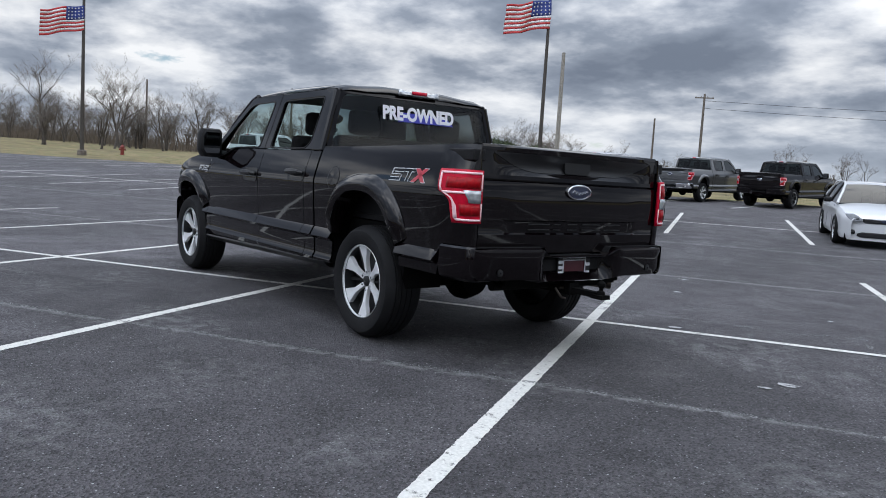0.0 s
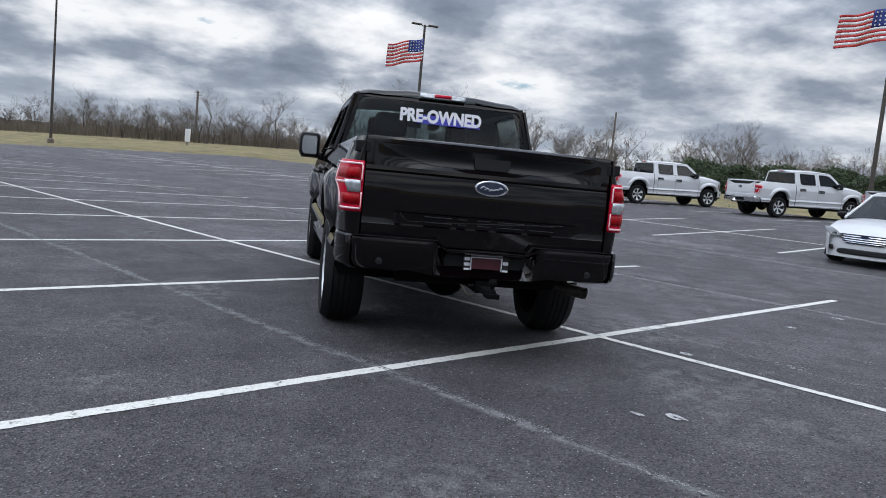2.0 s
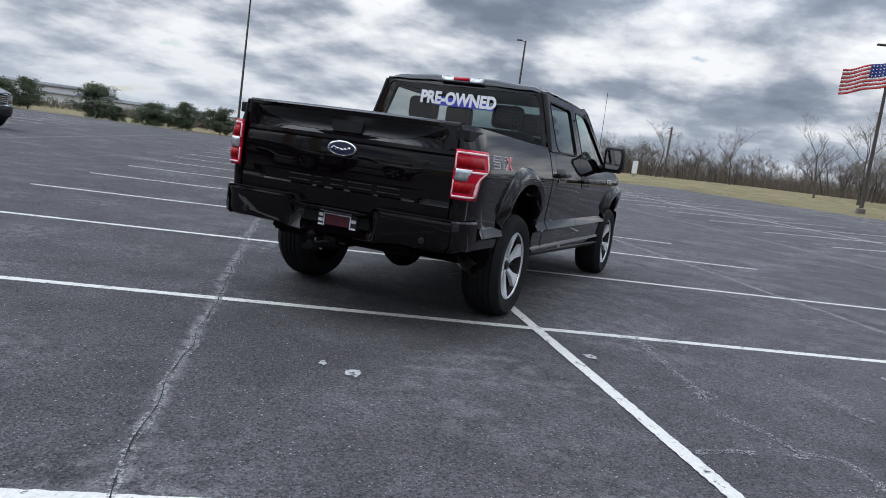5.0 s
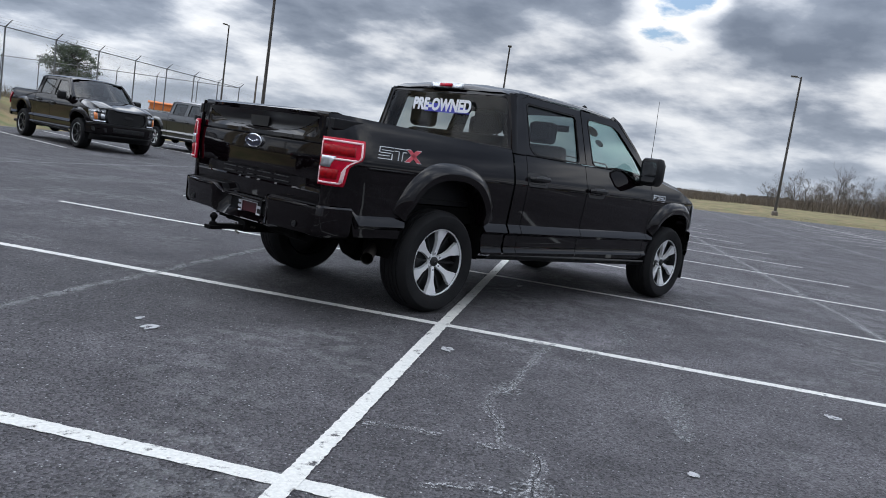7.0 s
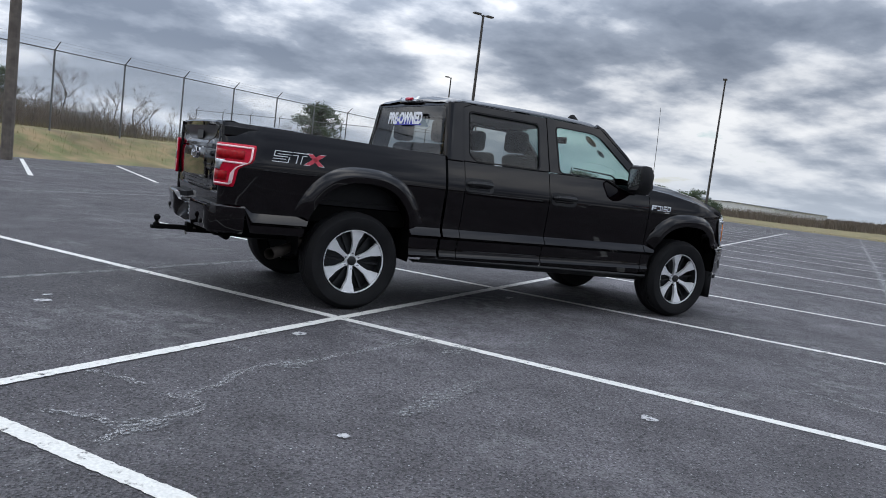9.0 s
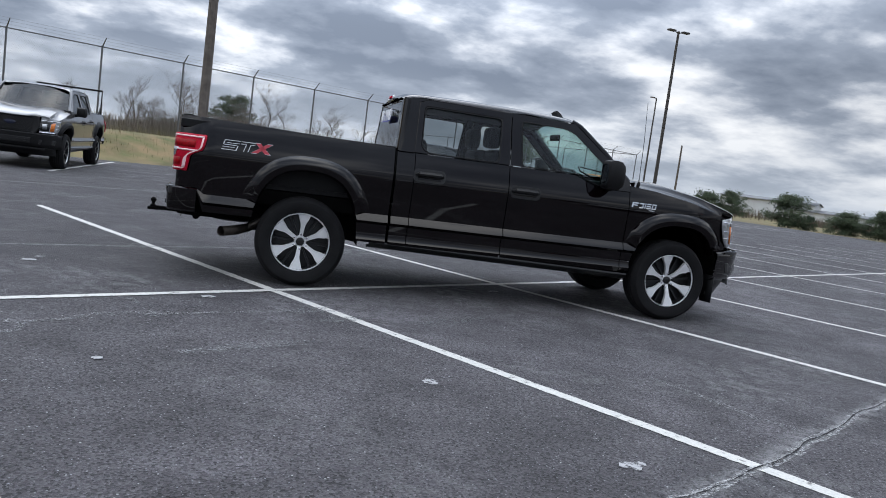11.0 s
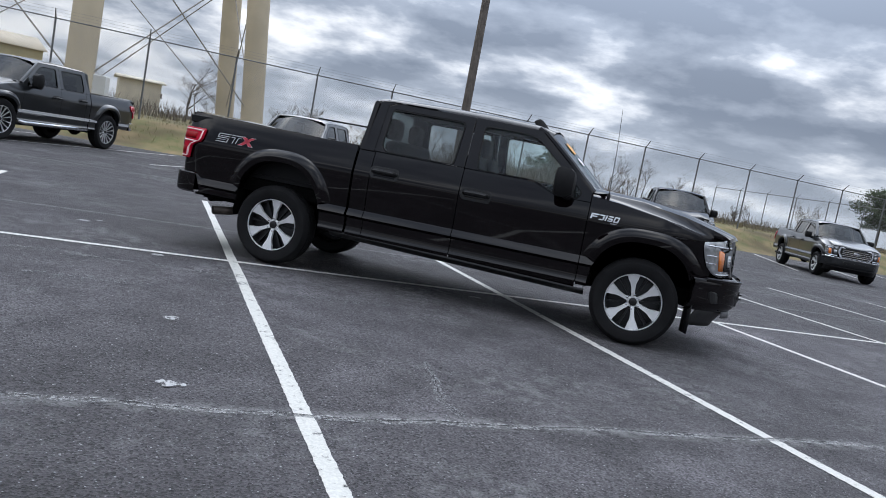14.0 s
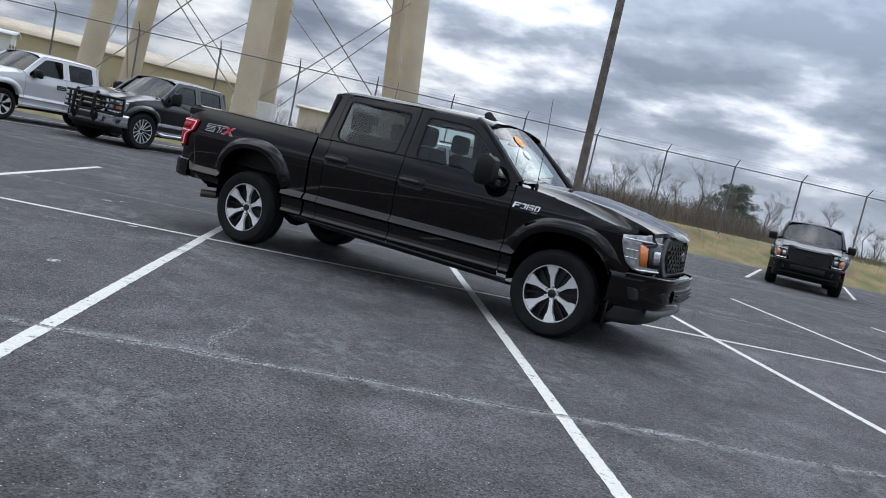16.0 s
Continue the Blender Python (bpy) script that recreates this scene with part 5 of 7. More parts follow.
    sheet(bm, [[(x, y, 0.778 - (0.055 if abs(y) < 0.30 else 0)) for y in ladder(-0.88, 0.88, 0.04)] for x in (-1.235, -1.15)])
    part("step_pad", bm, PLASTIC, bump, "black ribbed step pad")
    for y in (-0.70, -0.30, 0.30, 0.70):
        if abs(y) > 0.5:
            bm = bmesh.new()
            lathe(bm, [(0.022, 0.0), (0.022, -0.008), (0.004, -0.010)], 0, (bx(y) + 0.012, y, 0.625), 14)
            part("parking_sensor", bm, SATIN, bump)
    bm = bmesh.new()
    plate(bm, rounded([(-0.30, 0.565), (0.30, 0.565), (0.245, 0.715), (-0.245, 0.715)], 0.02), lambda a, b, d: (-1.168 + d, a, b), 0.02)
    part("plate_recess", bm, PLASTIC, bump, smooth=False)
    if spec.get("detail"):
        pl = lambda a, b, d: (-1.180 + d, a - 0.02, b)
        bm = bmesh.new()
        plate(bm, rounded([(-0.155, 0.575), (0.155, 0.575), (0.155, 0.728), (-0.155, 0.728)], 0.012), pl, 0.006, [rounded([(-0.10, 0.590), (0.10, 0.590), (0.10, 0.680), (-0.10, 0.680)], 0.006)])
        plt = part("licence_plate", bm, MESH_BLACK, bump, "dealer plate in a black frame", smooth=False)
        bm = bmesh.new()
        plate(bm, [(-0.10, 0.590), (0.10, 0.590), (0.10, 0.680), (-0.10, 0.680)], lambda a, b, d: (-1.177 + d, a - 0.02, b), 0.004)
        part("plate_panel", bm, PLATE_RED, plt, smooth=False)
        bm = bmesh.new()
        mark = lambda a, b, d: (-1.186 + d, a - 0.02, b)
        for y0, y1, z0, z1 in ((-0.108, 0.108, 0.682, 0.687), (-0.108, 0.108, 0.582, 0.589), (0.101, 0.108, 0.589, 0.682), (-0.108, -0.101, 0.589, 0.682), (-0.112, 0.112, 0.692, 0.697), (-0.112, 0.112, 0.716, 0.721)):
            plate(bm, [(y0, z0), (y1, z0), (y1, z1), (y0, z1)], mark, 0.004)
        for k in range(7):
            y0 = 0.104 - k * 0.030
            plate(bm, [(y0, 0.697), (y0 - 0.021, 0.697), (y0 - 0.021, 0.716), (y0, 0.716)], mark, 0.004)
        for y0, z0 in ((0.131, 0.706), (0.131, 0.672), (0.131, 0.636), (0.131, 0.600), (-0.131, 0.706), (-0.131, 0.655), (-0.131, 0.600)):
            plate(bm, rounded([(y0 - 0.019, z0 - 0.011), (y0 + 0.019, z0 - 0.011), (y0 + 0.019, z0 + 0.011), (y0 - 0.019, z0 + 0.011)], 0.008), mark, 0.004)
        part("plate_marks", bm, TEXT_WHITE, plt, "white frame marks", smooth=False)
        # hitch
        bm = bmesh.new()
        box(bm, (-1.22, -0.045, 0.455), (-0.9, 0.045, 0.535))
        tube(bm, [(-1.0, -0.55, 0.50), (-1.0, 0.55, 0.50)], 0.032, 8)
        hitch = part("tow_hitch", bm, UNDER, root, "black receiver hitch with ball mount", smooth=False)
        bm = bmesh.new()
        box(bm, (-1.46, -0.028, 0.468), (-1.20, 0.028, 0.505))
        box(bm, (-1.50, -0.04, 0.465), (-1.40, 0.04, 0.492))
        lathe(bm, [(0.030, 0.0), (0.026, 0.02), (0.013, 0.03), (0.016, 0.045), (0.027, 0.058), (0.027, 0.075), (0.012, 0.092), (0.002, 0.094)], 2, (-1.455, 0.0, 0.492), 14)
        part("ball_mount", bm, UNDER, hitch)
        bm = bmesh.new()
        tube(bm, [(-1.16, -0.09, 0.495), (-1.16, 0.08, 0.495)], 0.009, 6)
        tube(bm, [(-1.18, 0.14, 0.50), (-1.20, 0.10, 0.44), (-1.20, 0.06, 0.43)], 0.008, 6)
        part("hitch_pin", bm, RUST, hitch)
    # third brake lamp
    bm = bmesh.new()
    sheet(bm, [[(x, y, z) for y in ladder(-0.205, 0.205, 0.05)] for x, z in ((0.800, 1.892), (0.792, 1.858), (0.802, 1.846))])
    third = part("third_brake_lamp", bm, LAMP_CLEAR, root, "clear cargo lamp with red brake lamp", thick=0.02)
    bm = bmesh.new()
    sheet(bm, [[(x, y, z) for y in (-0.075, 0, 0.075)] for x, z in ((0.787, 1.888), (0.779, 1.862))])
    part("brake_lens", bm, LAMP_RED, third, thick=0.012)


# ---- the black pickup in the middle of the lot ----
hero = pickup("pickup_truck", pose(0, 0, 0), dict(label="glossy black crew-cab pickup with alloy wheels, driver's windows down", paint=PAINT_BLACK, detail=True, open_left=True, mirror=1.22, front_turn=9.0, rear_turn=-4.0,
                                                 rear_glass=glass_material("tinted_side_glass", (0.36, 0.40, 0.40), 0.045), rear_window=glass_material("tinted_rear_glass", (0.34, 0.38, 0.38), 0.05), bumper=PAINT_BLACK, grille_mat=material("gunmetal_trim", (0.16, 0.16, 0.17), 0.35, 0.7, vary=0.2, scale=12)))


def lettering(text, size, mat, name, parent, m, depth=0.002, squeeze=1.0):
    """Raised lettering as a plain mesh."""
    cu = bpy.data.curves.new(name, "FONT")
    cu.body, cu.size, cu.extrude, cu.align_x, cu.align_y = text, size, depth, "CENTER", "CENTER"
    cu.offset = size * 0.046
    tmp = bpy.data.objects.new(name, cu)
    scene.collection.objects.link(tmp)
    me = bpy.data.meshes.new_from_object(tmp.evaluated_get(bpy.context.evaluated_depsgraph_get()))
    bpy.data.objects.remove(tmp)
    bpy.data.curves.remove(cu)
    me.transform(m @ Matrix.Diagonal((squeeze, 1, 1, 1)))
    me.materials.clear()
    me.materials.append(mat)
    ob = new(name, me)
    ob.parent = parent
    return ob


rear_glass = next(o for o in hero.children if o.name.startswith("rear_window"))
lean = math.atan2(0.10, 1.0)
stand = Matrix.Translation((0.768, 0.006, 1.684)) @ Matrix.Rotation(lean, 4, "Y") @ Matrix.Rotation(radians(-90), 4, "Z") @ Matrix.Rotation(radians(90), 4, "X")
lettering("PRE-OWNED", 0.150, TEXT_WHITE, "window_lettering", rear_glass, stand @ Matrix.Translation((0, 0, 0.004)), 0.001, 0.845)
bm = bmesh.new()
plate(bm, [(-0.22, -0.055), (0.36, -0.055), (0.30, 0.0), (0.10, 0.02), (-0.22, 0.025)], lambda a, b, d: stand @ Vector((a + 0.008, b - 0.006, 0.001)), 0.0)
part("lettering_shadow", bm, TEXT_BLUE, rear_glass, "blue backing behind white letters", smooth=False)

BADGE_SILVER = material("badge_silver", (0.55, 0.55, 0.57), 0.35, 0.3)
# side badges, drawn as slanted bars
for s in (1, -1):
    bm, red = bmesh.new(), bmesh.new()
    flip = -1 if s > 0 else 1

    def side_mark(a, b, d, s=s):
        z = 1.190 + b
        return (-0.535 + (a if s < 0 else -a), s * (side_y(z) + 0.004 - d), z)

    for a0, a1, b0, b1 in ((-0.21, -0.08, 0.038, 0.044), (-0.19, -0.08, 0.016, 0.021), (-0.205, -0.10, -0.002, 0.004), (-0.215, -0.11, -0.021, -0.016), (-0.215, -0.09, -0.044, -0.038), (-0.215, -0.208, 0.0, 0.044), (-0.092, -0.084, -0.044, 0.0), (-0.07, 0.05, 0.038, 0.044),
                           (-0.07, -0.025, 0.018, 0.023), (0.015, 0.05, 0.018, 0.023), (-0.027, -0.021, -0.044, 0.020), (0.010, 0.016, -0.044, 0.020)):
        plate(bm, [(a0 + b0 * 0.3, b0), (a1 + b0 * 0.3, b0), (a1 + b1 * 0.3, b1), (a0 + b1 * 0.3, b1)], side_mark, 0.004)
    for q in (([(0.03, -0.044), (0.08, -0.044), (0.205, 0.044), (0.155, 0.044)]), ([(0.06, 0.044), (0.105, 0.044), (0.19, -0.044), (0.145, -0.044)])):
        plate(red, q, side_mark, 0.006)
        grown = [(a * 1.0 + (0.007 if a > 0.11 else -0.007), b * 1.08) for a, b in q]
        plate(bm, grown, side_mark, 0.003)
    part("trim_badge", bm, BADGE_SILVER, hero, "silver outlined trim badge", smooth=False)
    part("badge_cross", red, BADGE_RED, hero, "red badge cross", smooth=False)
    bm = bmesh.new()

    def fender_mark(a, b, d, s=s):
        z = 1.122 + b
        return (3.275 + (a if s < 0 else -a), s * (side_y(z) + 0.005 - d), z)

    for a0, a1, b0, b1 in ((-0.125, -0.055, 0.014, 0.026), (-0.125, -0.065, -0.006, 0.004), (-0.125, -0.108, -0.026, 0.026), (-0.045, 0.0, 0.014, 0.026), (-0.045, 0.0, -0.026, -0.016), (-0.012, 0.0, -0.026, 0.026), (0.012, 0.022, -0.026, 0.026),
                           (0.034, 0.078, 0.016, 0.026), (0.034, 0.078, -0.006, 0.004), (0.034, 0.078, -0.026, -0.016), (0.068, 0.078, -0.026, 0.004), (0.09, 0.135, 0.016, 0.026), (0.09, 0.135, -0.026, -0.016), (0.09, 0.10, -0.026, 0.026), (0.125, 0.135, -0.026, 0.026), (0.07, 0.13, -0.046, -0.036)):
        plate(bm, [(a0 + b0 * 0.25, b0), (a1 + b0 * 0.25, b0), (a1 + b1 * 0.25, b1), (a0 + b1 * 0.25, b1)], fender_mark, 0.005)
    part("fender_badge", bm, CHROME, hero, "chrome fender badge", smooth=False)

# whip aerial, roof fin, windscreen stickers
bm = bmesh.new()
lathe(bm, [(0.018, -0.015), (0.016, 0.012), (0.006, 0.030)], 2, (3.27, -0.80, 1.325), 12, True)
tube(bm, [(3.27, -0.80, 1.34), (3.26, -0.80, 1.75), (3.235, -0.80, 2.14)], [0.0035, 0.0028, 0.002], 6)
part("aerial", bm, PLASTIC, hero, "thin black whip aerial")
bm = bmesh.new()
sheet(bm, [[(2.42 + 0.13 * t - 0.03 * h, -0.40 + w * (1 - 0.7 * h) * math.sin(math.pi * (0.1 + 0.8 * t)), 1.880 + 0.080 * h * math.sin(math.pi * min(1.0, (1 - t) * 0.7 + 0.1))) for t in ladder(0, 1, 0.2)] for h, w in ((0, -0.03), (0.8, -0.03), (1.0, 0.0), (0.8, 0.03), (0, 0.03))])
part("roof_fin", bm, PLASTIC, hero, "small black shark-fin aerial")
for (cx, cz, r), mat, nm in (((0.42, 0.72, 0.080), STICKER_ORANGE, "orange round sale sticker inside the windscreen"), ((0.45, 0.50, 0.055), TEXT_WHITE, "white paper sticker inside the windscreen")):
    bm = bmesh.new()
    c0 = []
    for k in range(20):
        t = 2 * math.pi * k / 20
        a, tt = -(cx + 0.0) + r * 1.25 * math.cos(t), cz + r * 1.2 * math.sin(t)
        y = a * (0.80 - 0.10 * tt)
        x = (3.25 - 0.17 * a * a) + ((2.645 - 0.10 * a * a) - (3.25 - 0.17 * a * a)) * tt
        c0.append(bm.verts.new((x + 0.006, y, 1.335 + (1.868 - 0.035 * a * a - 1.335) * tt + 0.03 * tt * (1 - tt) + 0.006)))
    bm.faces.new(c0)
    part("windscreen_sticker", bm, mat, hero, nm, smooth=False)
for s in (1, -1):
    bm = bmesh.new()
    sheet(bm, [[(x, s * y, z) for z in (0.50, 0.36, 0.22)] for x, y in ((4.20, 0.93), (4.15, 0.80))])
    part("mud_flap", bm, PLASTIC, hero, "black plastic deflector ahead of the wheel", thick=0.012)


# ---- fence along the grass bank ----
FENCE_V, POST_GAP = -24.6, 3.27


def fence_post(i, u):
    post = thing("fence_post", Matrix.Translation(on_ground(u, FENCE_V, -0.1)), "grey steel chain-link fence post with a slanted barbed-wire arm", "fence post", "posts of the chain-link fence")
    bm = bmesh.new()
    tube(bm, [(0, 0, 0), (0, 0, 3.18)], 0.036, 8)
    part("post", bm, STEEL, post)
    bm = bmesh.new()
    tube(bm, [(0, 0, 3.14), (0.32 * SU, -0.32 * CU, 3.46)], [0.026, 0.018], 6)
    part("arm", bm, STEEL, post)
    return post


first_post = fence_post(0, 14.6 - POST_GAP * 17)
for i in range(-16, 11):
    copy_thing(first_post, Matrix.Translation(on_ground(14.6 + POST_GAP * i, FENCE_V, -0.1)))
bm = bmesh.new()
u0, u1 = 14.6 - POST_GAP * 17, 14.6 + POST_GAP * 10
tube(bm, [on_ground(u0, FENCE_V, 3.04), on_ground(u1, FENCE_V, 3.04)], 0.024, 6)
tagged(part("fence_rail", bm, STEEL, None), "grey steel top rail of the chain-link fence", "rail")
WIRE = material("fence_wire", (0.30, 0.305, 0.31), 0.5, 0.5, vary=0.2)
verts, faces = [], []
h = 2.96
zb = height(0, FENCE_V)
step = 0.085
k = 0
while u0 + k * step < u1:
    for sg in (1, -1):
        a, b = (u0 + k * step, u0 + k * step + sg * h * 0.85)
        lo, hi = Vector((*plan(a, FENCE_V), zb + 0.05)), Vector((*plan(b, FENCE_V), zb + 0.05 + h))
        d = (hi - lo).normalized()
        w = d.cross(Vector((SU, -CU, 0))).normalized() * 0.0022
        n0 = len(verts)
        verts += [tuple(lo - w), tuple(lo + w), tuple(hi + w), tuple(hi - w)]
        faces.append((n0, n0 + 1, n0 + 2, n0 + 3))
    k += 1
me = bpy.data.meshes.new("fence_mesh")
me.from_pydata(verts, [], faces)
me.materials.append(WIRE)
tagged(new("fence_mesh", me), "galvanised chain-link wire netting between posts", "fence", kind="stuff")
for i in range(1, 9):
    copy_thing(first_post, Matrix.Translation(on_ground(u1, FENCE_V - POST_GAP * i, -0.1)) @ Matrix.Rotation(radians(90), 4, "Z"))
bm = bmesh.new()
tube(bm, [(*plan(u1, FENCE_V), zb + 3.04), (*plan(u1, FENCE_V - POST_GAP * 8), zb + 3.04)], 0.024, 6)
tagged(part("fence_rail", bm, STEEL, None), "grey steel top rail of the returning chain-link fence", "rail")
for j, f_ in enumerate((0.35, 0.66, 0.97)):
    bm = bmesh.new()
    tube(bm, [(*plan(u0, FENCE_V + 0.32 * f_), zb + 3.04 + 0.32 * f_), (*plan(u1, FENCE_V + 0.32 * f_), zb + 3.04 + 0.32 * f_)], 0.004, 4)
    tagged(part("barbed_wire", bm, WIRE, None), "strand of barbed wire on slanted fence arms", "wire")


# ---- poles, lamps and flags ----
def lamp_pole(x, y, top, label, heads=2, r=0.10, turn=30, head=0.55):
    u, v = to_lot(x, y)
    z = height(u, v) - 0.1
    t = thing("lamp_pole", pose(x, y, z, 0, 0, turn), label, "lamp pole")
    H = top - z
    bm = bmesh.new()
    tube(bm, [(0, 0, 0), (0, 0, H * 0.5), (0, 0, H - 0.1)], [r, r * 0.8, r * 0.6], 10)
    part("pole", bm, POLE, t)
    bm = bmesh.new()
    lathe(bm, [(r * 2.2, 0.0), (r * 2.1, 0.40), (r * 1.5, 0.46), (0.01, 0.47)], 2, (0, 0, 0), 14)
    part("pole_base", bm, WOOD, t, "weathered brown footing cover")
    for k in range(heads):
        s = 1 if k == 0 else -1
        bm = bmesh.new()
        tube(bm, [(0, 0, H - 0.25), (s * 0.35, 0, H - 0.12)], 0.035, 6)
        arm = part("lamp_arm", bm, POLE, t)
        bm = bmesh.new()
        box(bm, (s * 0.30 if s > 0 else -0.30 - head, -0.17, H - 0.17), (0.30 + head if s > 0 else -0.30, 0.17, H - 0.05))
        part("lamp_head", bm, POLE, arm, "flat dark lamp head", bevel=0.03)
    return t


lamp_pole(56.2, -8.7, 12.75, "tall bronze lamp pole at the lot's edge carrying a flag", 2, 0.15, 100, 0.8)
lamp_pole(66.7, 21.4, 12.9, "tall bronze lamp pole at the lot's far edge", 1, 0.13, 110)
lamp_pole(48.0, 39.5, 11.6, "tall bronze lamp pole on the asphalt lot", 1, 0.11, -140, 0.45)
lamp_pole(26.3, 43.0, 12.95, "tall bronze lamp pole by the fenced bank", 2, 0.14, 10, 0.6)
lamp_pole(44.0, 79.8, 13.1, "tall bronze lamp pole standing beyond the fence", 1, 0.13, 190)
lamp_pole(31.19, -30.42, 13.4, "tall bronze lamp pole at the lot's edge carrying a flag", 2, 0.14, 60, 0.8)


def plain_pole(x, y, top, r, label, arms=0, mat=WOOD, name="utility_pole", turn=0):
    u, v = to_lot(x, y)
    z = height(u, v) - 0.1
    t = thing(name, pose(x, y, z, 0, 0, turn), label, "pole")
    H = top - z
    bm = bmesh.new()
    tube(bm, [(0, 0, 0), (0, 0, H * 0.6), (0, 0, H)], [r, r * 0.85, r * 0.7], 10)
    part("pole", bm, mat, t)
    for k in range(arms):
        bm = bmesh.new()
        box(bm, (-1.2, -0.06, H - 0.6 - k * 0.9), (1.2, 0.06, H - 0.45 - k * 0.9))
        arm = part("crossarm", bm, mat, t, bevel=0.01)
        for q in (-1.1, -0.4, 0.4, 1.1):
            bm = bmesh.new()
            lathe(bm, [(0.05, 0.0), (0.06, 0.08), (0.03, 0.16), (0.005, 0.18)], 2, (q, 0, H - 0.45 - k * 0.9), 8)
            part("insulator", bm, CONCRETE, arm)
    return t


plain_pole(-2.85, 19.8, 13.1, 0.172, "weathered round pole by the fenced bank", mat=WOOD)
plain_pole(32.38, -33.12, 9.6, 0.16, "pale weathered round pole at the lot's edge", mat=CONCRETE)
plain_pole(58.75, -86.3, 13.9, 0.20, "far wooden utility pole with transformer", 1, turn=40)
plain_pole(63.7, -82.56, 10.4, 0.16, "far wooden utility pole", 0)
plain_pole(268, 32, 20, 0.45, "distant wooden utility pole with crossarms", 3, turn=95)
plain_pole(95, -24, 10.5, 0.14, "far wooden utility pole among bare trees", 0)
plain_pole(75, -34, 9.5, 0.14, "far wooden utility pole among bare trees", 0)
plain_pole(47.0, 77.3, 7.6, 0.14, "far wooden utility pole beyond the fence", 0)
for a, b, z0, z1, sag in (((58.75, -86.3), (-40, -150), 13.0, 15.0, 2.0), ((58.75, -86.3), (-40, -150), 12.0, 13.5, 2.0)):
    bm = bmesh.new()
    tube(bm, [(a[0] + (b[0] - a[0]) * t, a[1] + (b[1] - a[1]) * t, z0 + (z1 - z0) * t - sag * 4 * t * (1 - t)) for t in ladder(0, 1, 0.1)], 0.03, 4)
    tagged(part("power_line", bm, PLASTIC, None), "thin sagging overhead power line", "power line")


def flag(x, y, z, wide, tall, turn, seed):
    """A striped flag flying from a pole: stripes and canton are pieces of its own cloth."""
    t = thing("flag", pose(x, y, z, 0, 0, turn), "red and white striped flag with blue canton flying from a pole", "flag", "flags on the lamp poles")

    def cloth(a, b):
        w = 0.16 * a * math.sin(a * 7.5 + seed) + 0.05 * math.sin(b * 3 + a * 11)
        return (a * wide, w * wide * 0.6, (b - 0.5) * tall - 0.50 * a * tall - 0.03 * tall * math.sin(a * 9 + seed))

    for k in range(13):
        bm = bmesh.new()
        b0, b1 = 1 - (k + 1) / 13, 1 - k / 13
        a0 = 0.40 if k < 7 else 0.0
        sheet(bm, [[cloth(a, b) for b in (b0, b1)] for a in ladder(a0, 1, 0.05)])
        part("stripe", bm, FLAG_RED if k % 2 == 0 else FLAG_WHITE, t, thick=0.01)
    bm = bmesh.new()
    sheet(bm, [[cloth(a, b) for b in ladder(6 / 13, 1, 0.1)] for a in ladder(0, 0.40, 0.05)])
    canton = part("canton", bm, FLAG_BLUE, t, "blue canton with pale dots", thick=0.01)
    for i in range(5):
        for j in range(4):
            bm = bmesh.new()
            p = Vector(cloth(0.045 + 0.075 * i, 6 / 13 + 0.07 + 0.13 * j))
            box(bm, p + Vector((-0.04, -0.02, -0.04)), p + Vector((0.04, 0.02, 0.04)))
            part("star", bm, FLAG_WHITE, canton, smooth=False)


flag(56.2 - 0.1, -8.7, 10.7, 3.0, 1.75, 97, 0.4)
flag(31.19 - 0.1, -30.42, 11.5, 3.3, 1.75, 80, 1.7)

# hydrant near the flag pole
hyd = thing("fire_hydrant", Matrix.Translation(on_ground(*to_lot(60.6, -12.6), -0.03)), "weathered red fire hydrant standing in dry grass", "fire hydrant")
bm = bmesh.new()
lathe(bm, [(0.20, 0.0), (0.20, 0.05), (0.14, 0.07), (0.13, 0.55), (0.18, 0.57), (0.18, 0.62), (0.14, 0.72), (0.05, 0.79), (0.05, 0.84), (0.005, 0.85)], 2, (0, 0, 0), 14)
part("barrel", bm, RED_PAINT, hyd)
for s in (1, -1):
    bm = bmesh.new()
    lathe(bm, [(0.07, s * 0.10), (0.07, s * 0.20), (0.09, s * 0.21), (0.09, s * 0.26), (0.01, s * 0.27)], 1, (0, 0, 0.45), 10)
    part("nozzle_cap", bm, RED_PAINT, hyd)

sign = thing("utility_box", Matrix.Translation(on_ground(*to_lot(89.0, 12.8), -0.03)), "white metal utility box on a post in the grass", "utility box")
bm = bmesh.new()
box(bm, (-0.25, -0.28, 0.4), (0.25, 0.28, 1.9))
part("cabinet", bm, WHITE_METAL, sign, bevel=0.03)
bm = bmesh.new()
box(bm, (-0.12, -0.12, 0.0), (0.12, 0.12, 0.42))
part("post", bm, CONCRETE, sign)

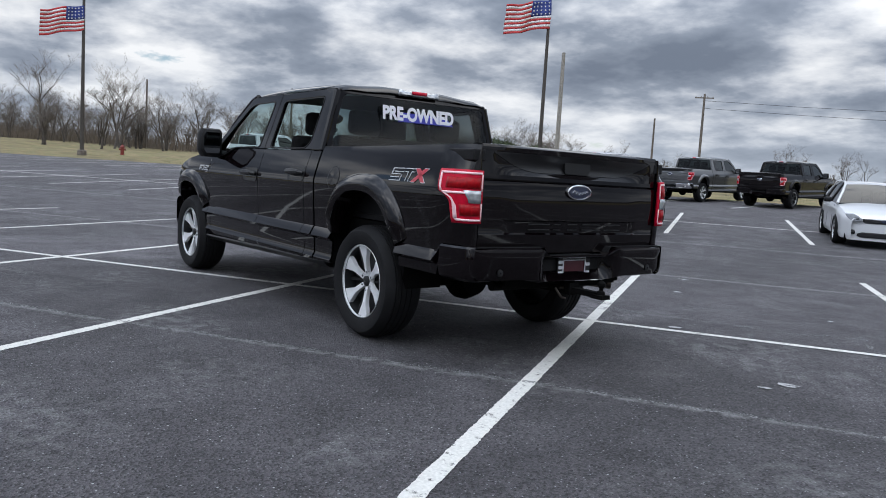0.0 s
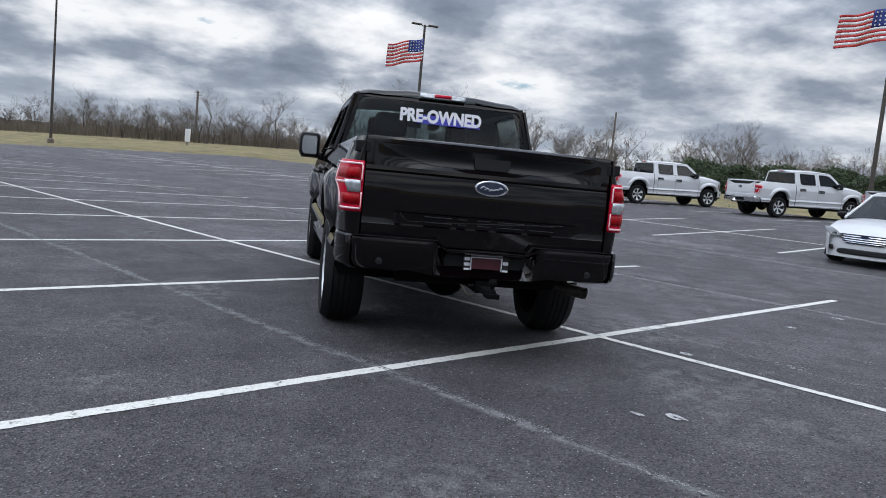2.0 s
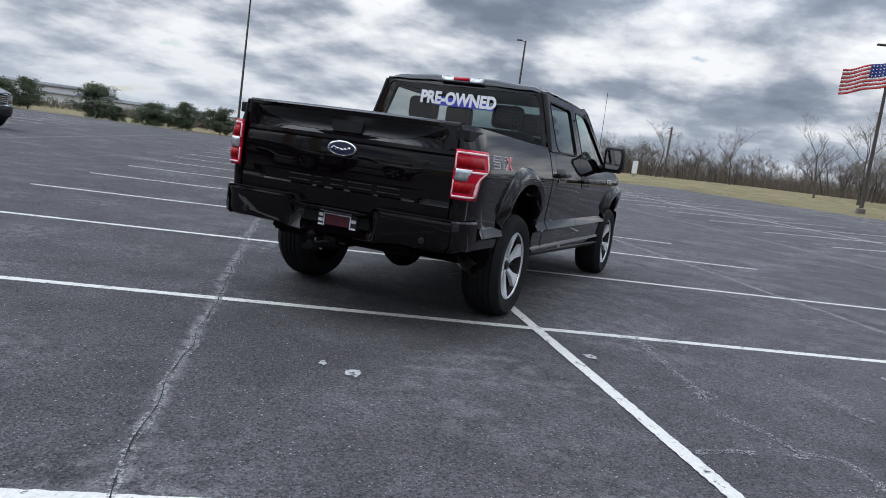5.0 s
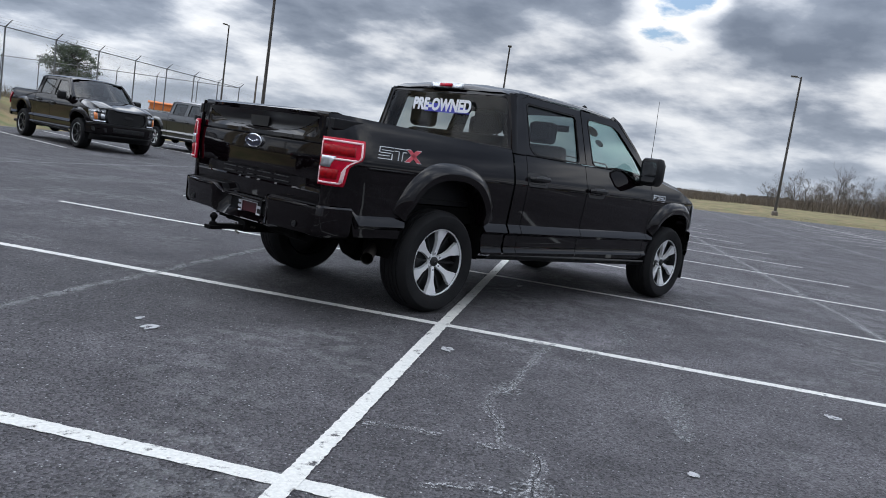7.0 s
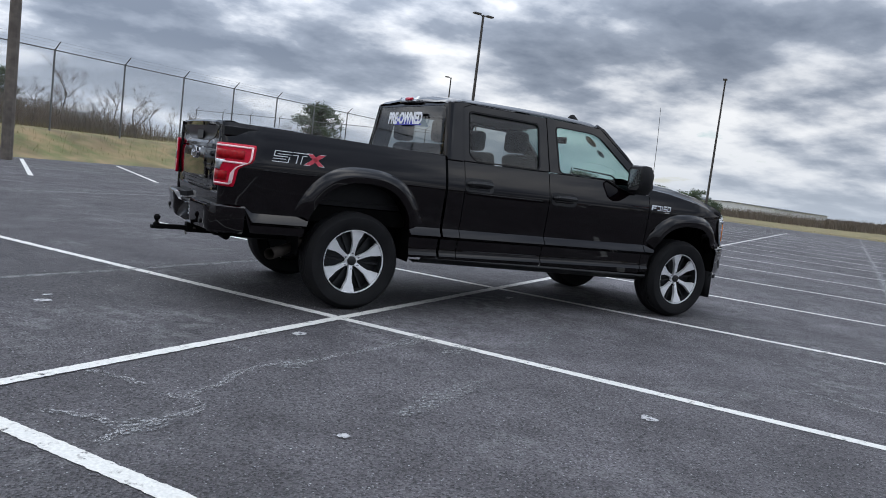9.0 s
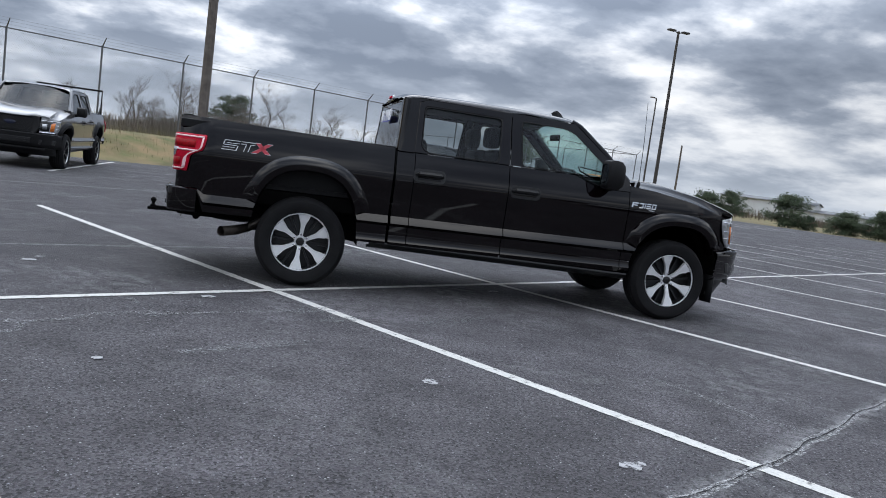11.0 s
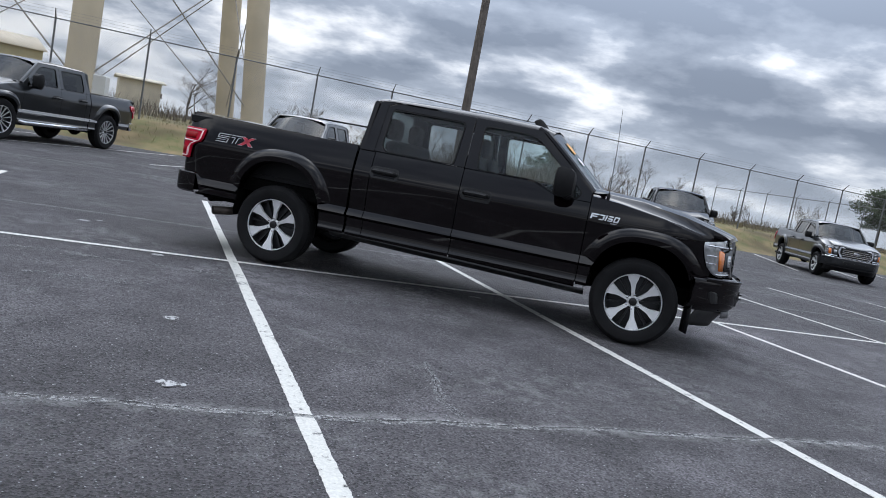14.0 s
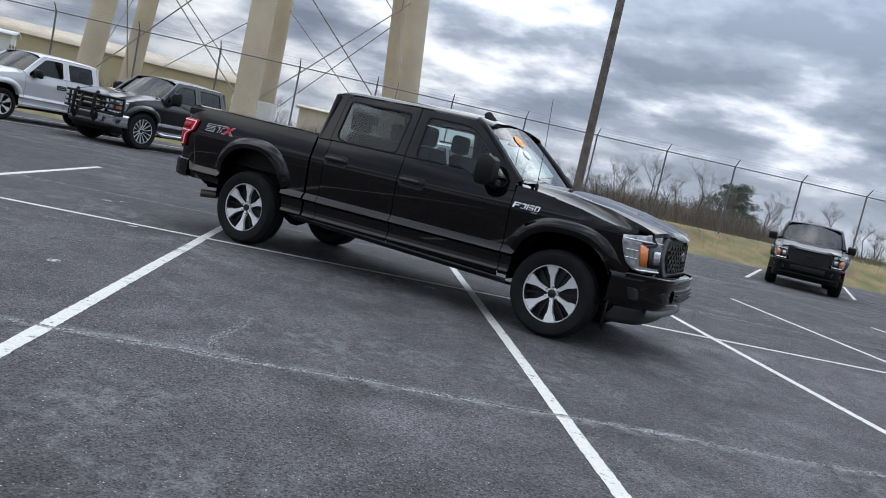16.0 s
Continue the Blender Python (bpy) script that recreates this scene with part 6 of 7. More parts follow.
# ---- water tower legs behind the fence ----
TOWER, TOWER_R = (-27.0, 29.5), 9.2
tower = thing("water_tower", pose(TOWER[0], TOWER[1], 1.0), "tan steel legs of a tall water tower with rod bracing", "water tower")
legs = []
for k in range(6):
    t = radians(-52 + 60 * k)
    c, s = math.cos(t), math.sin(t)
    legs.append((c, s))
    bm = bmesh.new()
    tube(bm, [(c * (TOWER_R + 0.9), s * (TOWER_R + 0.9), -0.15), (c * TOWER_R, s * TOWER_R, 9.0), (c * (TOWER_R - 0.9), s * (TOWER_R - 0.9), 18.0), (c * (TOWER_R - 1.8), s * (TOWER_R - 1.8), 27.0)], 0.60, 24)
    leg = part("leg", bm, TAN, tower)
    bm = bmesh.new()
    box(bm, (-0.95, -0.95, -0.5), (0.95, 0.95, 0.25), Matrix.Translation((c * (TOWER_R + 0.9), s * (TOWER_R + 0.9), 0)))
    part("footing", bm, CONCRETE, leg, "concrete footing", bevel=0.04)
for k in range(6):
    (c0, s0), (c1, s1) = legs[k], legs[(k + 1) % 6]
    for z0, z1 in ((1.0, 9.3), (9.3, 18.0)):
        r0, r1 = TOWER_R + 0.9 - z0 * 0.1, TOWER_R + 0.9 - z1 * 0.1
        for (a, b), (d, e) in (((c0, s0), (c1, s1)), ((c1, s1), (c0, s0))):
            bm = bmesh.new()
            tube(bm, [(a * r0, b * r0, z0), (d * r1, e * r1, z1)], 0.034, 6)
            part("brace_rod", bm, CONCRETE, tower)
bm = bmesh.new()
box(bm, (-2.0, -2.6, 0), (0.2, -1.2, 1.6))
box(bm, (-1.9, -1.0, 0), (-0.6, -0.2, 1.2))
cab = tagged(part("equipment_cabinet", bm, WHITE_METAL, None, bevel=0.03), "white metal equipment cabinets by the tower legs", "cabinet")
cab.matrix_world = pose(-23.5, 27.2, 1.0, 0, 0, 30)


# ---- buildings far off ----
CREAM = material("cream_paint", (0.66, 0.60, 0.48), 0.7, vary=0.12, scale=1.5)
def shed(x, y, turn, length, depth, eave, ridge, wall, roofm, label, zb=1.0, doors=0):
    t = thing("metal_building", pose(x, y, zb, 0, 0, turn), label, "building")
    L, D = length / 2, depth / 2
    bm = bmesh.new()
    plate(bm, [(-D, 0), (D, 0), (D, eave), (0, ridge), (-D, eave)], lambda a, b, d: (-L + d, a, b), length)
    w = part("wall", bm, wall, t, smooth=False)
    for s in (1, -1):
        bm = bmesh.new()
        sheet(bm, [[(x_, s * (D + 0.3), eave - 0.06), (x_, 0, ridge + 0.12)] for x_ in (-L - 0.3, L + 0.3)])
        part("roof", bm, roofm, t, thick=0.08)
        for k in range(int(length / 1.2)):
            bm = bmesh.new()
            xx = -L + 0.6 + k * 1.2
            box(bm, (xx - 0.04, min(s * D, s * (D + 0.05)), 0.0), (xx + 0.04, max(s * D, s * (D + 0.05)), eave - 0.05))
            part("rib", bm, wall, w, smooth=False)
    for k in range(doors):
        bm = bmesh.new()
        xx = -L + 3 + k * 6
        box(bm, (xx, D + 0.01, 0), (xx + 3.2, D + 0.07, eave * 0.75))
        part("roller_door", bm, WHITE_METAL, t, smooth=False)
    for k in range(3):
        bm = bmesh.new()
        box(bm, (L, -2 + k * 1.6, eave - 1.2), (L + 0.05, -1.3 + k * 1.6, eave - 0.8))
        part("vent", bm, WOOD, t, smooth=False)
    return t


shed(-66, 44, 50, 34, 12, 4.0, 5.2, TAN_METAL, TAN, "long tan corrugated metal building behind the fence", 1.0)
shed(-56.5, 27.5, 50, 9, 3, 3.0, 3.15, WHITE_METAL, WHITE_METAL, "white box trailer-like shed behind the fence", 1.1)
shed(-36.6, 48.2, 40, 3.2, 2.6, 2.7, 2.75, CREAM, CREAM, "small cream concrete tank house behind the fence", 1.0)
shed(52.2, 111.6, 157, 3.2, 2.2, 1.5, 1.6, WHITE_METAL, ORANGE, "far white kiosk with orange canopy", 0.7)
shed(52.2, 111.6, 157, 3.6, 2.6, 0.9, 1.0, ORANGE, ORANGE, "orange canopy band of a far kiosk", 2.25)
shed(165, 128, 25, 60, 20, 2.0, 2.3, WHITE_METAL, STEEL, "far long pale warehouse beyond the lot", 0.0)
shed(92, 97, -48, 26, 8, 1.9, 2.2, WHITE_METAL, STEEL, "far low pale warehouse behind pines", 0.0)
shed(82, 108, -48, 15, 6, 3.0, 3.3, WHITE_METAL, STEEL, "far pale commercial building behind bare trees", 0.0)


# ---- trees and brush ----
def tree_mesh(seed, tall, spread, levels=4, thick=0.16):
    """Limbs and twigs of a bare tree: two bmeshes, wood and fine crown."""
    rnd = random.Random(seed)
    wood, fine = bmesh.new(), bmesh.new()

    def grow(p, d, length, r, level):
        pts, rad = [p], [r]
        k = 4 if level < 2 else 3
        q, dd = p.copy(), d.copy()
        for i in range(k):
            dd = (dd + Vector((rnd.uniform(-1, 1), rnd.uniform(-1, 1), rnd.uniform(-0.25, 0.65))) * 0.20).normalized()
            q = q + dd * (length / k)
            pts.append(q.copy())
            rad.append(r * (1 - 0.62 * (i + 1) / k))
        tube(wood if level < 2 else fine, pts, rad, 7 if level == 0 else 5 if level == 1 else 3, level < 1)
        if level >= levels:
            return
        n_ = (rnd.randint(4, 6), rnd.randint(4, 6), rnd.randint(4, 6), rnd.randint(3, 5))[min(level, 3)]
        for i in range(n_):
            t = rnd.uniform(0.30, 1.0) if level else rnd.uniform(0.22, 1.0)
            j = min(k - 1, int(t * k))
            s = pts[j].lerp(pts[j + 1], t * k - j)
            a = rnd.uniform(0, 2 * math.pi)
            side = Vector((math.cos(a), math.sin(a), 0))
            nd = (dd * rnd.uniform(0.5, 1.0) + side * rnd.uniform(0.5, 1.1) * spread + Vector((0, 0, 0.25))).normalized()
            grow(s, nd, length * rnd.uniform(0.42, 0.70), max(0.010, rad[j] * rnd.uniform(0.45, 0.65)), level + 1)

    for stem in range(rnd.choice((1, 1, 2))):
        lean_ = Vector((rnd.uniform(-0.25, 0.25), rnd.uniform(-0.25, 0.25), 1)).normalized()
        grow(Vector((stem * 0.25, 0, -0.3)), lean_, tall * 0.62, thick, 0)
    return wood, fine


def bare_tree(seed, tall, spread, label):
    t = thing("bare_tree", Matrix.Translation((0, 0, -50)), label, "tree", "bare trees beyond the lot")
    wood, fine = tree_mesh(seed, tall, spread)
    part("trunk", wood, BARK, t)
    part("crown", fine, TWIG, t, "leafless twigs")
    return t


rnd = random.Random(11)
kinds = [bare_tree(s, h, sp, "leafless winter tree with spreading grey-brown branches") for s, h, sp in ((1, 9.0, 1.0), (2, 8.0, 1.2), (3, 9.5, 0.8), (4, 7.5, 1.1), (5, 6.0, 0.9), (6, 8.5, 1.0))]


def plant(kind, u, v, scale):
    p = on_ground(u, v, 0.0)
    m = Matrix.Translation(p) @ Matrix.Rotation(rnd.uniform(0, 6.28), 4, "Z")
    t = copy_thing(kind, m)
    t.scale = (scale, scale, scale * rnd.uniform(0.9, 1.1))


for k in range(84):
    u = rnd.uniform(14, 104)
    plant(rnd.choice(kinds), u, rnd.uniform(68, 86), rnd.uniform(0.55, 0.84) * (1.0 if u > 45 else 0.55 + 0.45 * (u - 14) / 31))
for k in range(90):
    plant(rnd.choice(kinds), rnd.uniform(14, 110), rnd.uniform(74, 96), rnd.uniform(0.40, 0.62))
for k in range(16):
    plant(rnd.choice(kinds), rnd.uniform(-30, 14), rnd.uniform(76, 110), rnd.uniform(0.25, 0.45))
for u, v, s in ((68, 57, 0.95), (71, 60, 1.05), (63, 62, 0.95), (58, 64, 0.9), (66, 66, 1.0), (61, 58, 0.9), (74, 56, 0.9)):
    plant(rnd.choice(kinds), u, v, s)
for k in range(80):
    plant(rnd.choice(kinds), rnd.uniform(98, 118), rnd.uniform(28, 72), rnd.uniform(0.34, 0.55))
for k in range(70):
    plant(rnd.choice(kinds), rnd.uniform(104, 130), rnd.uniform(30, 112), rnd.uniform(0.42, 0.66))
plant(kinds[1], *to_lot(-37.5, 57.0), 0.85)
for u, v, s in ((94, 46, 0.7), (92, 56, 0.75)):
    plant(kinds[0], u, v, s)
for k in range(24):
    plant(rnd.choice(kinds), rnd.uniform(-8, 48), rnd.uniform(-66, -48), rnd.uniform(0.30, 0.48))
for k in range(9):
    plant(rnd.choice(kinds), rnd.uniform(20, 45), rnd.uniform(-48, -36), rnd.uniform(0.20, 0.32))
for k in range(16):
    plant(rnd.choice(kinds), rnd.uniform(13.5, 23), rnd.uniform(-37, -29), rnd.uniform(0.20, 0.31))
for k in kinds:
    for o in (*k.children, k):
        bpy.data.objects.remove(o)


def thicket(name, areas, label, mat, seed):
    """Brush nobody could count: thin bent stems in one mesh."""
    rnd = random.Random(seed)
    verts, faces = [], []
    for (u0, u1, v0, v1, count, lo, hi, wide) in areas:
        for i in range(count):
            u, v = rnd.uniform(u0, u1), rnd.uniform(v0, v1)
            p = on_ground(u, v, -0.1)
            h = rnd.uniform(lo, hi) * (0.65 + 0.5 * (0.5 + 0.5 * noise.noise(Vector((u * 0.11, v * 0.11, seed)))))
            d = Vector((rnd.uniform(-0.35, 0.35), rnd.uniform(-0.35, 0.35), 1.0))
            a = rnd.uniform(0, 6.28)
            w = Vector((math.cos(a), math.sin(a), 0)) * rnd.uniform(0.5, 1.3) * wide
            e = p + d * h * 0.55
            f = e + Vector((d.x + rnd.uniform(-0.5, 0.5), d.y + rnd.uniform(-0.5, 0.5), 1.0)) * h * 0.45
            n0 = len(verts)
            verts += [tuple(p - w), tuple(p + w), tuple(e + w * 0.7), tuple(e - w * 0.7), tuple(f)]
            faces += [(n0, n0 + 1, n0 + 2, n0 + 3), (n0 + 3, n0 + 2, n0 + 4)]
            for j in range(3):
                g = p + (e - p) * rnd.uniform(0.3, 1.0)
                q = g + Vector((rnd.uniform(-0.4, 0.4), rnd.uniform(-0.4, 0.4), rnd.uniform(0.2, 0.6))) * h * 0.5
                n0 = len(verts)
                verts += [tuple(g - w * 0.5), tuple(g + w * 0.5), tuple(q)]
                faces.append((n0, n0 + 1, n0 + 2))
    me = bpy.data.meshes.new(name)
    me.from_pydata(verts, [], faces)
    me.materials.append(mat)
    return tagged(new(name, me), label, "brush", kind="stuff")


thicket("brush", [(16, 120, 70, 92, 9000, 1.2, 3.4, 0.020), (-70, 16, 72, 96, 7000, 0.5, 1.5, 0.016), (96, 126, -30, 32, 15000, 0.7, 1.7, 0.030), (98, 126, 30, 110, 10000, 1.7, 3.9, 0.020), (8, 60, -44, -33, 3200, 0.4, 1.2, 0.016), (-20, 30, -66, -46, 3000, 0.7, 1.7, 0.025), (62, 130, -90, -30, 6000, 0.7, 1.6, 0.04), (14, 24, -37, -28.5, 5200, 0.7, 1.7, 0.011), (6, 14, -37, -29, 1500, 0.4, 1.1, 0.013), (60, 70, -50, -38, 2600, 0.6, 1.7, 0.02)],
        "tangled leafless winter brush beyond the lot", BRUSH, 5)
thicket("tall_grass", [(-30, 60, -27.5, -22.0, 9000, 0.10, 0.30, 0.006), (-30, 60, -33, -27, 5000, 0.25, 0.6, 0.006), (-30, 62, 31.6, 42, 6000, 0.08, 0.2, 0.01), (61.2, 68, -20, 40, 3000, 0.08, 0.22, 0.012)],
        "tufts of dry tan grass on the bank", BLADE, 9)


def far_woods():
    rnd = random.Random(21)
    verts, faces = [], []
    for i in range(16000):
        a = rnd.uniform(0, 2 * math.pi)
        r = rnd.uniform(230, 330)
        x, y = r * math.cos(a), r * math.sin(a)
        h = (2.5 + 3.2 * (0.5 + 0.5 * noise.noise(Vector((math.cos(a) * 9, math.sin(a) * 9, 2.0))))) * rnd.uniform(0.5, 1.15)
        h *= 0.42 if to_lot(x, y)[1] < 60 else 0.75
        w = rnd.uniform(0.3, 1.0)
        tx, ty = -math.sin(a) * w, math.cos(a) * w
        z = height(*to_lot(x, y)) - 0.5
        n0 = len(verts)
        verts += [(x + tx * f_, y + ty * f_, z + h * g_ * rnd.uniform(0.85, 1.1)) for f_, g_ in ((-0.8, 0), (0.8, 0), (1.1, 0.5), (0.75, 0.85), (0.1, 0.98), (-0.6, 0.9), (-1.1, 0.55))]
        faces.append(tuple(range(n0, n0 + 7)))
    me = bpy.data.meshes.new("far_woods")
    me.from_pydata(verts, [], faces)
    me.materials.append(material("far_wood_colour", (0.150, 0.135, 0.130), 0.95, colour2=(0.095, 0.085, 0.078), scale=0.05))
    tagged(new("far_woods", me), "low distant woods along the horizon", "woods", kind="stuff")


far_woods()


def evergreen(seed, tall, wide, x, y, z, label, bare_foot=0.35):
    """Trunk, limbs and a crown of many small needle clumps."""
    rnd = random.Random(seed)
    t = thing("pine_tree", pose(x, y, z), label, "tree", "evergreens beyond the lot")
    bm = bmesh.new()
    tube(bm, [(0, 0, -0.3), (0.1, 0, tall * 0.5), (0, 0.1, tall * 0.9)], [tall * 0.025, tall * 0.018, tall * 0.006], 7)
    verts, faces = [], []
    for i in range(130):
        f = rnd.uniform(bare_foot, 1.0)
        rr = wide * (0.35 + 0.65 * math.sin(math.pi * min(1.0, (f - bare_foot) / (1 - bare_foot) * 0.75 + 0.22))) * rnd.uniform(0.15, 1.25)
        a = rnd.uniform(0, 6.28)
        c = Vector((rr * math.cos(a), rr * math.sin(a), tall * f))
        tube(bm, [(0, 0, tall * f * 0.93), c], [tall * 0.006, tall * 0.002], 4)
        size = wide * rnd.uniform(0.13, 0.30)
        for k in range(70):
            o = Vector((rnd.gauss(0, 1), rnd.gauss(0, 1), rnd.gauss(0, 0.6))) * size * 0.5
            p = c + o
            d = Vector((rnd.uniform(-1, 1), rnd.uniform(-1, 1), rnd.uniform(-0.3, 0.9))).normalized() * size * 0.42
            w = d.orthogonal().normalized() * size * 0.15
            n0 = len(verts)
            verts += [tuple(p - w), tuple(p + d * 0.5 + w * 1.2), tuple(p + d), tuple(p + w)]
            faces.append((n0, n0 + 1, n0 + 2, n0 + 3))
    part("trunk", bm, BARK, t)
    me = bpy.data.meshes.new("crown")
    me.from_pydata(verts, [], faces)
    me.materials.append(PINE)
    c = new("crown", me)
    c.parent = t
    return t


evergreen(30, 5.6, 2.8, -6.0, 91.3, height(*to_lot(-6.0, 91.3)) - 0.2, "dark green bushy evergreen among bare brush", 0.06)
evergreen(1, 9.0, 3.4, 39.6, 115.0, 0.3, "dark green pine with an open crown beyond the fence", 0.40)
for i, (x, y, h, w) in enumerate(((46.4, 47.2, 1.9, 1.45), (48.0, 45.4, 2.35, 1.35), (50.1, 43.0, 2.3, 1.6), (51.2, 41.5, 1.5, 0.8), (43.2, 50.4, 2.75, 1.75), (44.3, 49.2, 1.2, 0.7), (41.5, 56.5, 2.6, 1.4), (39.6, 58.0, 2.2, 1.7))):
    evergreen(10 + i, h, w, x, y, height(*to_lot(x, y)) - 0.1, "dark green bushy pine at the lot's far edge", 0.10)
for i, (u, v, h, w) in enumerate(((30, 60, 2.8, 2.4), (26.5, 60.5, 2.5, 2.2), (23, 61, 2.6, 2.4), (19, 62, 2.8, 2.4), (15.5, 62, 2.4, 2.2), (34, 60, 2.3, 2.2))):
    x, y = plan(u, v)
    evergreen(31 + i, h, w, x, y, height(u, v) - 0.2, "dark green bushy evergreen among bare brush", 0.06)


# ---- other vehicles in the lot ----
def parked(name, x, y, turn, spec):
    """Places a vehicle by its front axle's middle."""
    u, v = to_lot(x, y)
    a = radians(turn)
    rx, ry = x - 3.683 * math.cos(a), y - 3.683 * math.sin(a)
    z0, z1 = height(*to_lot(rx, ry)), height(u, v)
    m = pose(rx, ry, z0, 0, 0, turn) @ Matrix.Rotation(-math.atan2(z1 - z0, 3.683), 4, "Y")
    return pickup(name, m, spec)


ROW = "pickups parked along the grass"
grey = parked("pickup_truck", -6.2, 12.3, -88, dict(label="grey crew-cab pickup parked by the fenced bank", paint=PAINT_GREY, flare=PLASTIC, bumper=PLASTIC, rear_bumper=PLASTIC, spokes=6, spoke_mat=ALLOY_DARK, scale=1.05, group=ROW, face="mesh", screen=GLASS_CAR, front_glass=GLASS_CAR))
bm = bmesh.new()
tube(bm, [(-0.85, -0.84, 1.36), (-0.85, -0.84, 2.05), (-0.85, 0.84, 2.05), (-0.85, 0.84, 1.36)], 0.030, 6)
for y in (-0.84, 0.84):
    tube(bm, [(-0.85, y, 1.62), (-0.55, y, 1.38)], 0.022, 6)
part("ladder_rack", bm, PLASTIC, grey, "black tubular ladder rack over the bed")
sd = parked("pickup_truck", -12.2, 7.6, -88, dict(label="dark grey lifted heavy-duty pickup with black brush guard", paint=PAINT_DARK, tyre=0.455, chrome=True, bumper=CHROME, rear_bumper=CHROME, spokes=14, spoke_wide=0.16, group=ROW, face="twin", mirror=1.5, scale=1.09, screen=GLASS_CAR, front_glass=GLASS_CAR))
bm = bmesh.new()
for y in (-0.34, 0.34):
    tube(bm, [(4.64, y, 0.50), (4.72, y, 0.62), (4.70, y, 1.10), (4.62, y, 1.20)], 0.04, 8)
for z in (0.74, 0.86, 0.98, 1.12):
    tube(bm, [(4.34, -0.94, z), (4.58, -0.76, z), (4.68, -0.34, z), (4.70, 0, z), (4.68, 0.34, z), (4.58, 0.76, z), (4.34, 0.94, z)], 0.022 if 0.8 < z < 1.1 else 0.03, 8)
for y in (-0.93, 0.93):
    tube(bm, [(4.36, y, 0.74), (4.36, y, 1.12)], 0.03, 8)
part("brush_guard", bm, PLASTIC, sd, "black tubular brush guard")
for s in (1, -1):
    bm = bmesh.new()
    tube(bm, [(0.80, s * 0.90, 0.50), (0.90, s * 1.00, 0.46), (3.05, s * 1.00, 0.44), (3.15, s * 0.90, 0.47)], 0.045, 10)
    part("side_step", bm, CHROME, sd, "chrome tubular side step")
parked("pickup_truck", -15.6, 5.7, -88, dict(label="white crew-cab pickup parked by the fenced bank", paint=PAINT_WHITE, chrome=True, bumper=PAINT_WHITE, spokes=6, scale=1.05, group=ROW, face="bars", oval=False, screen=GLASS_CAR, front_glass=GLASS_CAR))
parked("pickup_truck", 5.25, 17.9, -87, dict(label="black crew-cab pickup parked by the fenced bank", paint=PAINT_BLACK, emblem=SATIN, spokes=6, spoke_mat=ALLOY_DARK, scale=1.05, group=ROW, face="mesh", oval=False, screen=GLASS_CAR, front_glass=GLASS_CAR))
parked("pickup_truck", 11.12, 20.83, -83, dict(label="dark grey pickup with chrome grille by the fenced bank", paint=PAINT_DARK, chrome=True, spokes=6, group=ROW, face="bars", oval=False, screen=GLASS_CAR, front_glass=GLASS_CAR))
FAR = "pickups parked nose-in by the far grass"
for (u, v), paint, label, face, kw in (((21.8, 25.6), PAINT_SILVER, "silver heavy-duty crew-cab pickup parked by the grass", "twin", dict(chrome=True, rear_bumper=SATIN, scale=1.05)),
                                       ((16.2, 26.5), PAINT_WHITE, "white heavy-duty crew-cab pickup parked by the grass", "twin", dict(rear_bumper=CHROME, scale=1.05)),
                                       ((10.2, 27.6), PAINT_WHITE, "white heavy-duty crew-cab pickup parked by the grass", "twin", dict(rear_bumper=CHROME, scale=1.05)),
                                       ((4.9, 28.0), PAINT_SILVER, "silver crew-cab pickup parked by the grass", "bars", dict(chrome=True)),
                                       ((0.6, 28.4), PAINT_GREY, "grey crew-cab pickup with polished wheels by the grass", "mesh", dict(chrome=True, rear_bumper=CHROME)),
                                       ((-2.9, 27.8), PAINT_BLACK, "black crew-cab pickup with dark wheels by the grass", "mesh", dict(spoke_mat=ALLOY_DARK))):
    x, y = plan(u, v)
    t = -83
    z0 = height(u, v)
    pickup("pickup_truck", pose(x, y, z0, 0, 0, t) @ Matrix.Rotation(radians(-1.8), 4, "Y"), dict(label=label, paint=paint, group=FAR, face=face, screen=GLASS_CAR, front_glass=GLASS_CAR, **kw))


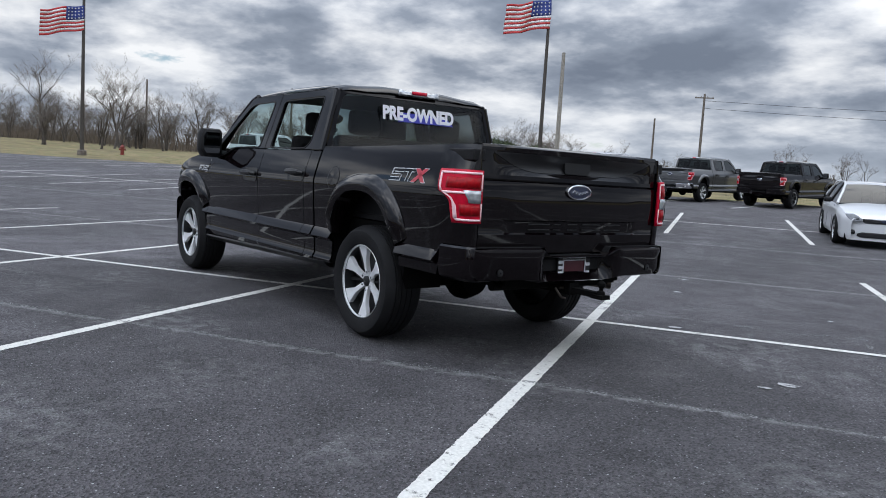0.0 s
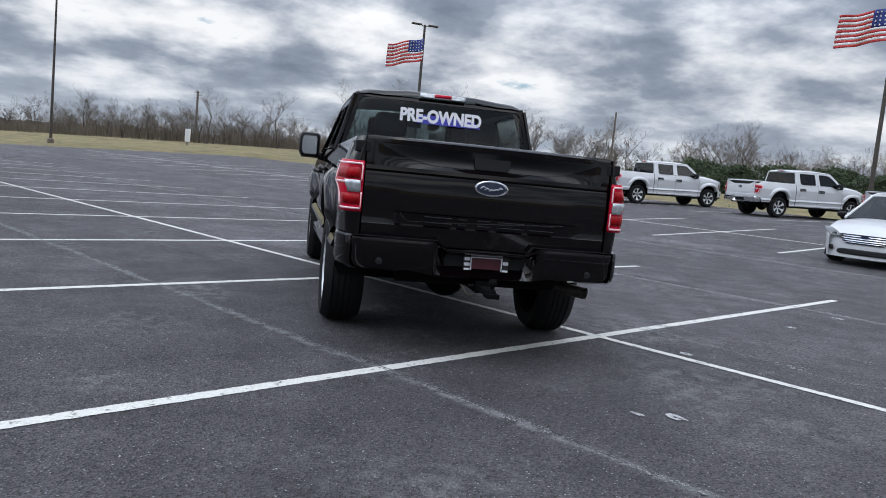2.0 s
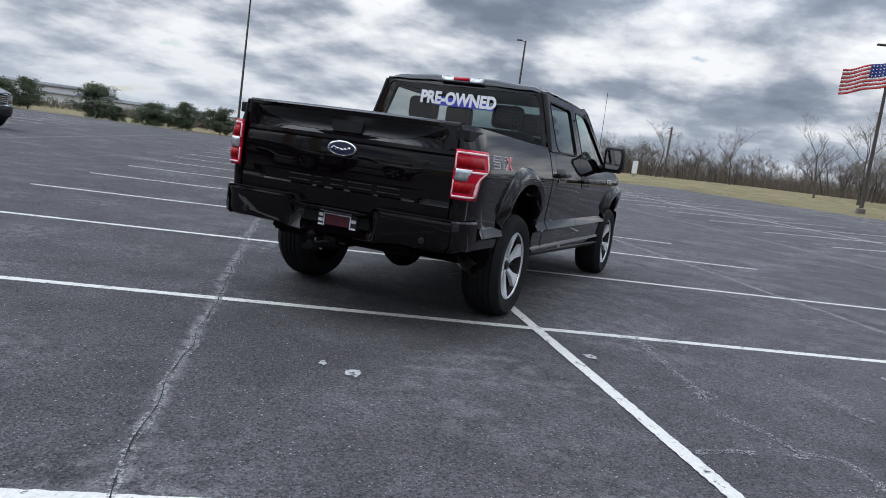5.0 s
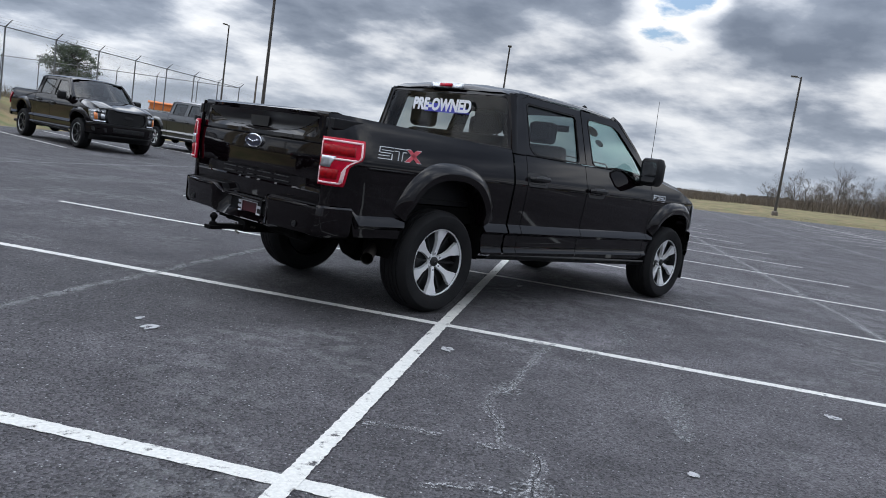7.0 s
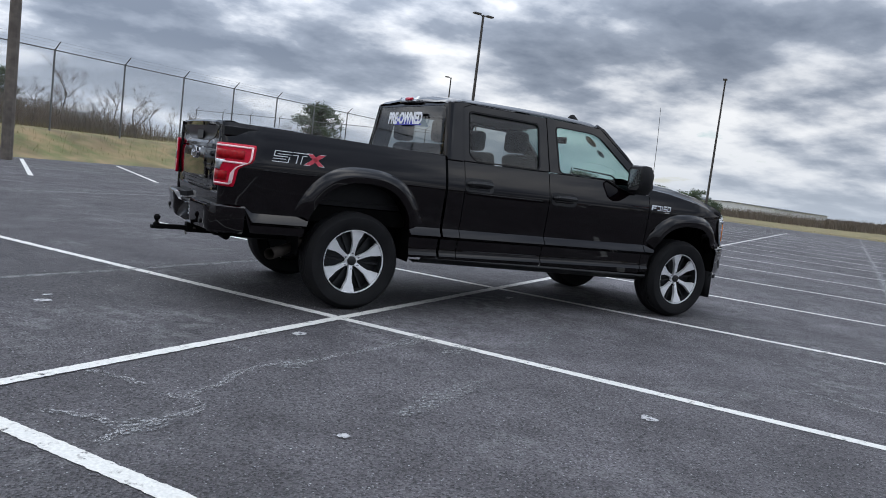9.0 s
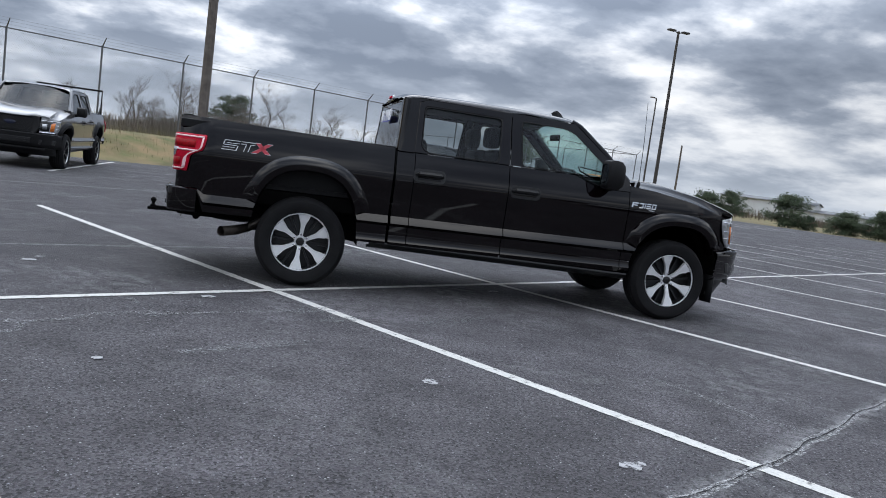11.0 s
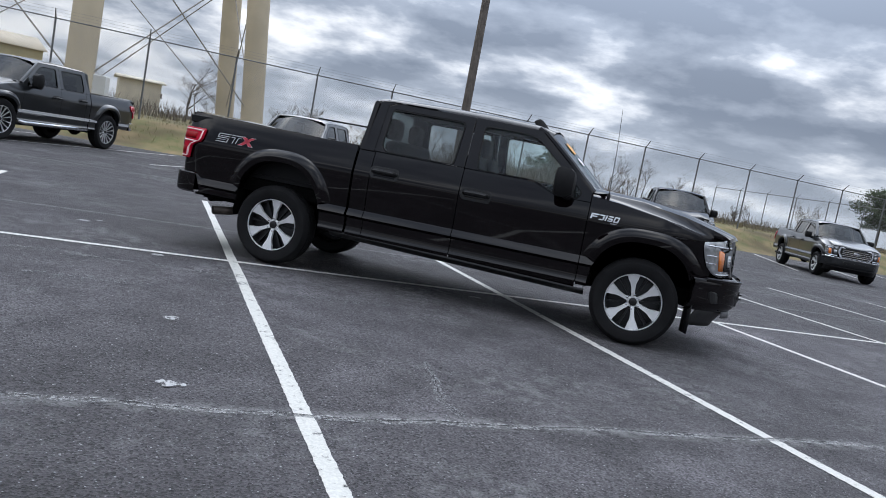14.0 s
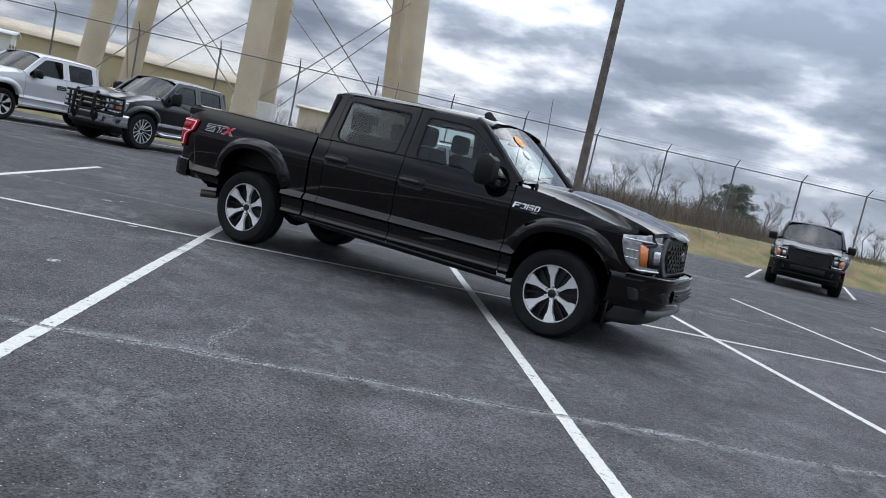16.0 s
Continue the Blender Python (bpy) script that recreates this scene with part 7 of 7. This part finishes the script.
def saloon(m, spec):
    """A four-door saloon: local x ahead, front axle over x = 0."""
    root = thing("saloon_car", m, spec["label"], "car")
    P, wb, half, H = spec["paint"], spec["base"], spec["half"], spec["high"]
    fr, bk = 0.95, -wb - spec.get("tail", 1.05)
    A = [Arch(0.0, 0.68, 0.25, 0.375, 2.2), Arch(-wb, 0.68, 0.25, 0.375, 2.2)]
    belt = lambda x: interp([(bk, 0.93), (-wb, 0.95), (0.0, 0.88), (0.5, 0.80), (fr, 0.66)], x)
    wide = lambda x: half * interp([(bk, 0.86), (bk + 0.35, 0.95), (-wb, 1.0), (0.1, 1.0), (0.6, 0.94), (fr - 0.1, 0.82), (fr, 0.74)], x)
    prof = [(0.0, 0.955), (0.15, 0.99), (0.35, 0.985), (0.55, 0.995), (0.75, 1.0), (0.88, 0.985), (0.96, 0.955), (1.0, 0.92)]
    for s in (1, -1):
        bm = bmesh.new()
        rows = []
        xs = sorted(set(columns(bk, fr, A[0], 0.12) + columns(bk, fr, A[1], 0.12)))
        for x in xs:
            zb = 0.20
            for a in A:
                z = a.z(x)
                if z:
                    zb = max(zb, z)
            zt = belt(x)
            rows.append([(x, s * wide(x) * interp(prof, (min(max(zz, zb), zt) - 0.2) / (zt - 0.2)), min(max(zz, zb), zt)) for zz in ladder(0.20, 0.95, 0.055)])
        sheet(bm, rows)
        part("body_side", bm, P, root)
        for a in A:
            bm = bmesh.new()
            pts = a.ring(0.01, 0.0)
            sheet(bm, [[(x, s * (half * 0.97), z) for x, z in pts], [(x, s * half * 0.6, z) for x, z in pts]])
            part("wheel_liner", bm, UNDER, root)
        for x in (-0.62, -1.62, -wb + 0.33):
            bm = bmesh.new()
            tube(bm, [(x, s * (wide(x) + 0.001), 0.30), (x, s * (wide(x) * 1.0 + 0.001), 0.62), (x + 0.02, s * wide(x) * 0.965, belt(x) - 0.02)], 0.004, 4)
            part("door_gap", bm, MESH_BLACK, root)
        for x in (-1.45, -2.35):
            bm = bmesh.new()
            tube(bm, [(x, s * wide(x) * 0.99, 0.80), (x - 0.06, s * (wide(x) + 0.03), 0.805), (x - 0.18, s * wide(x) * 0.99, 0.80)], 0.012, 6)
            part("door_handle", bm, P, root)
        bm = bmesh.new()
        box(bm, (-0.80, s * (half + 0.02) if s > 0 else -(half + 0.20), 0.93), (-0.66, half + 0.20 if s > 0 else -(half + 0.02), 1.05))
        part("side_mirror", bm, PLASTIC, root, "black door mirror", bevel=0.04)
    # top surfaces
    top = [(bk, 0.93), (bk + 0.15, 1.0), (bk + 0.55, 1.04)]
    bm = bmesh.new()
    rows = []
    for x in ladder(-0.42, fr, 0.12):
        c = interp([(-0.42, 0.965), (0.0, 0.92), (0.5, 0.84), (fr - 0.1, 0.735), (fr, 0.67)], x)
        rows.append([(x + 0.06 * (1 - a * a), a * wide(x) * 0.92, belt(x) + (c - belt(x)) * (1 - abs(a) ** 3)) for a in ladder(-1, 1, 0.125)])
    sheet(bm, rows)
    part("bonnet", bm, P, root)
    bm = bmesh.new()
    rows = []
    for x in ladder(bk, -wb - 0.05, 0.12):
        c = interp([(bk, 0.95), (bk + 0.1, 1.02), (-wb - 0.05, 1.06)], x)
        rows.append([(x, a * wide(x) * 0.92, belt(x) + (c - belt(x)) * (1 - abs(a) ** 3)) for a in ladder(-1, 1, 0.125)])
    sheet(bm, rows)
    part("boot_lid", bm, P, root)
    # cabin: glass shell, roof and pillars
    line = [(-0.40, 0.96), (-0.85, 1.22), (-1.22, H - 0.06), (-1.55, H - 0.005), (-2.1, H), (-2.65, H - 0.06), (-3.1, 1.27), (-wb - 0.55, 1.05)]
    def cab_w(z):
        return half * (0.93 - 0.30 * max(0.0, (z - 0.95)) / (H - 0.95))
    bm = bmesh.new()
    rows = []
    for x, z in line:
        rows.append([(x, a * cab_w(z), z - 0.03 * a * a) for a in ladder(-1, 1, 0.25)])
    sheet(bm, rows[0:3])
    part("windscreen", bm, GLASS_CAR, root)
    bm = bmesh.new()
    sheet(bm, rows[2:6])
    part("roof", bm, P, root)
    bm = bmesh.new()
    sheet(bm, rows[5:])
    part("rear_window", bm, GLASS_CAR, root)
    for s in (1, -1):
        bm = bmesh.new()
        sheet(bm, [[(x, s * cab_w(z) * 0.995, z - 0.035), (x, s * half * 0.925, belt(x) - 0.01)] for x, z in line])
        part("side_glass", bm, GLASS_CAR, root)
        bm = bmesh.new()
        tube(bm, [(x, s * cab_w(z), z - 0.03) for x, z in line], 0.032, 6)
        part("roof_rail", bm, P, root)
        for x0, x1 in ((-1.72, -1.68), (-2.72, -2.80)):
            bm = bmesh.new()
            tube(bm, [(x0, s * (half * 0.925 + 0.004), belt(x0)), (x1 + 0.02, s * (cab_w(H) + 0.004), H - 0.05)], 0.028, 5)
            part("door_pillar", bm, MESH_BLACK, root)
    # front
    fx = lambda y, z: fr + 0.03 - 0.22 * (abs(y) / half) ** 2.2 - 0.10 * max(0.0, z - 0.45)
    bm = bmesh.new()
    sheet(bm, [[(fx(a * half * 0.8, z), a * half * 0.8, z) for a in ladder(-1, 1, 0.1)] for z in ladder(0.18, 0.70, 0.06)])
    nosep = part("front_bumper", bm, P, root)

    def face_panel(name, widths, mat, parent, out, y_mid=0.0, label="", tall=0.03):
        """A panel that follows the nose: (height, from, to) rows."""
        bm = bmesh.new()
        sheet(bm, [[(fx(y0 + (y1 - y0) * t, z) + out, y0 + (y1 - y0) * t, z) for t in ladder(0, 1, 0.0625)] for z, y0, y1 in widths])
        return part(name, bm, mat, parent, label, thick=0.012)

    g = face_panel("grille", [(z, -w, w) for z, w in spec["grille"]], MESH_BLACK, root, 0.012, label="dark grille opening")
    for z in spec["bars"]:
        bm = bmesh.new()
        w = interp(spec["grille"], z) - 0.02
        tube(bm, [(fx(y, z) + 0.022, y, z) for y in ladder(-w, w, 0.06)], 0.013, 6)
        part("chrome_bar", bm, CHROME, g)
    face_panel("lower_intake", [(0.25, -0.46, 0.46), (0.28, -0.53, 0.53), (0.34, -0.51, 0.51), (0.365, -0.42, 0.42)], MESH_BLACK, nosep, 0.012)
    k_ = half / 0.93
    for s in (1, -1):
        hl = face_panel("headlamp", [(0.595, s * 0.49 * k_, s * 0.62 * k_), (0.62, s * 0.47 * k_, s * 0.70 * k_), (0.66, s * 0.48 * k_, s * 0.76 * k_), (0.70, s * 0.53 * k_, s * 0.80 * k_), (0.74, s * 0.60 * k_, s * 0.82 * k_), (0.775, s * 0.68 * k_, s * 0.82 * k_)], LAMP_CLEAR, root, 0.062, label="clear headlamp with dark bezel")
        face_panel("headlamp_bezel", [(0.64, s * 0.54 * k_, s * 0.60 * k_), (0.68, s * 0.55 * k_, s * 0.64 * k_)], SATIN, hl, 0.070)
        face_panel("fog_lamp_pocket", [(0.31, s * 0.60 * k_, s * 0.66 * k_), (0.36, s * 0.585 * k_, s * 0.69 * k_), (0.41, s * 0.61 * k_, s * 0.69 * k_)], MESH_BLACK, nosep, 0.030)
        bm = bmesh.new()
        plate(bm, rounded([(0.40, 0.70), (0.78, 0.70), (0.80, 0.86), (0.44, 0.86)], 0.03), lambda a, b, d: (bk - 0.012 + 0.10 * (a / half) ** 2 + d, s * a * half / 0.93, b), 0.03)
        part("tail_lamp", bm, LAMP_RED, root, "red tail lamp", smooth=False)
    bm = bmesh.new()
    lathe(bm, [(0.004, 0.012), (0.8, 0.010), (1.0, 0.0)], 0, (0, 0, 0), 20)
    bmesh.ops.transform(bm, matrix=Matrix.Translation((fr + 0.045, 0, 0.62)) @ Matrix.Diagonal((1, 0.085, 0.036, 1)), verts=bm.verts[:])
    part("emblem", bm, BADGE_BLUE, g, "small oval emblem")
    bm = bmesh.new()
    sheet(bm, [[(bk + 0.10 * a * a - (0.04 if z < 0.7 else 0), a * half * 0.86, z) for a in ladder(-1, 1, 0.1)] for z in (0.22, 0.35, 0.60, 0.72, 0.90, 0.96)])
    part("rear_bumper", bm, P, root)
    bm = bmesh.new()
    box(bm, (bk + 0.2, -half * 0.85, 0.18), (fr - 0.15, half * 0.85, 0.30))
    box(bm, (-wb - 0.4, -half * 0.8, 0.5), (0.3, half * 0.8, 0.80))
    part("underbody", bm, UNDER, root, smooth=False)
    for x in (-1.35, -2.25):
        for y in (-0.38, 0.38):
            bm = bmesh.new()
            box(bm, (x - 0.20, y - 0.22, 0.6), (x - 0.06, y + 0.22, 1.22))
            part("seat", bm, SEAT, root, bevel=0.05)
    for x in (0.0, -wb):
        for s in (1, -1):
            wheel(root, x, s * (half - 0.125), s, 0.335, dict(spokes=10, spoke_wide=0.55, rim=0.66))
    return root


def stand_car(u, v, turn, spec):
    x, y = plan(u, v)
    return saloon(pose(x, y, height(u, v), 0, 0, turn) @ Matrix.Rotation(radians(2.0), 4, "Y"), spec)


stand_car(1.45, 12.7, 123.0, dict(label="white four-door saloon with chrome barred grille, parked facing out", paint=PAINT_WHITE, base=2.87, half=0.94, high=1.52, tail=1.15, grille=[(0.47, 0.34), (0.50, 0.40), (0.58, 0.47), (0.64, 0.45), (0.685, 0.38)], bars=(0.50, 0.545, 0.59, 0.635, 0.672)))
stand_car(-4.45, 13.5, 123.0, dict(label="white compact saloon with black grille, parked facing out", paint=PAINT_WHITE, base=2.70, half=0.89, high=1.45, tail=0.95, grille=[(0.57, 0.38), (0.60, 0.44), (0.65, 0.44), (0.675, 0.40)], bars=(0.66,)))
